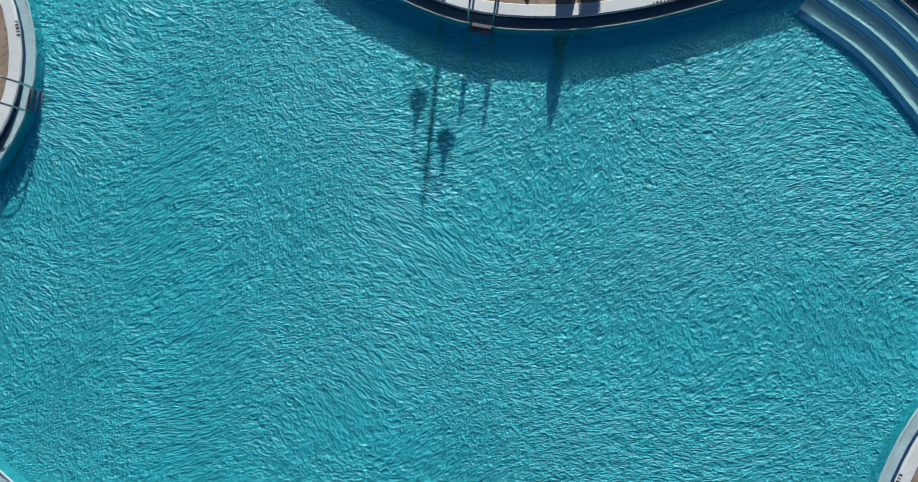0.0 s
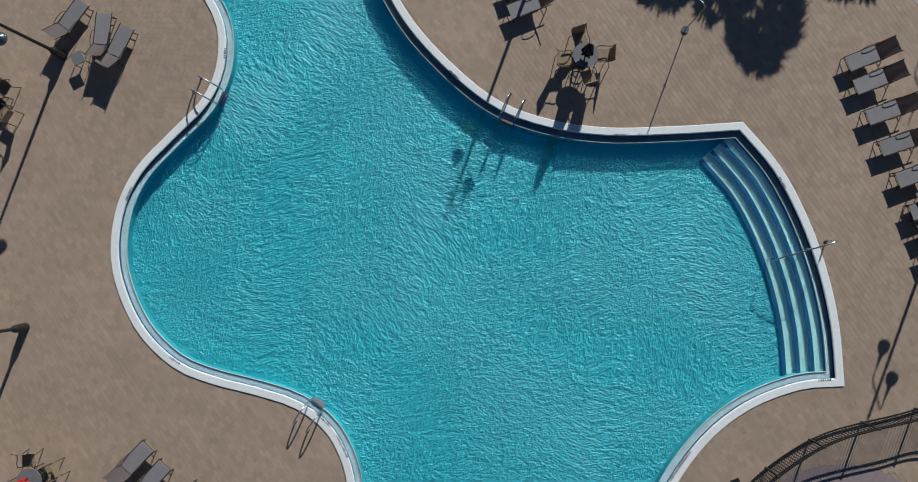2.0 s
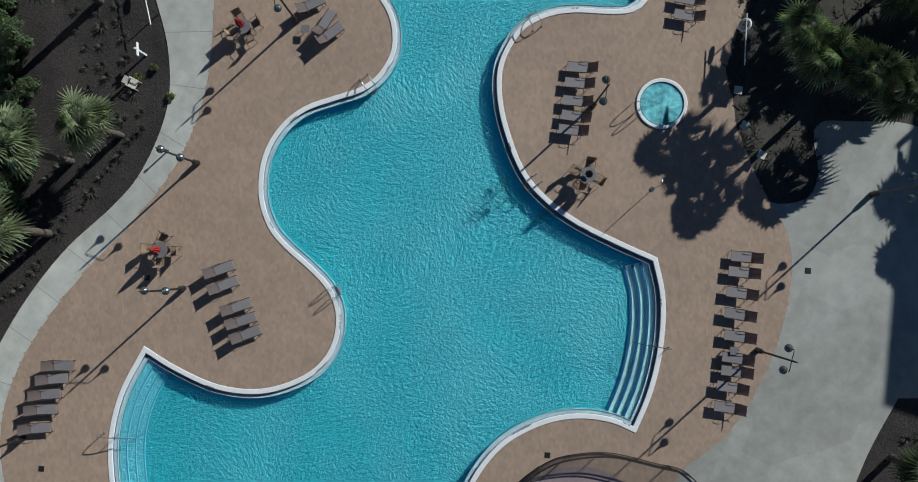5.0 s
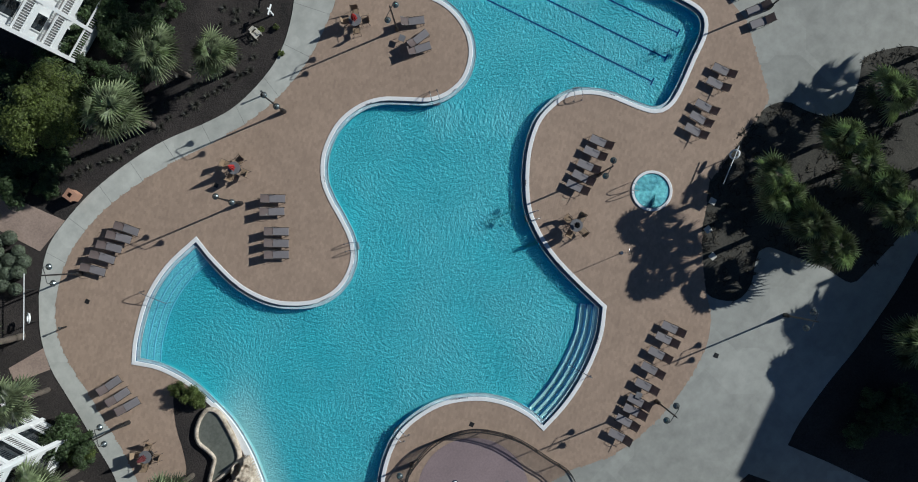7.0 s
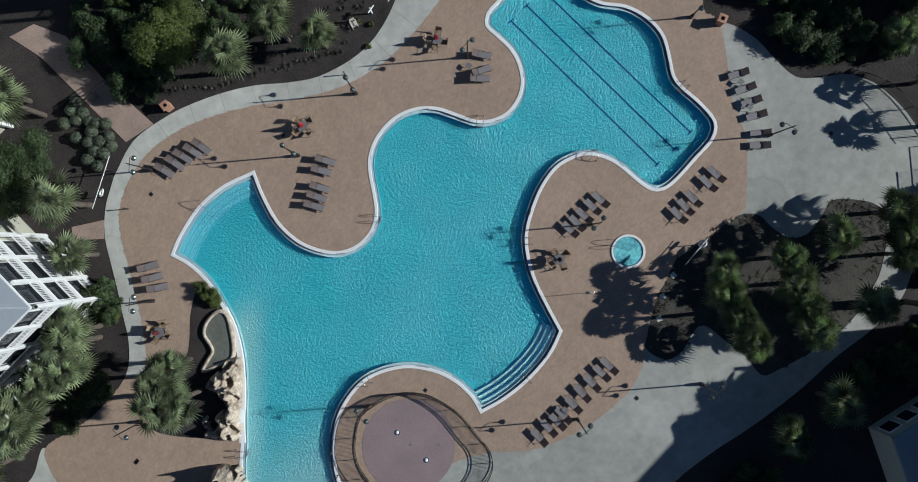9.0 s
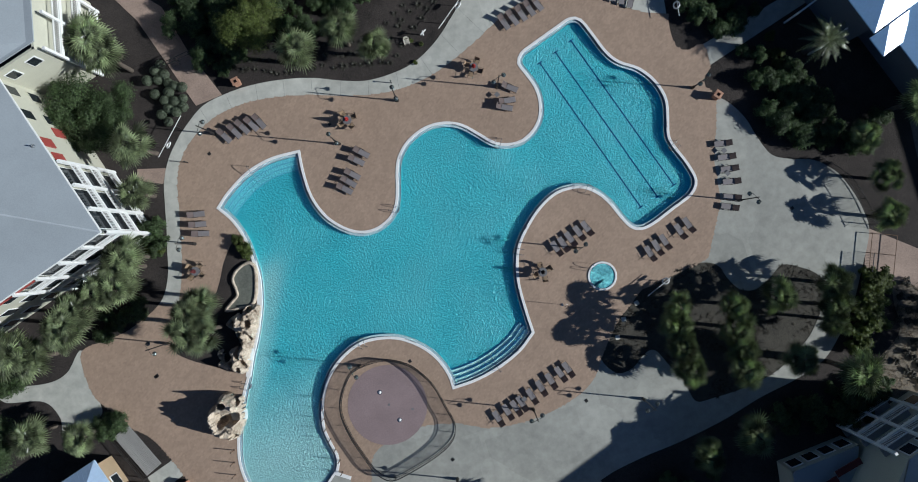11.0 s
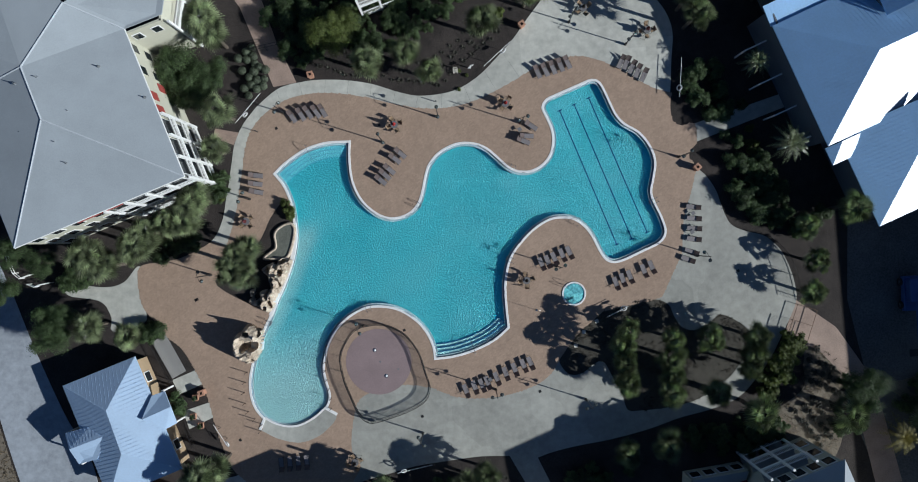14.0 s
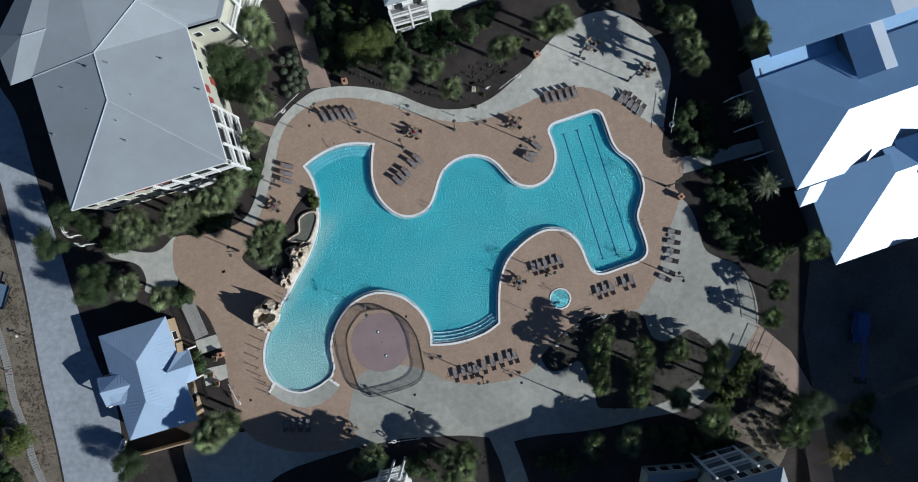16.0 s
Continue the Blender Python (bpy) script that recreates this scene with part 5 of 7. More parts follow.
def leaf_cloud(seed, r, h, count, leaf, clumps=14, base=0.1):
    """Many small leaves in uneven clumps, with gaps between them."""
    rnd, verts, faces = random.Random(seed), [], []
    cores = []
    for _ in range(clumps):
        a, q = rnd.uniform(0, math.tau), math.sqrt(rnd.random()) * 0.72
        cores.append((Vector((r * q * math.cos(a), r * q * math.sin(a), base + h * rnd.uniform(0.25, 0.8))), rnd.uniform(0.16, 0.46) * r))
    for _ in range(count):
        c, cr = rnd.choice(cores)
        d = Vector((rnd.gauss(0, 1), rnd.gauss(0, 1), rnd.gauss(0, 0.8) + 0.25)).normalized()
        p = c + Vector((d.x, d.y, d.z * min(1.0, h / r))) * cr * rnd.uniform(0.35, 1.12) * (1.35 if rnd.random() < 0.12 else 1.0)
        p.z = max(0.03, p.z)
        n_ = (d + Vector((rnd.uniform(-0.7, 0.7), rnd.uniform(-0.7, 0.7), rnd.uniform(-0.2, 0.9)))).normalized()
        u = n_.orthogonal().normalized()
        u.rotate(Matrix.Rotation(rnd.uniform(0, math.tau), 3, n_))
        w = n_.cross(u)
        s = leaf * rnd.uniform(0.5, 1.6)
        i = len(verts)
        verts += [p - u * s, p - w * s * 0.45 + n_ * s * 0.12, p + u * s, p + w * s * 0.45 + n_ * s * 0.12]
        faces.append((i, i + 1, i + 2, i + 3))
    me = bpy.data.meshes.new("leaves")
    me.from_pydata([tuple(v) for v in verts], [], faces)
    return me


def make_shrub(seed, r, h, mat, label, leaf=0.075, count=4000):
    ob = thing("shrub", label, "shrub", "shrubs in the beds")
    bm = bmesh.new()
    rnd = random.Random(seed)
    for _ in range(5):
        a = rnd.uniform(0, math.tau)
        rod(bm, (0, 0, 0), (0.5 * r * math.cos(a), 0.5 * r * math.sin(a), h * 0.6), 0.03, 0.012, 5)
    part("stem", bm, M_BARK, ob)
    me = leaf_cloud(seed, r, h, count, leaf)
    me.materials.append(mat)
    leaves = new("foliage", me)
    leaves.parent = ob
    return ob


def make_tree(seed, r, h, mat, label, leaf=0.078, count=20000):
    ob = thing("tree", label, "tree", "trees round the pool")
    part("trunk", trunk_mesh(h * 0.5, 0.16, 0.1, seed), M_BARK, ob, smooth=True)
    rnd = random.Random(seed)
    for k in range(6):
        a = k * math.tau / 6 + rnd.uniform(-0.3, 0.3)
        part("limb", tube(bmesh.new(), spline([(0, 0, h * 0.42), (0.3 * r * math.cos(a), 0.3 * r * math.sin(a), h * 0.6), (0.65 * r * math.cos(a), 0.65 * r * math.sin(a), h * 0.78)], step=0.4), 0.05, 6), M_BARK, ob)
    me = leaf_cloud(seed, r, h * 0.75, count, leaf, 22, h * 0.35)
    me.materials.append(mat)
    crown = new("crown", me)
    crown.parent = ob
    return ob


def on_walk(x, y):
    """Whether a place lies on one of the narrow walks."""
    for loop in WALKS.values():
        hit = False
        for i in range(len(loop)):
            (x0, y0), (x1, y1) = loop[i - 1], loop[i]
            if (y0 > y) != (y1 > y) and x < (x1 - x0) * (y - y0) / (y1 - y0) + x0:
                hit = not hit
        if hit:
            return True
    return False


def plant(make, spots, low=0.8, high=1.2):
    """Copies of one plant at the places, turned and sized by chance; a third number sets the size."""
    first_ = None
    for s in spots:
        if on_walk(s[0], s[1]):
            continue
        k = s[2] if len(s) > 2 else random.uniform(low, high)
        m = pose(s[0], s[1], -0.05, 0, 0, random.uniform(0, 360))
        ob = make() if first_ is None else copy_thing(first_, m)
        if first_ is None:
            first_ = ob
            ob.matrix_world = m
        ob.scale = (k, k, k * random.uniform(0.85, 1.1))


plant(lambda: make_tree(5, 2.6, 5.0, M_LEAF_LIGHT, "light green feathery tree among dark shrubs"), [(-11.97, 23.27), (*(-10.70, 24.56), 0.8), (*(-54.9, -25.9), 0.75)])
plant(lambda: make_tree(6, 2.8, 5.0, M_LEAF, "dark green broadleaf tree beside the house"), [(-28.87, 20.86), (-27.42, 18.37), (*(-29.93, 18.71), 0.9), (*(-25.65, 20.17), 0.85), (*(-44.78, -5.57), 0.9), (*(-45.49, -7.15), 0.8), (*(-40.99, -28.58), 0.8), (*(-49.16, 2.47), 0.7), (*(-50.93, -1.49), 0.8), (*(-46.27, 1.07), 0.7), (*(42.96, -20.33), 0.9)] )


def spread(center, count, rx, ry, turn=0.0):
    c, s = math.cos(radians(turn)), math.sin(radians(turn))
    out = []
    for _ in range(count):
        a, q = random.uniform(0, math.tau), math.sqrt(random.random())
        x, y = rx * q * math.cos(a), ry * q * math.sin(a)
        out.append((center[0] + c * x - s * y, center[1] + s * x + c * y))
    return out


GREEN = "dark green leafy shrub in a mulched bed"
plant(lambda: make_shrub(21, 1.1, 1.5, M_LEAF, GREEN), spread((-14.24, 25.72), 24, 5.5, 4.0) + spread((-6.76, 25.04), 24, 6.0, 3.5) + spread((-16.50, 27.94), 10, 3.0, 3.0) + spread((-2.30, 25.82), 12, 4.0, 3.0) + spread((0.67, 27.33), 10, 5.0, 2.2) + spread((-17.19, 21.97), 6, 2.5, 2.0)
      + spread((30.53, 13.45), 6, 1.4, 3.2) + spread((32.86, 4.56), 17, 2.6, 5.0, 30) + spread((31.67, 10.49), 14, 3.0, 2.0) + spread((35.12, 0.87), 12, 2.5, 2.5) + spread((38.11, -1.33), 8, 3.0, 2.0) + spread((27.92, 14.91), 6, 0.9, 3.0)
      + spread((-26.80, 8.45), 5, 1.2, 2.0) + spread((-33.49, 0.90), 8, 4.0, 1.2, 15) + spread((-45.50, -1.47), 6, 4.0, 1.5) + spread((-35.67, -7.36), 6, 0.9, 2.5, 30) + spread((-36.33, -17.86), 3, 0.6, 1.2) + [(-33.34, -15.58), (-32.95, -16.70)]
      + spread((30.99, -25.22), 22, 7.0, 2.5) + spread((42.81, -22.83), 10, 4.0, 3.0) + spread((51.68, -22.71), 8, 4.0, 3.0) + spread((-3.97, -28.68), 8, 4.0, 1.5) + spread((14.68, -28.42), 8, 5.0, 1.6) + spread((26.64, 29.01), 6, 2.0, 2.0) + spread((-59.3, -22.0), 9, 1.2, 6.0, 10) + spread((-57.5, -31.0), 6, 1.2, 3.0, 20), 0.6, 1.25)
plant(lambda: make_shrub(27, 1.0, 1.4, M_LEAF_LIGHT, "yellow-green clipped hedge shrub beside the walk", 0.11, 2000), spread((37.16, -14.35), 9, 1.1, 2.2, -40) + spread((35.93, -16.96), 12, 1.2, 2.4, -40) + spread((34.25, -19.37), 10, 1.4, 2.0, -40), 0.7, 1.1)
plant(lambda: make_shrub(22, 1.0, 1.2, M_LEAF_LIGHT, "light green leafy shrub in a mulched bed"), [(-18.65, 4.47), (-18.65, 3.94), (-19.18, 5.54)] + spread((33.55, 8.28), 5, 2.0, 2.5) + spread((-26.79, 7.70), 3, 0.8, 1.4) + spread((7.38, 25.89), 4, 2.2, 1.6) + spread((-15.01, 27.95), 4, 2.0, 2.0), 0.45, 0.8)


def make_ball(seed, r):
    """A shrub clipped to a ball: short leaves all over a round core."""
    ob = thing("clipped_shrub", "grey-green shrub clipped to a ball in mulch", "shrub", "clipped shrubs beside the brick walk")
    rnd, verts, faces = random.Random(seed), [], []
    for _ in range(1300):
        d = Vector((rnd.gauss(0, 1), rnd.gauss(0, 1), rnd.gauss(0, 1))).normalized()
        p = Vector((0, 0, r * 0.9)) + Vector((d.x, d.y, d.z * 0.9)) * r * rnd.uniform(0.86, 1.04)
        p.z = max(0.02, p.z)
        n_ = (d + Vector((rnd.uniform(-0.6, 0.6), rnd.uniform(-0.6, 0.6), rnd.uniform(-0.3, 0.6)))).normalized()
        u = n_.orthogonal().normalized()
        u.rotate(Matrix.Rotation(rnd.uniform(0, math.tau), 3, n_))
        w, k = n_.cross(u), len(verts)
        q = rnd.uniform(0.03, 0.06)
        verts += [tuple(p - u * q), tuple(p - w * q * 0.6), tuple(p + u * q), tuple(p + w * q * 0.6)]
        faces.append((k, k + 1, k + 2, k + 3))
    me = bpy.data.meshes.new("leaves")
    me.from_pydata(verts, [], faces)
    me.materials.append(M_BALL)
    leaves = new("foliage", me)
    leaves.parent = ob
    part("stem", rod(bmesh.new(), (0, 0, 0), (0, 0, r), 0.05, 0.03, 6), M_BARK, ob)
    return ob


M_BALL = material("clipped_leaf", (0.085, 0.105, 0.065), 0.6, vary=0.35, scales=(0.7, 5), bump=0, per_object=0.15, per_leaf=0.4)
plant(lambda: make_ball(23, 0.46), [(-21.37, 20.69), (-20.71, 21.15), (-20.05, 20.8), (-21.95, 20.06), (-21.1, 19.72), (-20.25, 19.75), (-22.63, 18.86), (-21.85, 19.2), (-21.2, 18.7), (-22.23, 18.04), (-20.45, 18.95), (-22.08, 23.0), (-22.04, 22.1), (-21.3, 22.4),
                                    (-21.4, 23.4), (-22.7, 20.9), (-23.0, 22.3), (-21.2, 21.6)], 0.9, 1.1)


def make_tuft():
    """A low spiky bedding plant."""
    ob = thing("bedding_plant", "small dark bedding plant in mulch", "bedding plant", "bedding plants in rows")
    rnd, bm = random.Random(3), bmesh.new()
    for k in range(46):
        a, lift = rnd.uniform(0, math.tau), rnd.uniform(0.2, 1.3)
        d = Vector((math.cos(a) * math.cos(lift), math.sin(a) * math.cos(lift), math.sin(lift)))
        blade(bm, Vector((0, 0, 0)), d, Vector((-math.sin(a), math.cos(a), 0)), rnd.uniform(0.3, 0.5), 0.05, 0.4, 2)
    part("leaf_tuft", bm, M_LEAF_DARK, ob)
    return ob


rows = []
for a, b, n_, lines, gap in (((-14.19, 20.88), (-9.69, 19.05), 8, 3, 1.1), ((-7.45, 19.07), (-0.72, 17.27), 9, 3, 1.1), ((0.02, 18.02), (6.67, 22.91), 9, 3, 1.2), ((1.24, -27.11), (2.76, -29.33), 4, 2, 1.0), ((-17.95, 23.09), (-15.68, 20.49), 5, 2, 1.0)):
    a, b = Vector(a), Vector(b)
    way = (b - a).normalized()
    for i in range(n_):
        for j in range(lines):
            p = a + (b - a) * i / (n_ - 1) + Vector((-way.y, way.x)) * gap * j
            rows.append((p.x + random.uniform(-0.2, 0.2), p.y + random.uniform(-0.2, 0.2)))
plant(make_tuft, rows, 1.0, 1.5)
dark_rows = []
for a, b, n_, lines, gap in (((39.3, -16.3), (43.3, -18.3), 6, 4, 1.15), ((38.6, -21.8), (41.2, -25.6), 6, 3, 1.2)):
    a, b = Vector(a), Vector(b)
    way = (b - a).normalized()
    dark_rows += [(p.x + random.uniform(-0.15, 0.15), p.y + random.uniform(-0.15, 0.15)) for p in (a + (b - a) * i / (n_ - 1) - Vector((-way.y, way.x)) * gap * j for i in range(n_) for j in range(lines))]
plant(lambda: make_shrub(28, 0.42, 0.45, M_LEAF_DARK, "low dark mounded plant in a sandy bed", 0.07, 420), dark_rows, 0.8, 1.2)
plant(lambda: make_shrub(25, 0.35, 0.35, M_LEAF_LIGHT, "small bright green bedding plant in mulch", 0.1, 160), [(2.72, 18.18), (1.69, 16.68), (1.87, 18.78)], 0.6, 0.8)

# ---- buildings ----
M_SHINGLE = material("grey_shingle", (0.32, 0.35, 0.375), 0.85, vary=0.10, scales=(0.25, 10), bump=0.25, relief=0.008)
# the lodge's one metal in two tones: bluer for shaded slopes, paler for sunlit
M_ROOF_METAL_SHADED = material("shaded_metal_roof", (0.38, 0.60, 0.88), 0.4, metal=0.15, vary=0.06, scales=(0.3, 5), bump=0.03)
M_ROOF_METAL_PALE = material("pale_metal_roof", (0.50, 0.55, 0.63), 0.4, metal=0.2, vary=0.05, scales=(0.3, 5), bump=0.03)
M_ROOF_POOL = material("pool_house_roof", (0.43, 0.55, 0.71), 0.4, metal=0.15, vary=0.06, scales=(0.3, 5), bump=0.03)
M_CREAM = material("cream_siding", (0.50, 0.49, 0.395), 0.75, vary=0.08, scales=(0.5, 10), bump=0.15, relief=0.004)
M_SIDING = material("blue_grey_siding", (0.10, 0.115, 0.14), 0.8, vary=0.1, scales=(0.5, 10), bump=0.15, relief=0.004)
M_TANWALL = material("tan_wall", (0.42, 0.31, 0.19), 0.8, vary=0.12, scales=(0.6, 9), bump=0.15, relief=0.004)
M_GLASS = material("dark_glass", (0.02, 0.025, 0.03), 0.08, vary=0.2, scales=(0.5, 4), bump=0.0)
M_REDPAINT = material("red_trim_paint", (0.32, 0.06, 0.05), 0.6, vary=0.15, scales=(1, 10))
M_PLANK = material("grey_deck_boards", (0.30, 0.29, 0.275), 0.85, vary=0.2, scales=(0.8, 12), bump=0.2, relief=0.004)


def roof_plane(house, pts, mat, seams=0.0, thick=0.14):
    """One slope of a roof as a slab; seams: the spacing of the upright metal seams that run down it."""
    pts = [Vector(p) for p in pts]
    n_ = sum(((pts[i] - pts[0]).cross(pts[i + 1] - pts[0]) for i in range(1, len(pts) - 1)), Vector())
    if n_.z < 0:
        pts.reverse()
        n_ = -n_
    n_.normalize()
    bm = bmesh.new()
    top = [bm.verts.new(p) for p in pts]
    low = [bm.verts.new(p - Vector((0, 0, thick))) for p in pts]
    bm.faces.new(top)
    bm.faces.new(low[::-1])
    for i in range(len(pts)):
        j = (i + 1) % len(pts)
        bm.faces.new((top[j], top[i], low[i], low[j]))
    slope = part("roof_slope", bm, mat, house)
    if not seams:
        return slope
    down = Vector((n_.x, n_.y, 0))
    if down.length < 1e-4:
        return slope
    down = (down.normalized() - n_ * n_.dot(down.normalized())).normalized()
    across = n_.cross(down).normalized()
    ts = [(p.dot(across), p.dot(down)) for p in pts]
    lo, hi = min(t[0] for t in ts), max(t[0] for t in ts)
    base = n_.dot(pts[0])
    bm = bmesh.new()
    s = lo + seams / 2
    while s < hi:
        cut = []
        for i in range(len(ts)):
            (a0, b0), (a1, b1) = ts[i], ts[(i + 1) % len(ts)]
            if (a0 - s) * (a1 - s) < 0:
                cut.append(b0 + (b1 - b0) * (s - a0) / (a1 - a0))
        if len(cut) >= 2:
            a, b = min(cut), max(cut)
            mid = across * s + down * (a + b) / 2 + n_ * (base + 0.005)
            m = Matrix((down, across, n_)).transposed().to_4x4()
            m.translation = mid
            bmesh.ops.create_cube(bm, size=1, matrix=m @ Matrix.Diagonal((max(0.05, b - a), 0.03, 0.011, 1)))
        s += seams
    tagged(part("seam", bm, mat, house), kind="stuff")
    return slope


def wall_ring(house, corners, z0, z1, mat):
    """Upright walls round a footprint, each a slab of its own."""
    n_ = len(corners)
    for i in range(n_):
        a, b = Vector(corners[i]), Vector(corners[(i + 1) % n_])
        d = b - a
        mid = (a + b) / 2
        part("wall", box(bmesh.new(), (d.length + 0.2, 0.2, z1 - z0), (mid.x, mid.y, (z0 + z1) / 2), math.degrees(math.atan2(d.y, d.x))), mat, house)


def windows_along(house, a, b, levels, count, out, w=1.0, h=1.4, trim=None):
    """Windows with frames along a wall from a to b; out: the side they face."""
    a, b = Vector(a), Vector(b)
    d = (b - a).normalized()
    turn = math.degrees(math.atan2(d.y, d.x))
    nrm = Vector((-d.y, d.x)) * out
    for z in levels:
        for k in range(count):
            p = a + (b - a) * (k + 0.5) / count + nrm * 0.14
            win = part("window", box(bmesh.new(), (w + 0.2, 0.07, h + 0.2), (p.x, p.y, z), turn, 0.01), trim or M_WHITE, house)
            q = p + nrm * 0.03
            part("pane", box(bmesh.new(), (w, 0.04, h), (q.x, q.y, z), turn), M_GLASS, win)


def balcony_run(house, a, b, depth, levels, out, post_every=2.6):
    """White balconies along a wall: floors, posts and railings on every storey."""
    a, b = Vector(a), Vector(b)
    d = (b - a).normalized()
    turn = math.degrees(math.atan2(d.y, d.x))
    nrm = Vector((-d.y, d.x)) * out
    long_ = (b - a).length
    mid = (a + b) / 2 + nrm * depth / 2
    for z in levels:
        part("balcony_floor", box(bmesh.new(), (long_, depth, 0.22), (mid.x, mid.y, z), turn), M_PLANK, house)
        e = (a + b) / 2 + nrm * depth
        part("fascia", box(bmesh.new(), (long_ + 0.1, 0.12, 0.36), (e.x, e.y, z), turn), M_WHITE, house)
        rail = part("railing", box(bmesh.new(), (long_, 0.09, 0.08), (e.x, e.y, z + 1.12), turn), M_WHITE, house)
        part("lower_rail", box(bmesh.new(), (long_, 0.06, 0.06), (e.x, e.y, z + 0.3), turn), M_WHITE, rail)
        bm = bmesh.new()
        n_ = int(long_ / 0.16)
        for k in range(n_):
            p = a + d * (k + 0.5) * long_ / n_ + nrm * depth
            box(bm, (0.035, 0.035, 0.82), (p.x, p.y, z + 0.7), turn)
        tagged(part("baluster", bm, M_WHITE, rail), kind="stuff")
    n_ = max(1, round(long_ / post_every))
    for k in range(n_ + 1):
        p = a + d * long_ * k / n_ + nrm * (depth - 0.02)
        part("post", box(bmesh.new(), (0.24, 0.24, levels[-1] + 2.7), (p.x, p.y, (levels[-1] + 2.7) / 2), turn), M_WHITE, house)


def lift(p, z):
    return (p[0], p[1], z)


def vent_pipe(at, z):
    ob = thing("roof_vent", "small pale metal vent on the shingle roof", "roof vent", "vents on the roof", at=pose(*at, z))
    part("pipe", rod(bmesh.new(), (0, 0, -0.5), (0, 0, 0.3), 0.05), M_STEEL, ob)
    part("collar", rod(bmesh.new(), (0, 0, -0.1), (0, 0, 0.05), 0.16, 0.07, 10), M_STEEL, ob)


def west_house():
    ob = thing("apartment_house", "three-storey cream apartment house with grey hipped shingle roof", "apartment house")
    e, r = 9.3, 11.3
    A, B, C, D_ = (-26.75, 8.38), (-44.50, 2.65), (-31.51, 23.68), (-49.13, 17.86)
    R1, R2, P_ = (-39.44, 14.87), (-40.99, 20.19), (-36.33, 26.08)
    C2, C3 = (-27.57, 24.84), (-26.09, 31.52)
    T1, T2 = (-46.69, 22.90), (-49.46, 22.10)
    W1, W2 = (-51.62, 16.91), (-53.21, 22.65)
    far_n = (-44.91, 36.06)
    roof_plane(ob, [lift(A, e), lift(C, e), lift(P_, r), lift(R2, r), lift(R1, r)], M_SHINGLE)
    roof_plane(ob, [lift(B, e), lift(A, e), lift(R1, r)], M_SHINGLE)
    roof_plane(ob, [lift(D_, e), lift(B, e), lift(R1, r), lift(R2, r)], M_SHINGLE)
    roof_plane(ob, [lift(C, e), lift(C2, e), lift(C3, e), lift(P_, r)], M_SHINGLE)
    roof_plane(ob, [lift(D_, e), lift(R2, r), lift(T1, 10.8)], M_SHINGLE)
    roof_plane(ob, [lift(D_, e), lift(T1, 10.8), lift(T2, 10.8), lift(W1, e)], M_SHINGLE)
    roof_plane(ob, [lift(T2, 10.8), lift(W1, e), lift((-52.85, 19.97), e)], M_SHINGLE)
    roof_plane(ob, [lift(R2, r), lift(P_, r), lift(far_n, r), lift(T1, 10.8)], M_SHINGLE)
    roof_plane(ob, [lift(T1, 10.8), lift(far_n, r), lift(T2, 10.8)], M_SHINGLE)
    roof_plane(ob, [lift(T2, 10.8), lift(far_n, r), lift(W2, e), lift((-52.85, 19.97), e)], M_SHINGLE)
    M_RIDGE = material("ridge_cap", (0.43, 0.46, 0.49), 0.85, vary=0.1, scales=(0.5, 8), bump=0.2)
    for p, q in ((lift(R1, r), lift(A, e)), (lift(R1, r), lift(B, e)), (lift(R1, r), lift(R2, r)), (lift(R2, r), lift(P_, r)), (lift(R2, r), lift(D_, e)), (lift(T1, 10.8), lift(T2, 10.8)), (lift(P_, r), lift(C, e))):
        part("ridge_cap", rod(bmesh.new(), p, q, 0.09, sides=6), M_RIDGE, ob)
    for a, b in ((A, B), (A, C), (B, D_)):
        d = Vector(b) - Vector(a)
        mid = (Vector(a) + Vector(b)) / 2
        part("gutter", box(bmesh.new(), (d.length, 0.14, 0.16), (mid.x, mid.y, e - 0.14), math.degrees(math.atan2(d.y, d.x))), M_WHITE, ob)
    cx, cy = (A[0] + B[0] + C[0] + D_[0]) / 4, (A[1] + B[1] + C[1] + D_[1]) / 4

    def inset(p, k=0.955):
        return (cx + (p[0] - cx) * k, cy + (p[1] - cy) * k)

    a, b, c, d_ = inset(A), inset(B), inset(C), inset(D_)
    wall_ring(ob, [a, b, d_, c], -0.05, 9.15, M_CREAM)
    windows_along(ob, Vector(a) + (Vector(c) - Vector(a)).normalized() * 10.5, c, (1.7, 4.7, 7.7), 2, -1, 0.9, 1.4, M_CREAM)
    windows_along(ob, b, Vector(a) + (Vector(b) - Vector(a)).normalized() * 8.8, (1.7, 4.7, 7.7), 4, -1, 1.0, 1.5, M_WHITE)
    av, cv, bv = Vector(a), Vector(c), Vector(b)
    n1 = (cv - av).normalized()
    n2 = (bv - av).normalized()
    balcony_run(ob, av - n1 * 0.5, av + n1 * 6.5, 0.65, (0.4, 3.3, 6.3), -1)
    balcony_run(ob, av + n2 * 8.5, av - n2 * 0.65, 0.5, (0.4, 3.3, 6.3), -1)
    c2, c3 = Vector(C2) + (cv - Vector(C)), Vector(C3) + (cv - Vector(C))
    for p, q in ((cv, c2), (c2, c3)):
        d = q - p
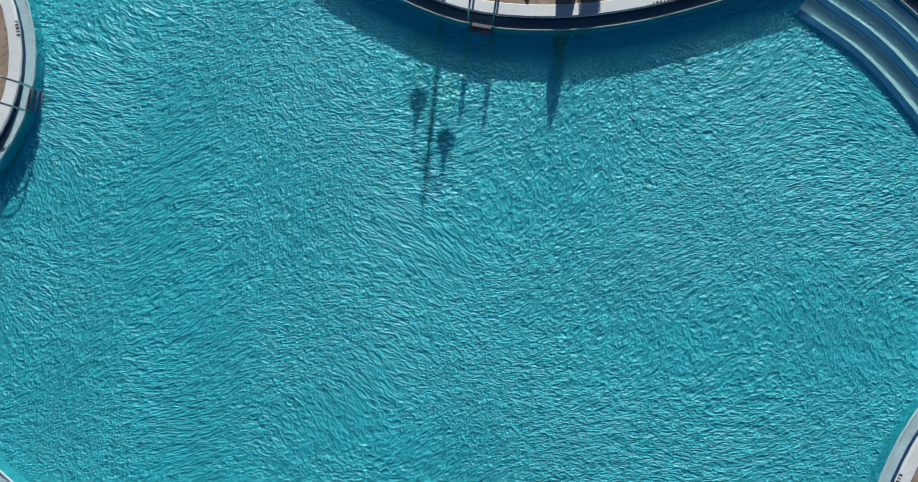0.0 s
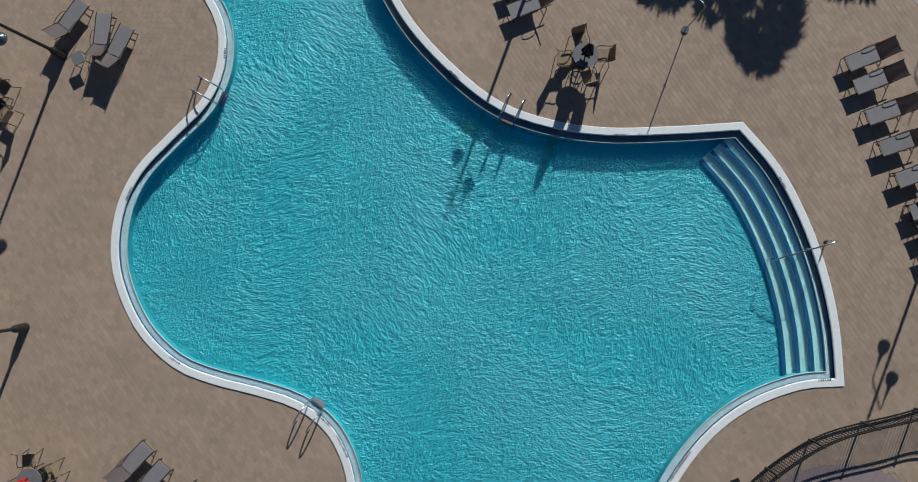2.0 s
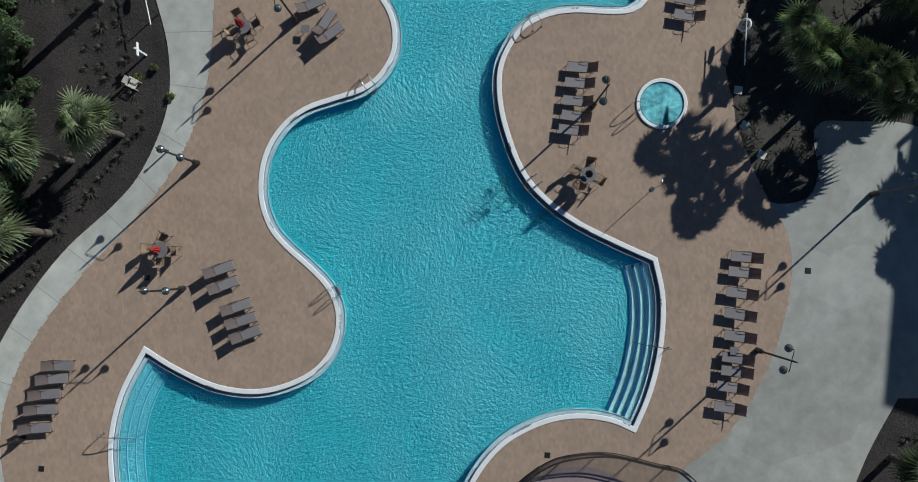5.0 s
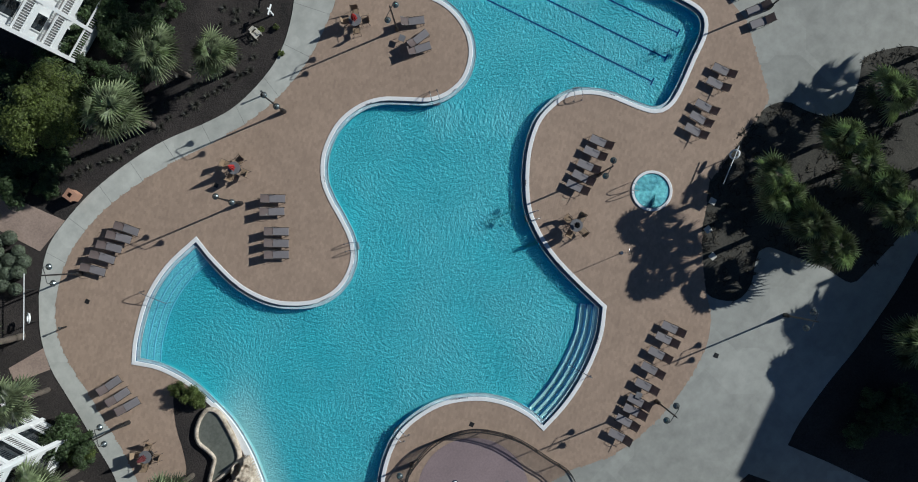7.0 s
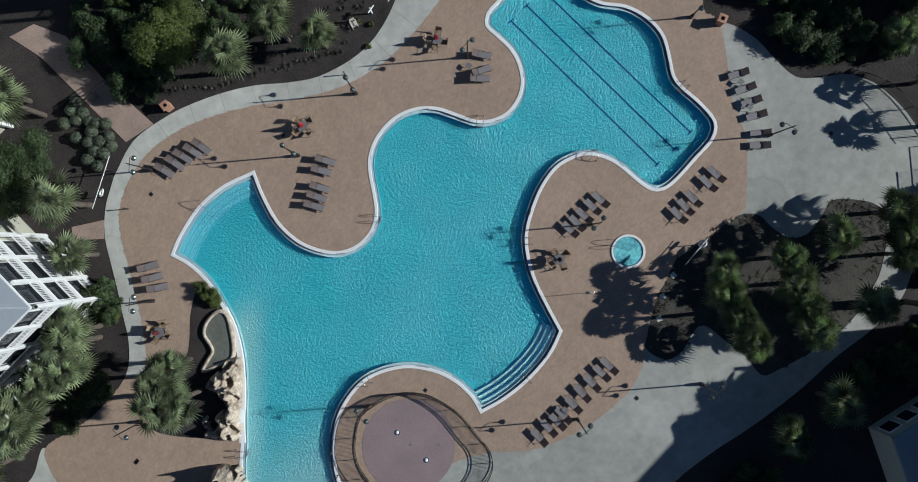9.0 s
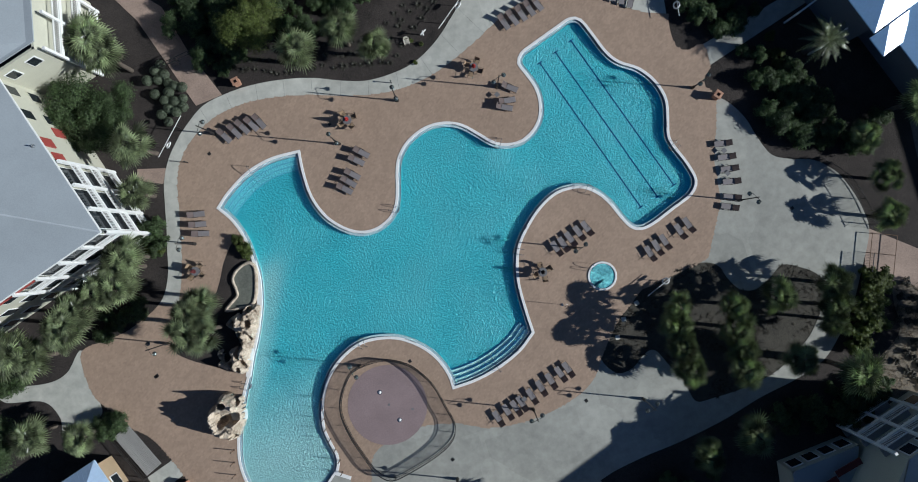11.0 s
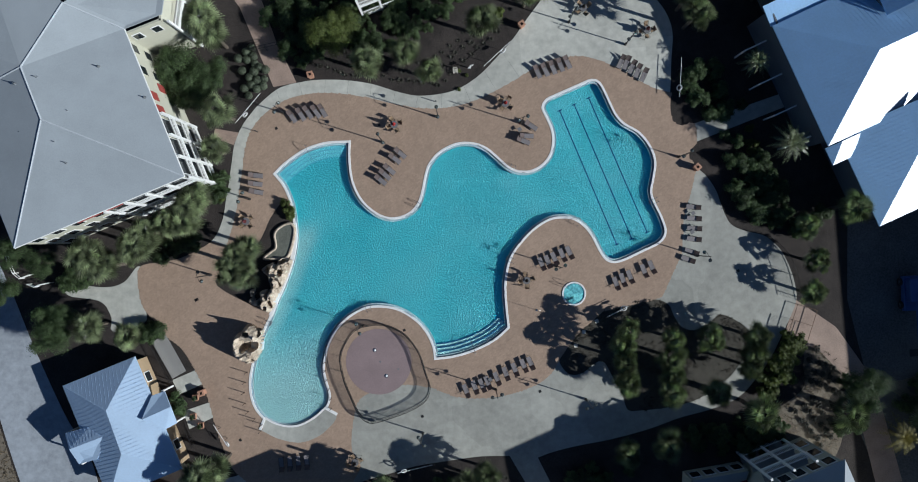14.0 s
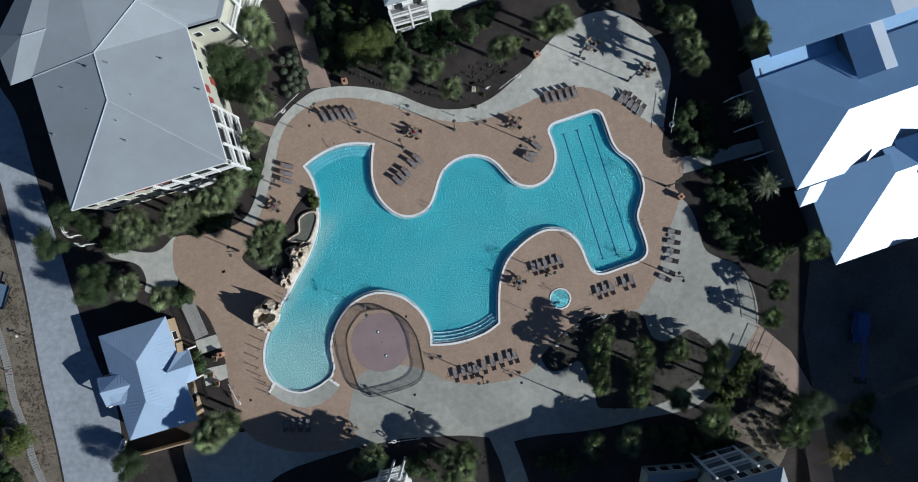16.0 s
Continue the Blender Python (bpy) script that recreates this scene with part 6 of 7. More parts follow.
        part("wall", box(bmesh.new(), (d.length + 0.2, 0.2, 9.2), ((p.x + q.x) / 2, (p.y + q.y) / 2, 4.55), math.degrees(math.atan2(d.y, d.x))), M_CREAM, ob)
    windows_along(ob, cv, c2, (7.7,), 2, -1, 0.8, 1.2, M_WHITE)
    balcony_run(ob, c2, c2 + (c3 - c2).normalized() * 6.0, 0.8, (0.4, 3.3, 6.3), -1)
    balcony_run(ob, bv - n2 * 0.3, bv - n2 * 4.5, 0.5, (0.4, 3.3, 6.3), 1)
    windows_along(ob, av, av + n1 * 6.5, (1.5, 4.5, 7.5), 3, -1, 1.7, 2.1)
    windows_along(ob, av + n2 * 8.5, av, (1.5, 4.5, 7.5), 4, -1, 1.6, 2.1)
    for k, t in enumerate((0.42, 0.55)):
        p = bv + (av - bv) * t
        part("awning", box(bmesh.new(), (2.6, 0.3, 0.5), (p.x + 0.05, p.y - 0.22, 8.6), math.degrees(math.atan2(n2.y, n2.x)), 0, 0), M_REDPAINT, ob)
    for far_, z in ((7.4, 7.3), (8.9, 7.5), (10.4, 4.6)):
        p = av + n1 * far_ + Vector((n1.y, -n1.x)) * 0.16
        part("shutter", box(bmesh.new(), (0.9, 0.1, 1.5), (p.x, p.y, z), math.degrees(math.atan2(n1.y, n1.x))), M_REDPAINT, ob)


west_house()
for at, z in (((-45.24, 20.71), 10.6), ((-42.77, 22.89), 11), ((-41.12, 23.24), 11), ((-37.48, 22.93), 11), ((-39.63, 19.11), 11.6), ((-41.80, 18.63), 11.7), ((-45.04, 16.43), 10.5), ((-42.15, 14.06), 10.8), ((-37.02, 15.64), 11.1), ((-33.96, 19.89), 10.6),
              ((-29.91, 16.58), 10.0), ((-38.56, 12.68), 11.2), ((-37.84, 10.57), 10.9), ((-46.55, 11.32), 10.0)):
    vent_pipe(at, z - 0.45)


def pool_house():
    ob = thing("pool_house", "low tan pool house with blue-grey standing-seam metal roof", "pool house")
    e, r = 2.9, 4.9
    NW, NE, SE, SW = (-44.74, -12.67), (-36.46, -10.11), (-32.28, -22.89), (-40.69, -25.54)
    R1, R2 = (-39.08, -15.43), (-37.83, -20.16)
    for pts in ([lift(NW, e), lift(NE, e), lift(R1, r)], [lift(NE, e), lift(SE, e), lift(R2, r), lift(R1, r)], [lift(SE, e), lift(SW, e), lift(R2, r)], [lift(SW, e), lift(NW, e), lift(R1, r), lift(R2, r)]):
        roof_plane(ob, pts, M_ROOF_POOL, 0.42)
    # porch gables to the west and the east
    G = (-39.45, -18.15)
    w1, w2, w3 = (-44.91, -17.90), (-43.65, -21.44), (-44.00, -19.47)
    i1, i2 = (-41.75, -17.25), (-41.31, -20.90)
    roof_plane(ob, [lift(w1, e), lift(i1, 3.5), lift(G, 4.2), lift(w3, 3.9)], M_ROOF_POOL, 0.42)
    roof_plane(ob, [lift(w2, e), lift(i2, 3.4), lift(G, 4.2), lift(w3, 3.9)], M_ROOF_POOL, 0.42)
    E1, E2, E3, G2 = (-33.52, -14.20), (-32.47, -17.82), (-32.60, -15.78), (-35.71, -16.85)
    j1, j2 = (-34.84, -14.53), (-33.65, -18.35)
    roof_plane(ob, [lift(E1, e), lift(j1, 3.2), lift(G2, 4.2), lift(E3, 3.8)], M_ROOF_POOL, 0.42)
    roof_plane(ob, [lift(E2, e), lift(j2, 3.2), lift(G2, 4.2), lift(E3, 3.8)], M_ROOF_POOL, 0.42)
    cx, cy = (NW[0] + SE[0]) / 2, (NW[1] + SE[1]) / 2
    inn = [(cx + (p[0] - cx) * 0.92, cy + (p[1] - cy) * 0.92) for p in (NW, NE, SE, SW)]
    wall_ring(ob, inn, -0.05, 2.75, M_TANWALL)
    windows_along(ob, inn[1], inn[2], (1.5,), 3, 1, 1.0, 1.1)
    for p in (E1, E2):
        part("post", box(bmesh.new(), (0.18, 0.18, 2.8), (p[0] - 0.3, p[1], 1.4)), M_WHITE, ob)
    for p in (w1, w2):
        part("post", box(bmesh.new(), (0.18, 0.18, 2.8), (p[0] + 0.3, p[1], 1.4)), M_WHITE, ob)
    return ob


pool_house()


def east_house():
    """A hipped main block, a long gabled block behind it, a hipped wing in front, and small cross gables."""
    ob = thing("lodge_house", "large lodge with pale standing-seam metal roofs over several wings", "lodge")

    def at(u, v, z):
        return (39.62 + 0.94018 * u - 0.34068 * v, 6.06 + 0.34068 * u + 0.94018 * v, z)

    def slope(mat, *pts):
        roof_plane(ob, [at(*q) for q in pts], mat, 0.42)

    def walls(u0, v0, u1, v1, top):
        wall_ring(ob, [at(u0, v0, 0)[:2], at(u1, v0, 0)[:2], at(u1, v1, 0)[:2], at(u0, v1, 0)[:2]], -0.05, top, M_SIDING)

    # shade and sunlight are put into the slopes' colour here
    blue, pale = M_ROOF_METAL_SHADED, M_ROOF_METAL_PALE
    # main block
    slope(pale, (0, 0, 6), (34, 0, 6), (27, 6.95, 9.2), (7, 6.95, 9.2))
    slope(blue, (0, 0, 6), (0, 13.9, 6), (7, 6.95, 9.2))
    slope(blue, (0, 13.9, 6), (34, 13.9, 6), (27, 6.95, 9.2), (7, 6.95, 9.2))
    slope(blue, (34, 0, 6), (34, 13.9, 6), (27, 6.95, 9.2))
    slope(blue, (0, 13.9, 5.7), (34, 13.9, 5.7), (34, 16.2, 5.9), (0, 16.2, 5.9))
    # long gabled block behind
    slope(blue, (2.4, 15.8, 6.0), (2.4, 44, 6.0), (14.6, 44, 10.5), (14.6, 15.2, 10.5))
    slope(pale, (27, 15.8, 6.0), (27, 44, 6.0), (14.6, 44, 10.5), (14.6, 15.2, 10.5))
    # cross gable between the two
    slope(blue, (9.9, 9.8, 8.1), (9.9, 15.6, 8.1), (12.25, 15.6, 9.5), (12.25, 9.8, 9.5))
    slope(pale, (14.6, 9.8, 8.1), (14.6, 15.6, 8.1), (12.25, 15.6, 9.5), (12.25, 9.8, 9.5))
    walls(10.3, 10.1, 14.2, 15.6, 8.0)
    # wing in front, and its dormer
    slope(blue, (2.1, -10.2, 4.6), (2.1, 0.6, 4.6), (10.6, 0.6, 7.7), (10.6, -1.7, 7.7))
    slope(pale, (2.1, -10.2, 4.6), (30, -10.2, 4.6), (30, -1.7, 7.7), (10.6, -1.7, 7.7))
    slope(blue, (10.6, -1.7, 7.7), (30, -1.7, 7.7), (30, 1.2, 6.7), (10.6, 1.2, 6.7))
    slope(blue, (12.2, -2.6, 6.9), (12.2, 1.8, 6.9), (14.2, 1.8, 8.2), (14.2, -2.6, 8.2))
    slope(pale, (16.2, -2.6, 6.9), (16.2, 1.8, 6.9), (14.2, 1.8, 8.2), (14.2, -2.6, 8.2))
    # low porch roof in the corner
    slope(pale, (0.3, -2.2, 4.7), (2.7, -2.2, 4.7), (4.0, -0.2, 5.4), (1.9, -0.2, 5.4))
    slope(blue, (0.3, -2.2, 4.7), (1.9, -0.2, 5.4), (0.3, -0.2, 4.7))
    walls(0.7, 0.5, 33, 15.5, 5.8)
    walls(2.7, -9.5, 30, 0.4, 4.5)
    walls(3.0, 16.4, 26.4, 44, 5.9)
    windows_along(ob, at(0.7, 13, 0)[:2], at(0.7, 0.8, 0)[:2], (1.6, 4.2), 6, 1, trim=M_SIDING)
    windows_along(ob, at(2.7, -1.2, 0)[:2], at(2.7, -9, 0)[:2], (1.6, 3.5), 3, 1, trim=M_SIDING)
    windows_along(ob, at(3.0, 28, 0)[:2], at(3.0, 17, 0)[:2], (1.6, 4.2), 4, 1, trim=M_SIDING)
    for u, v in ((-0.9, 13.0), (-0.9, 9.0), (-0.9, 5.2), (-0.9, 1.5)):
        part("porch_beam", box(bmesh.new(), (2.6, 0.16, 0.2), at(u, v, 2.9), 20), M_WHITE, ob)
        part("porch_post", box(bmesh.new(), (0.18, 0.18, 3.0), at(u - 1.2, v, 1.45), 20), M_WHITE, ob)
    return ob


east_house()


def north_house():
    ob = thing("north_house", "white apartment house with blue-grey roof and white balcony", "apartment house")
    e = 8.6
    A, B, C, D_ = (-8.96, 26.5), (-3.73, 27.95), (3.63, 30.1), (1.86, 38.9)
    W = (-11.21, 36.15)
    R = (-4.64, 31.95)
    for pts in ([lift(A, e), lift(B, e), lift(C, e), lift(R, 10.8)], [lift(C, e), lift(D_, e), lift(R, 10.8)], [lift(A, e), lift(W, e), lift(R, 10.8)], [lift(W, e), lift(D_, e), lift(R, 10.8)]):
        roof_plane(ob, pts, M_SHINGLE)
    inn = [(p[0] + (R[0] - p[0]) * 0.06, p[1] + (R[1] - p[1]) * 0.06) for p in (A, C, D_, W)]
    wall_ring(ob, inn, -0.05, 8.45, M_WHITE)
    a, b = Vector(inn[0]), Vector(inn[1])
    d = (b - a).normalized()
    windows_along(ob, a, a + d * 4.6, (1.7, 4.6, 7.2), 2, -1)
    balcony_run(ob, a, a + d * 4.6, 1.0, (0.4, 3.3, 6.2), -1)


north_house()


def south_east_house():
    ob = thing("south_house", "white trimmed apartment house with grey roof in deep shade", "apartment house")
    e = 9.0
    A, B, C, D_ = (30.42, -27.78), (37.03, -25.68), (41.30, -38.44), (20.38, -39.43)
    R1, R2 = (24.68, -33.65), (34.86, -29.97)
    for pts in ([lift(A, e), lift(B, e), lift(R2, 12), lift(R1, 12)], [lift(B, e), lift(C, e), lift(R2, 12)], [lift(C, e), lift(D_, e), lift(R1, 12), lift(R2, 12)], [lift(D_, e), lift(A, e), lift(R1, 12)]):
        roof_plane(ob, pts, M_SHINGLE)
    cx, cy = (A[0] + C[0]) / 2, (A[1] + C[1]) / 2
    inn = [(q[0] + (cx - q[0]) * 0.06, q[1] + (cy - q[1]) * 0.06) for q in (A, B, C, D_)]
    wall_ring(ob, inn, -0.05, 8.85, M_CREAM)
    a, b = Vector(inn[0]), Vector(inn[1])
    windows_along(ob, inn[0], inn[1], (1.7, 4.6, 7.4), 4, 1, trim=M_WHITE)
    along = (b - a).normalized()
    balcony_run(ob, a - along * 0.8, b - along * 2.4, 1.3, (0.4, 3.3, 6.2), 1)
    # a low wing with a flat roof terrace along the walk
    wing = [(29.6, -28.3), (23.4, -28.9), (22.2, -37.0), (26.0, -37.0)]
    wall_ring(ob, wing, -0.05, 2.9, M_CREAM)
    roof_plane(ob, [lift(q, 3.0) for q in wing], M_SHINGLE)
    windows_along(ob, wing[1], wing[0], (1.6,), 4, 1, trim=M_WHITE)
    for x, y in ((28.0, -29.6), (25.6, -30.6), (28.0, -31.6)):
        part("awning", box(bmesh.new(), (2.5, 0.6, 0.12), (x, y, 3.5), 14, bevel=0.02), M_MAROON, ob, "dark maroon cloth awning")
        for k in (-1.1, 1.1):
            part("awning_post", rod(bmesh.new(), (x + k, y + k * 0.25, 3.0), (x + k, y + k * 0.25, 3.46), 0.03), M_WHITE, ob)


south_east_house()


def south_house():
    ob = thing("gable_house", "white gabled house end with balcony behind palms", "house")
    A, B, C, D_ = (-20.6, -33.65), (-6.3, -29.2), (-3.9, -36.8), (-18.2, -41.3)
    R1, R2 = (-8.9, -34.2), (-15.8, -36.4)
    for pts in ([lift(A, 9.4), lift(B, 9.4), lift(R1, 11.0), lift(R2, 11.0)], [lift(B, 9.4), lift(C, 9.4), lift(R1, 11.0)], [lift(C, 9.4), lift(D_, 9.4), lift(R2, 11.0), lift(R1, 11.0)], [lift(D_, 9.4), lift(A, 9.4), lift(R2, 11.0)]):
        roof_plane(ob, pts, M_ROOF_METAL_PALE, 0.42)
    wall_ring(ob, [(q[0] + (R1[0] - q[0]) * 0.08, q[1] + (R1[1] - q[1]) * 0.08) for q in (A, B, C, D_)], -0.05, 9.3, M_WHITE)
    p, q = (-9.3, -29.75), (-6.55, -28.9)
    balcony_run(ob, p, q, 0.9, (3.2, 5.4), 1, 1.5)


south_house()

# ---- road and yard west of the pool house ----
ROAD = chain([(-59.25, 18.64), (-56.95, 14.91), (-54.63, 7.43), (-51.54, -1.54), (-49.21, -9.01), (-46.51, -16.49), (-43.82, -22.46), (-42.61, -31.76), (-41.36, -44.98)]) + chain([(-48.91, -45.09), (-50.53, -31.87), (-53.66, -18.08), (-56.03, -6.09), (-59.15, 6.64), (-63.81, 22.35)])
tagged(sheet("road", [ROAD], -0.02, M_ROAD, 0.06), "pale grey gravel service road", "road", kind="structure")
VERGE = chain([(-63.67, 5.09), (-59.89, 4.00), (-56.40, -6.09), (-53.97, -18.08), (-50.83, -31.88), (-49.28, -45.10)]) + chain([(-54.20, -45.17), (-57.33, -31.97), (-60.49, -15.16), (-63.62, -1.67)])
tagged(sheet("verge", [VERGE], -0.03, M_SAND, 0.04), "dry sandy verge beside the road", "verge", kind="structure")


def rubble(loop, count, seed):
    """Dry grass, sticks and stones strewn over the verge, too many to count."""
    rnd, bm = random.Random(seed), bmesh.new()
    xs, ys = [p[0] for p in loop], [p[1] for p in loop]
    done = 0
    while done < count:
        x, y = rnd.uniform(min(xs), max(xs)), rnd.uniform(min(ys), max(ys))
        hit = False
        for i in range(len(loop)):
            (x0, y0), (x1, y1) = loop[i - 1], loop[i]
            if (y0 > y) != (y1 > y) and x < (x1 - x0) * (y - y0) / (y1 - y0) + x0:
                hit = not hit
        if not hit or noise.noise(Vector((x * 0.3, y * 0.3, seed))) < rnd.uniform(-0.5, 0.2):
            continue
        done += 1
        for _ in range(3):
            a = rnd.uniform(0, math.tau)
            blade(bm, Vector((x, y, 0)), Vector((math.cos(a), math.sin(a), rnd.uniform(0.1, 0.9))).normalized(), Vector((-math.sin(a), math.cos(a), 0)), rnd.uniform(0.2, 0.55), 0.09, 0.5, 2)
    return bm


M_STRAW = material("dry_straw", (0.13, 0.10, 0.065), 0.9, vary=0.5, scales=(0.3, 6), bump=0, per_leaf=0.6)
tagged(part("verge_litter", rubble([(p.x, p.y) for p in VERGE], 1500, 6), M_STRAW), "dry brown grass and sticks on the verge", "dry grass", kind="stuff")
tagged(part("bed_litter", rubble([(p.x, p.y) for p in SANDY], 260, 8), M_STRAW), "dry grass on the sandy bed", "dry grass", kind="stuff")
tagged(part("bark_litter", rubble([(p.x, p.y) for p in ISLAND], 900, 9), material("brown_litter", (0.036, 0.030, 0.021), 0.9, vary=0.5, bump=0, per_leaf=0.6)), "fallen brown palm litter on the island bed", "leaf litter", kind="stuff")


def plank_walk(points, wide, label):
    """Weathered boards laid side by side across a bent line."""
    ob = thing("boardwalk", label, "boardwalk", kind="structure")
    line, me, gone = spline(points, step=0.05), None, 0.0
    for p, q in zip(line, line[1:]):
        gone += (q - p).length
        if gone < 0.30:
            continue
        gone = 0.0
        if me is None:
            one = part("plank", box(bmesh.new(), (0.28, wide, 0.06), bevel=0.008), M_PLANK, ob)
            me = one.data
        else:
            one = new("plank", me)
            one.parent = ob
        d = q - p
        one.matrix_local = pose(p.x, p.y, 0.05 + random.uniform(0, 0.012), 0, 0, math.degrees(math.atan2(d.y, d.x)) + random.uniform(-1.5, 1.5))


plank_walk([(-59.9, -10.5), (-59.08, -13.42), (-58.0, -17.02), (-57.13, -21.31), (-55.58, -25.43), (-54.64, -28.82), (-53.25, -32.12), (-51.8, -36.0)], 0.95, "weathered grey boardwalk along the dry verge")


def utility_post(at, h, turn):
    ob = thing("utility_post", "short weathered wooden post with a pale cap", "post", "posts on the verge", at=pose(*at, -0.03, 0, 0, turn))
    part("shaft", rod(bmesh.new(), (0, 0, 0), (0, 0, h), 0.07, 0.055, 8), M_WOOD, ob)
    part("cross_arm", box(bmesh.new(), (0.9, 0.08, 0.1), (0, 0, h - 0.2), bevel=0.008), M_WOOD, ob)
    part("cap", box(bmesh.new(), (0.26, 0.26, 0.06), (0, 0, h + 0.03), bevel=0.01), M_WHITE, ob)


utility_post((-56.2, -13.08), 1.0, 20)
utility_post((-57.9, -17.7), 2.2, -15)


def far_house():
    """A long house beyond the east lawn, out of view, added for the shadow it casts there."""
    ob = thing("far_house", "long plain house out of view that shades the lawn", "house")
    x0, x1, y0, y1, e, r = 62.5, 76.0, -78.0, -4.0, 10.6, 13.5
    wall_ring(ob, [(x0, y0), (x1, y0), (x1, y1), (x0, y1)], -0.05, e, M_CREAM)
    xm = (x0 + x1) / 2
    roof_plane(ob, [(x0 - 0.5, y0, e), (x0 - 0.5, y1, e), (xm, y1 - 6, r), (xm, y0 + 6, r)], M_SHINGLE)
    roof_plane(ob, [(x1 + 0.5, y0, e), (x1 + 0.5, y1, e), (xm, y1 - 6, r), (xm, y0 + 6, r)], M_SHINGLE)
    roof_plane(ob, [(x0 - 0.5, y1, e), (x1 + 0.5, y1, e), (xm, y1 - 6, r)], M_SHINGLE)
    roof_plane(ob, [(x0 - 0.5, y0, e), (x1 + 0.5, y0, e), (xm, y0 + 6, r)], M_SHINGLE)


far_house()

# ---- gates, signs, rescue gear, small things ----
M_BLUE = material("blue_machine_paint", (0.035, 0.08, 0.24), 0.5, vary=0.15, scales=(1, 12))
M_YELLOWSIGN = material("pale_sign", (0.60, 0.56, 0.48), 0.7, vary=0.1, scales=(2, 20))


def yard_chair(at, turn):
    """A white slatted garden chair, seen from above."""
    ob = thing("garden_chair", "white slatted wooden garden chair in mulch", "chair", at=pose(*at, -0.05, 0, 0, turn))
    for k in range(5):
        part("slat", box(bmesh.new(), (0.11, 0.55, 0.025), (-0.25 + 0.125 * k, 0, 0.36), bevel=0.004), M_YELLOWSIGN, ob)
    for k in range(5):
        part("back_slat", box(bmesh.new(), (0.025, 0.10, 0.75), (-0.42, -0.22 + 0.11 * k, 0.72), tilt=0), M_YELLOWSIGN, ob)
    for y in (-0.31, 0.31):
        part("arm", box(bmesh.new(), (0.78, 0.11, 0.03), (0.0, y, 0.58), bevel=0.005), M_YELLOWSIGN, ob)
        for x in (-0.3, 0.32):
            part("leg", box(bmesh.new(), (0.09, 0.05, 0.58), (x, y, 0.29)), M_YELLOWSIGN, ob)


def post_sign(at, turn):
    ob = thing("post_sign", "white cross-shaped wooden post sign in mulch", "sign", at=pose(*at, -0.05, 0, 0, turn))
    part("post", box(bmesh.new(), (0.09, 0.09, 1.3), (0, 0, 0.65)), M_WHITE, ob)
    part("board", box(bmesh.new(), (0.72, 0.05, 0.2), (0, 0.07, 1.12), bevel=0.006), M_WHITE, ob)


yard_chair((1.45, 18.78), -91)
bpy.data.objects["garden_chair"].scale = (0.75, 0.75, 0.75)
post_sign((3.16, 18.98), -152)


def rescue_stand(a, b, ring_at, label):
    """A long white rescue pole on two brackets, with a life ring."""
    ob = thing("rescue_pole", label, "rescue pole")
    a, b = Vector(a), Vector(b)
    for p in (a.lerp(b, 0.25), a.lerp(b, 0.75)):
        part("bracket", rod(bmesh.new(), (p.x, p.y, -0.05), (p.x, p.y, 1.2), 0.035), M_DARK, ob)
    part("pole", rod(bmesh.new(), (a.x, a.y, 1.22), (b.x, b.y, 1.22), 0.03), M_WHITE, ob)
    bm = bmesh.new()
    way = (b - a).normalized()
    c = Vector((*ring_at, 1.0))
    u, w = Vector((way.x, way.y, 0)), Vector((-way.y * 0.7, way.x * 0.7, 0.7))
    tube(bm, [c + (u * math.cos(k * math.tau / 20) + w * math.sin(k * math.tau / 20)) * 0.3 for k in range(21)], 0.065)
    part("life_ring", bm, M_WHITE, ob, "white life ring", smooth=True)


rescue_stand((-20.61, 17.98), (-23.70, 14.87), (-22.58, 15.75), "white rescue pole and life ring on a stand")
rescue_stand((18.50, -9.41), (16.00, -10.43), (18.01, -9.62), "white rescue pole and life ring beside the island bed")
rescue_stand((7.85, 21.28), (4.65, 18.76), (6.98, 20.39), "white rescue pole and life ring beside the curved walk")


rescue_stand((26.79, 17.8), (26.18, 13.41), (26.32, 14.5), "white rescue pole and life ring beside the shrubs")
rescue_stand((-29.14, -18.73), (-27.73, -21.31), (-27.85, -21.1), "white rescue pole and life ring near the pool house")
rescue_stand((-8.9, -25.9), (-4.9, -25.3), (-8.2, -25.8), "white rescue pole and life ring beside the shaded bed")


def low_sign(at):
    ob = thing("bed_marker", "small pale square marker standing in the bed", "marker", "markers in the island bed", at=pose(*at, -0.05, 0, 0, random.uniform(-20, 20)))
    part("stake", rod(bmesh.new(), (0, 0, 0), (0, 0, 0.5), 0.03), M_WHITE, ob)
    part("plate", box(bmesh.new(), (0.42, 0.42, 0.05), (0, 0, 0.5), bevel=0.008), M_YELLOWSIGN, ob)


for at in ((14.96, -10.88), (13.40, -11.98), (12.36, -13.44)):
    low_sign(at)


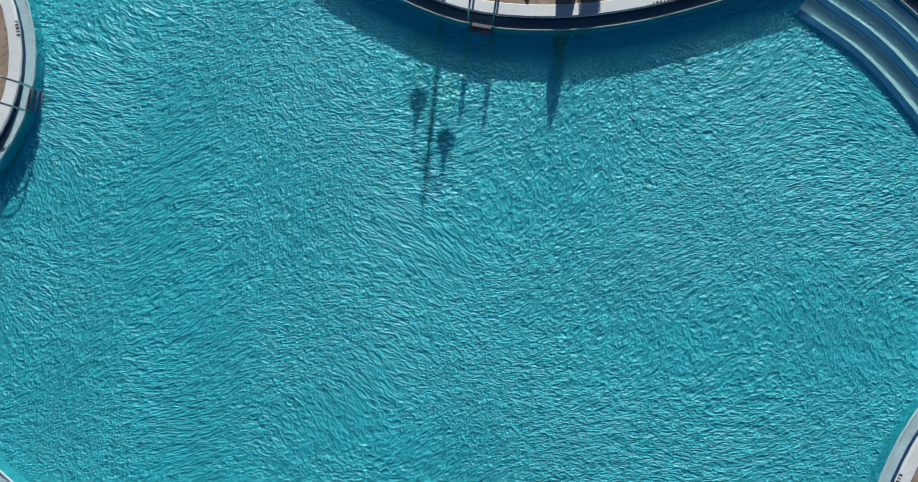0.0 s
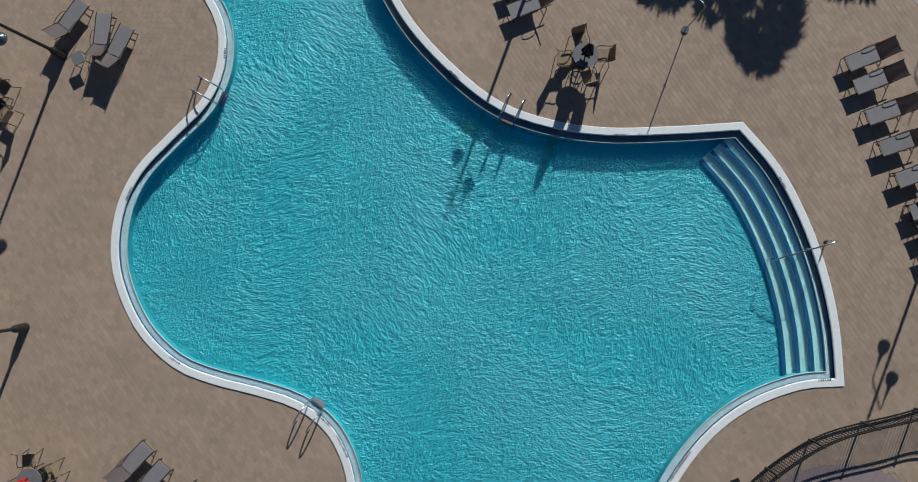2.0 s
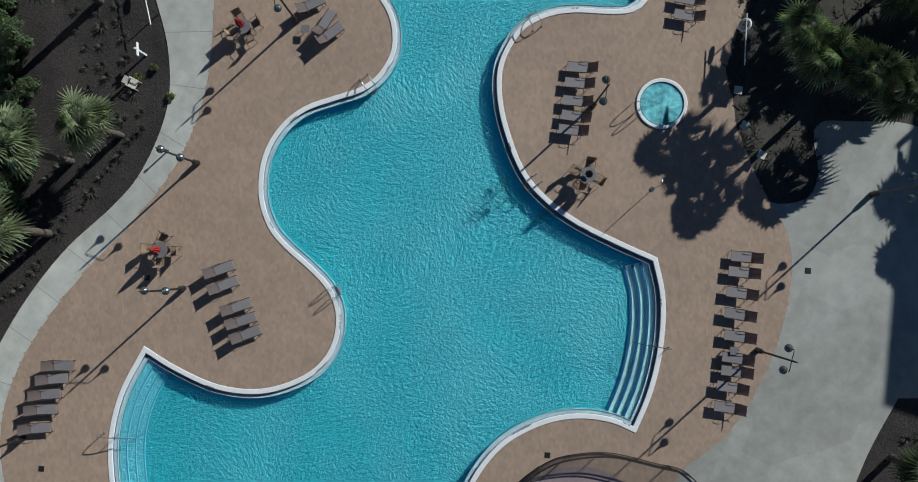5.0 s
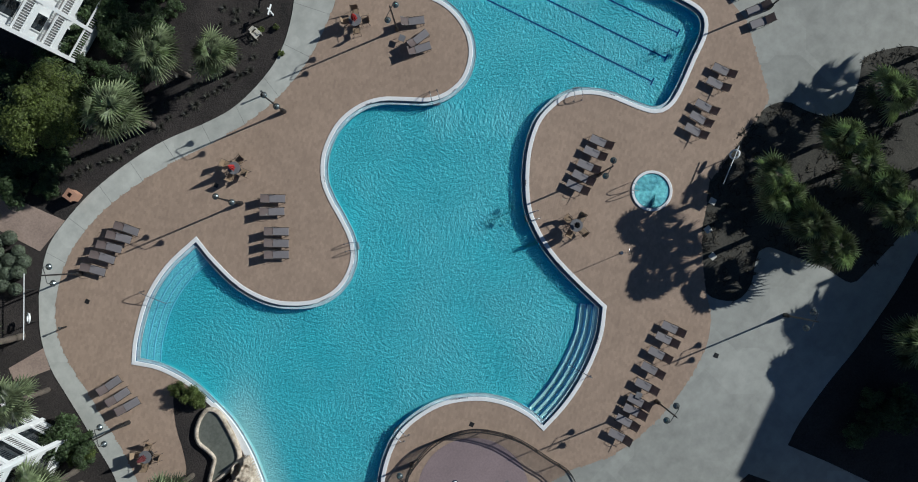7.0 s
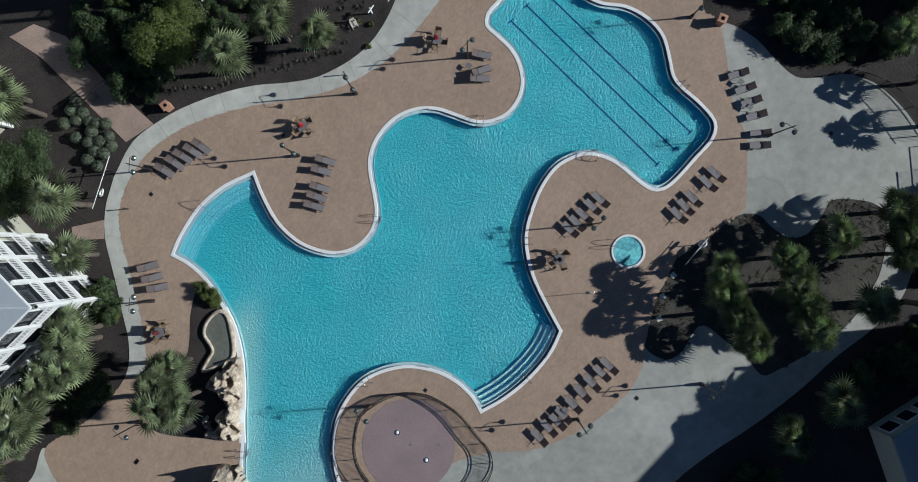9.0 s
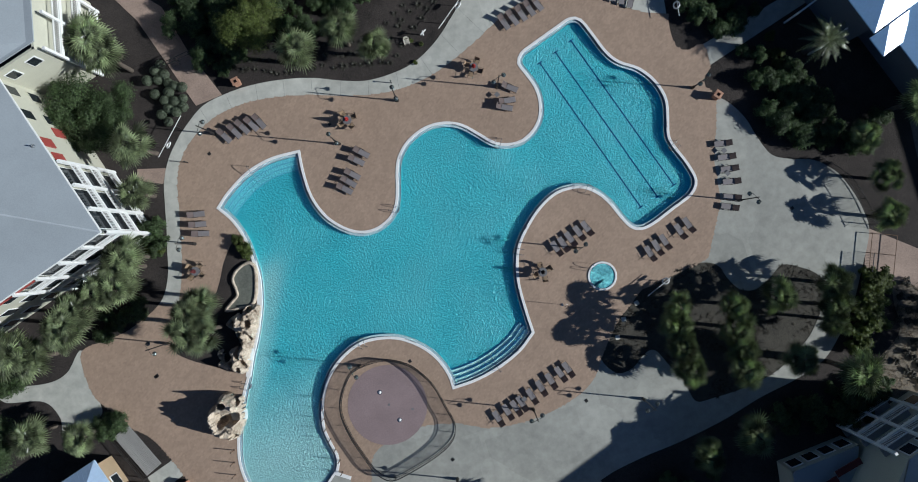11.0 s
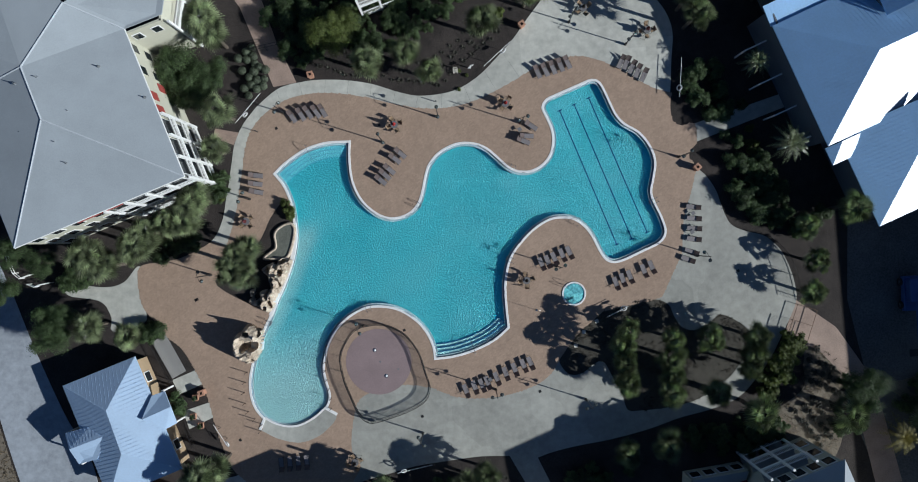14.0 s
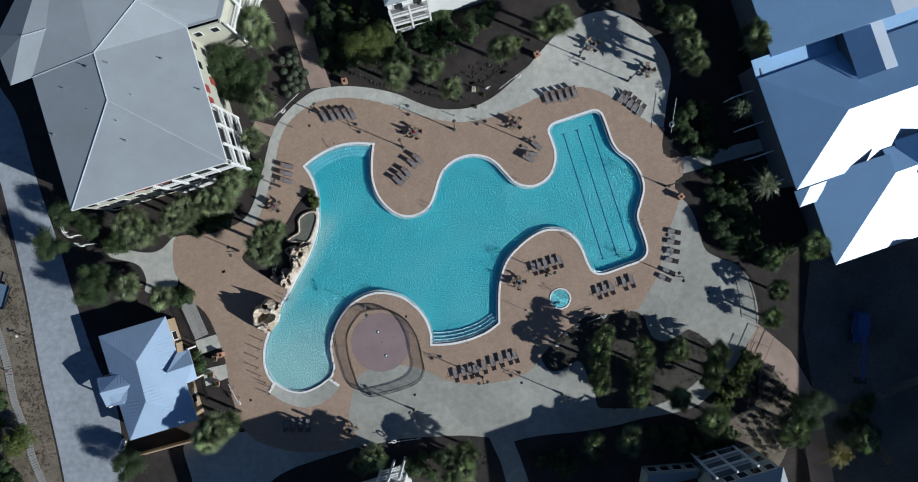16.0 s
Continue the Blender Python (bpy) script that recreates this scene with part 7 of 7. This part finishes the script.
def shower_post(at, h, turn):
    ob = thing("shower_post", "slim steel outdoor shower post on the deck", "shower post", at=pose(*at, 0, 0, 0, turn))
    part("pole", rod(bmesh.new(), (0, 0, 0), (0, 0, h), 0.019), M_GLOBE, ob)
    part("head", tube(bmesh.new(), [(0, 0, h - 0.05), (0.12, 0, h + 0.03), (0.3, 0, h)], 0.016), M_STEEL, ob)
    part("valve", rod(bmesh.new(), (-0.06, 0, h * 0.5), (0.06, 0, h * 0.5), 0.016), M_STEEL, ob)
    part("base", rod(bmesh.new(), (0, 0, 0), (0, 0, 0.05), 0.14, 0.12, 14), M_STEEL, ob)


shower_post((8.35, -9.10), 2.1, 40)
for at in ((-21.67, 13.90), (-1.04, 15.52)):
    ob = thing("bollard_light", "low slim bollard light beside the walk", "bollard light", "bollard lights", at=pose(*at, 0))
    part("post", rod(bmesh.new(), (0, 0, 0), (0, 0, 0.8), 0.05, 0.045), M_DARK, ob)
    part("cap", rod(bmesh.new(), (0, 0, 0.8), (0, 0, 0.9), 0.08, 0.06), M_GLOBE, ob)


def gate(a, b, deep, h, label, mat):
    """A gateway: four posts with rails above, pickets at both sides, and a lintel frame."""
    ob = thing("gateway", label, "gate")
    a, b = Vector(a), Vector(b)
    way = (b - a).normalized()
    nrm = Vector((-way.y, way.x)) * deep
    turn = math.degrees(math.atan2(way.y, way.x))
    for p in (a, b, a + nrm, b + nrm, (a + b) / 2, (a + b) / 2 + nrm):
        part("post", box(bmesh.new(), (0.06, 0.06, h), (p.x, p.y, h / 2 - 0.05), turn), mat, ob)
    for p, q in ((a, b), (a + nrm, b + nrm), (a, a + nrm), (b, b + nrm), ((a + b) / 2, (a + b) / 2 + nrm)):
        d = q - p
        m = (p + q) / 2
        part("beam", box(bmesh.new(), (d.length + 0.06, 0.045, 0.05), (m.x, m.y, h), math.degrees(math.atan2(d.y, d.x))), mat, ob)
    leaf = part("gate_leaf", box(bmesh.new(), ((b - a).length / 2 - 0.1, 0.05, 0.06), (*(a * 0.75 + b * 0.25), 1.2), turn), M_DARK, ob)
    bm = bmesh.new()
    for k in range(12):
        p = a.lerp(b, 0.02 + 0.04 * k)
        box(bm, (0.02, 0.02, 1.2), (p.x, p.y, 0.6))
    tagged(part("picket", bm, M_DARK, leaf), kind="stuff")


gate((36.23, -14.26), (37.63, -10.88), -2.3, 0.6, "brown timber gateway over the brick walk", M_WOOD)
gate((-21.06, 22.85), (-18.29, 23.24), 0.3, 1.25, "dark metal gate across the brick walk", M_DARK)


def picket_run(points, h, name, label):
    """A low black fence on posts along a line."""
    ob = thing(name, label, "fence")
    line = spline(points, step=0.5)
    part("rail", sweep(bmesh.new(), line, [(-0.02, h - 0.04), (-0.02, h), (0.02, h), (0.02, h - 0.04), (-0.02, h - 0.04)]), M_DARK, ob)
    part("rail", sweep(bmesh.new(), line, [(-0.02, 0.15), (-0.02, 0.19), (0.02, 0.19), (0.02, 0.15), (-0.02, 0.15)]), M_DARK, ob)
    for i in range(0, len(line), 5):
        part("post", box(bmesh.new(), (0.07, 0.07, h + 0.1), (line[i].x, line[i].y, h / 2)), M_DARK, ob)
    bm = bmesh.new()
    for p, q in zip(line, line[1:]):
        for k in range(4):
            c = p.lerp(q, k / 4)
            box(bm, (0.016, 0.016, h - 0.1), (c.x, c.y, h / 2 + 0.02))
    tagged(part("picket", bm, M_DARK, ob), kind="stuff")


picket_run([(35.02, -2.99), (36.67, -4.91), (37.51, -7.13), (38.00, -10.62)], 1.3, "yard_fence", "black metal picket fence at the edge of the walk")
picket_run([(-35.87, -8.84), (-33.82, -13.6)], 0.95, "ramp_fence", "low dark metal rail beside the boardwalk")
picket_run([(-32.88, -17.94), (-31.86, -21.31)], 0.95, "ramp_fence", "low dark metal rail beside the pool house wall")


def boom_lift(at, turn):
    """A blue machine with a long folded boom, parked on the lawn."""
    ob = thing("boom_lift", "blue boom lift parked on the shaded lawn", "boom lift", at=pose(*at, -0.05, 0, 0, turn))
    part("chassis", box(bmesh.new(), (3.9, 1.7, 0.6), (0, 0, 0.75), bevel=0.06), M_BLUE, ob)
    part("turret", box(bmesh.new(), (2.6, 1.4, 0.9), (-0.4, 0, 1.5), bevel=0.08), M_BLUE, ob)
    part("boom", box(bmesh.new(), (6.5, 0.3, 0.35), (3.2, 0.1, 1.9), bevel=0.03), M_BLUE, ob)
    basket = part("basket", box(bmesh.new(), (0.8, 1.6, 0.1), (6.6, 0.1, 1.3)), M_DARK, ob)
    part("basket_rail", tube(bmesh.new(), [(6.25, -0.65, 2.3), (6.95, -0.65, 2.3), (6.95, 0.85, 2.3), (6.25, 0.85, 2.3), (6.25, -0.65, 2.3)], 0.03), M_DARK, basket)
    for x in (-1.3, 1.3):
        for y in (-0.8, 0.8):
            wheel = part("wheel", rod(bmesh.new(), (x, y - 0.15, 0.45), (x, y + 0.15, 0.45), 0.45, sides=20), M_DARK, ob)
            part("rim", rod(bmesh.new(), (x, y - 0.165, 0.45), (x, y + 0.165, 0.45), 0.2, sides=14), M_STEEL, wheel)


boom_lift((50.19, -10.70), -92)
tagged(sheet("lawn_path", [chain([(44.60, -18.34), (47.96, -20.53), (51.64, -19.74), (54.57, -18.37), (60.44, -15.92)]) + chain([(60.45, -17.03), (54.59, -19.48), (51.65, -21.00), (49.44, -21.40), (52.43, -24.19), (55.43, -27.86)]) + chain([(54.33, -28.25), (50.96, -24.58), (47.60, -21.65), (44.26, -20.58)])], -0.03, M_SAND, 0.03),
       "narrow sandy path across the shaded lawn", "path", kind="structure")
tagged(sheet("entrance_walk", [[Vector(p) for p in ((-26.46, 14.70), (-23.82, 13.99), (-24.50, 12.63), (-26.82, 13.66))]], -0.012, M_BRICK_WALK, 0.08), "short brick walk to the house entrance", "walkway", kind="structure")

# boardwalk and pads beside the pool house
walk_a, walk_b = Vector((-34.9, -8.7)), Vector((-32.85, -13.2))
board = thing("boardwalk", "weathered grey boardwalk beside the pool house", "boardwalk", kind="structure")
way = (walk_b - walk_a).normalized()
turn = math.degrees(math.atan2(way.y, way.x))
plank_me = None
for k in range(int((walk_b - walk_a).length / 0.16)):
    p = walk_a + way * 0.16 * k
    if plank_me is None:
        ob = part("plank", box(bmesh.new(), (0.145, 1.8, 0.05), bevel=0.006), M_PLANK, board)
        plank_me = ob.data
    else:
        ob = new("plank", plank_me)
        ob.parent = board
    ob.matrix_local = pose(p.x, p.y, 0.12 + 0.004 * (k % 3), 0, 0, turn)
for loop in ([(-33.88, -13.56), (-30.36, -12.39), (-29.74, -14.03), (-33.19, -15.28)], [(-32.95, -17.22), (-29.72, -16.43), (-29.40, -18.15), (-32.40, -19.31)]):
    tagged(sheet("concrete_pad", [[Vector(p) for p in loop]], -0.012, M_CONCRETE, 0.08), "small concrete pad beside the pool house", "pad", kind="structure")


def gas_tank(at, turn):
    ob = thing("gas_tank", "silver cylindrical gas tank on short legs", "gas tank", at=pose(*at, -0.05, 0, 0, turn))
    bm = rod(bmesh.new(), (-0.7, 0, 0.7), (0.7, 0, 0.7), 0.42, sides=20)
    for s in (-1, 1):
        bmesh.ops.create_uvsphere(bm, u_segments=16, v_segments=8, radius=0.42, matrix=pose(s * 0.7, 0, 0.7))
    part("shell", bm, M_STEEL, ob, smooth=True)
    for x in (-0.5, 0.5):
        part("leg", box(bmesh.new(), (0.1, 0.6, 0.4), (x, 0, 0.2)), M_DARK, ob)
    part("dome", rod(bmesh.new(), (0, 0, 1.1), (0, 0, 1.25), 0.12, sides=12), M_STEEL, ob)


gas_tank((-42.72, -26.95), 70)
tagged(part("screen_wall", box(bmesh.new(), (8.2, 0.2, 1.6), (*(-37.37, -27.03), 0.75), math.degrees(math.atan2(0.28, 1.0)), 0.01), M_TANWALL), "low tan screen wall behind the pool house", "wall")


def planter(at):
    ob = thing("planter", "square terracotta planter with a small plant", "planter", "planters by the pool house", at=pose(*at, 0))
    part("pot", sweep(bmesh.new(), [Vector(p) for p in ((0.3, 0.3), (-0.3, 0.3), (-0.3, -0.3), (0.3, -0.3))], [(0.05, 0.0), (-0.05, 0.5), (0.0, 0.52), (0.03, 0.42)], True), M_TERRACOTTA, ob)
    me = leaf_cloud(41, 0.35, 0.5, 160, 0.1, 5, 0.4)
    me.materials.append(M_LEAF)
    leaves = new("foliage", me)
    leaves.parent = ob


for at in ((-31.23, -15.70), (-31.66, -17.81), (-30.90, -18.92)):
    planter(at)


def utility_trailer(at, turn):
    """A low flat trailer with a blue-grey deck, dark rails, a drawbar and two wheels."""
    ob = thing("utility_trailer", "blue-grey flat utility trailer parked beside the road", "trailer", at=pose(*at, -0.02, 0, 0, turn))
    part("deck", box(bmesh.new(), (3.0, 1.7, 0.08), (0, 0, 0.6), bevel=0.01), material("trailer_deck", (0.13, 0.19, 0.27), 0.5, vary=0.2, scales=(0.8, 8)), ob)
    for y in (-0.86, 0.86):
        part("side_rail", box(bmesh.new(), (3.05, 0.06, 0.3), (0, y, 0.72), bevel=0.01), M_DARK, ob)
        wheel = part("wheel", rod(bmesh.new(), (-0.3, y * 1.16 - 0.1, 0.32), (-0.3, y * 1.16 + 0.1, 0.32), 0.32, sides=18), M_DARK, ob)
        part("rim", rod(bmesh.new(), (-0.3, y * 1.16 - 0.11, 0.32), (-0.3, y * 1.16 + 0.11, 0.32), 0.16, sides=12), M_STEEL, wheel)
        part("fender", box(bmesh.new(), (0.9, 0.24, 0.05), (-0.3, y * 1.16, 0.68), bevel=0.02), M_DARK, ob)
    part("drawbar", box(bmesh.new(), (1.4, 0.1, 0.1), (2.1, 0, 0.5), bevel=0.01), M_DARK, ob)
    part("jack", rod(bmesh.new(), (2.7, 0, 0.0), (2.7, 0, 0.7), 0.035), M_STEEL, ob)
    part("tailgate", box(bmesh.new(), (0.06, 1.7, 0.5), (-1.5, 0, 0.85), bevel=0.01), M_DARK, ob)


utility_trailer((-58.5, -8.0), 75)


def ramp_rail(points, label):
    """A white handrail on posts beside a ramp."""
    ob = thing("ramp_rail", label, "handrail")
    for z in (0.5, 0.95):
        part("rail", tube(bmesh.new(), [(x, y, z) for x, y in points], 0.05), M_WHITE, ob)
    for x, y in points:
        part("post", box(bmesh.new(), (0.1, 0.1, 1.0), (x, y, 0.45)), M_WHITE, ob)


ramp_rail([(-51.25, 2.78), (-50.94, 1.45), (-50.49, 0.19), (-49.81, -0.47), (-48.69, -0.16)], "white painted handrail beside the ramp to the house")
ramp_rail([(-48.98, -1.20), (-48.23, -1.57), (-47.49, -1.34), (-46.52, -1.25)], "white painted handrail beside the ramp to the house")

# ---- deck pavers, laid in running bond ----


def inside(px, py, loop):
    """Which of the places lie within the loop."""
    hit = np.zeros(len(px), bool)
    n = len(loop)
    for i in range(n):
        (x0, y0), (x1, y1) = loop[i], loop[(i + 1) % n]
        if y0 == y1:
            continue
        hit ^= ((y0 > py) != (y1 > py)) & (px < (x1 - x0) * (py - y0) / (y1 - y0) + x0)
    return hit


def pavers():
    long_, wide, gap, turn = 0.23, 0.152, 0.003, radians(33)
    c, s = math.cos(turn), math.sin(turn)
    i, j = np.meshgrid(np.arange(-260, 260), np.arange(-380, 380))
    u, v = ((i + 0.5 * (j % 2)) * long_).ravel(), (j * wide).ravel()
    x, y = c * u - s * v, s * u + c * v
    near = (x > -38) & (x < 29) & (y > -28) & (y < 20)
    x, y = x[near], y[near]
    deck_loop = [(p.x, p.y) for p in DECK]
    shore_loop = [(p.x, p.y) for p in offset(SHORE, 0.22, True)]
    bed_loop = [(p.x, p.y) for p in spline(bed, True)]
    keep = inside(x, y, deck_loop) & ~inside(x, y, shore_loop) & ~inside(x, y, bed_loop) & ((x - PAD[0]) ** 2 + (y - PAD[1]) ** 2 > 3.8 ** 2) & ((x - 12.72) ** 2 + (y + 7.6) ** 2 > 1.42 ** 2)
    x, y = x[keep], y[keep]
    rnd = np.random.RandomState(4)
    z = rnd.uniform(0.001, 0.003, len(x))
    hx, hy = (long_ - gap) / 2, (wide - gap) / 2
    # those beside the steel ladder of the east shore are pieces of their own
    close = (x > 5.2) & (x < 8.6) & (y > -6.2) & (y < -2.6)
    order = np.nonzero(close)[0][:300]
    single = np.zeros(len(x), bool)
    single[order] = True
    me = None
    for k in order:
        if me is None:
            ob = part("paver", box(bmesh.new(), (2 * hx, 2 * hy, 0.03), (0, 0, -0.015), 0, 0.003), M_DECK, deck)
            me = ob.data
        else:
            ob = new("paver", me)
            ob.parent = deck
        ob.matrix_local = pose(x[k], y[k], z[k], rnd.uniform(-0.4, 0.4), rnd.uniform(-0.4, 0.4), 33)
    x, y, z = x[~single], y[~single], z[~single]
    n = len(x)
    corners = np.array([(-hx, -hy), (hx, -hy), (hx, hy), (-hx, hy)])
    turned = np.stack([c * corners[:, 0] - s * corners[:, 1], s * corners[:, 0] + c * corners[:, 1]], 1)
    co = np.zeros((n, 8, 3))
    for k in range(4):
        for up in (0, 1):
            co[:, k + 4 * up, 0], co[:, k + 4 * up, 1] = x + turned[k, 0] * (1 - 0.006 * up), y + turned[k, 1] * (1 - 0.006 * up)
            co[:, k + 4 * up, 2] = z if up else -0.02
    co[:, 4:, 2] += rnd.uniform(-0.0012, 0.0012, (n, 4))
    quads = np.array([(4, 5, 6, 7), (0, 1, 5, 4), (1, 2, 6, 5), (2, 3, 7, 6), (3, 0, 4, 7)])
    faces = (np.arange(n)[:, None, None] * 8 + quads[None]).reshape(-1, 4)
    rest = bpy.data.meshes.new("paver_field")
    rest.vertices.add(n * 8)
    rest.vertices.foreach_set("co", co.ravel())
    rest.loops.add(len(faces) * 4)
    rest.loops.foreach_set("vertex_index", faces.ravel())
    rest.polygons.add(len(faces))
    rest.polygons.foreach_set("loop_start", np.arange(len(faces)) * 4)
    rest.update(calc_edges=True)
    rest.polygons.foreach_set("use_smooth", [False] * len(faces))
    rest.materials.append(M_DECK)
    ob = new("paver_field", rest)
    ob.parent = deck
    tagged(ob, kind="stuff")


pavers()
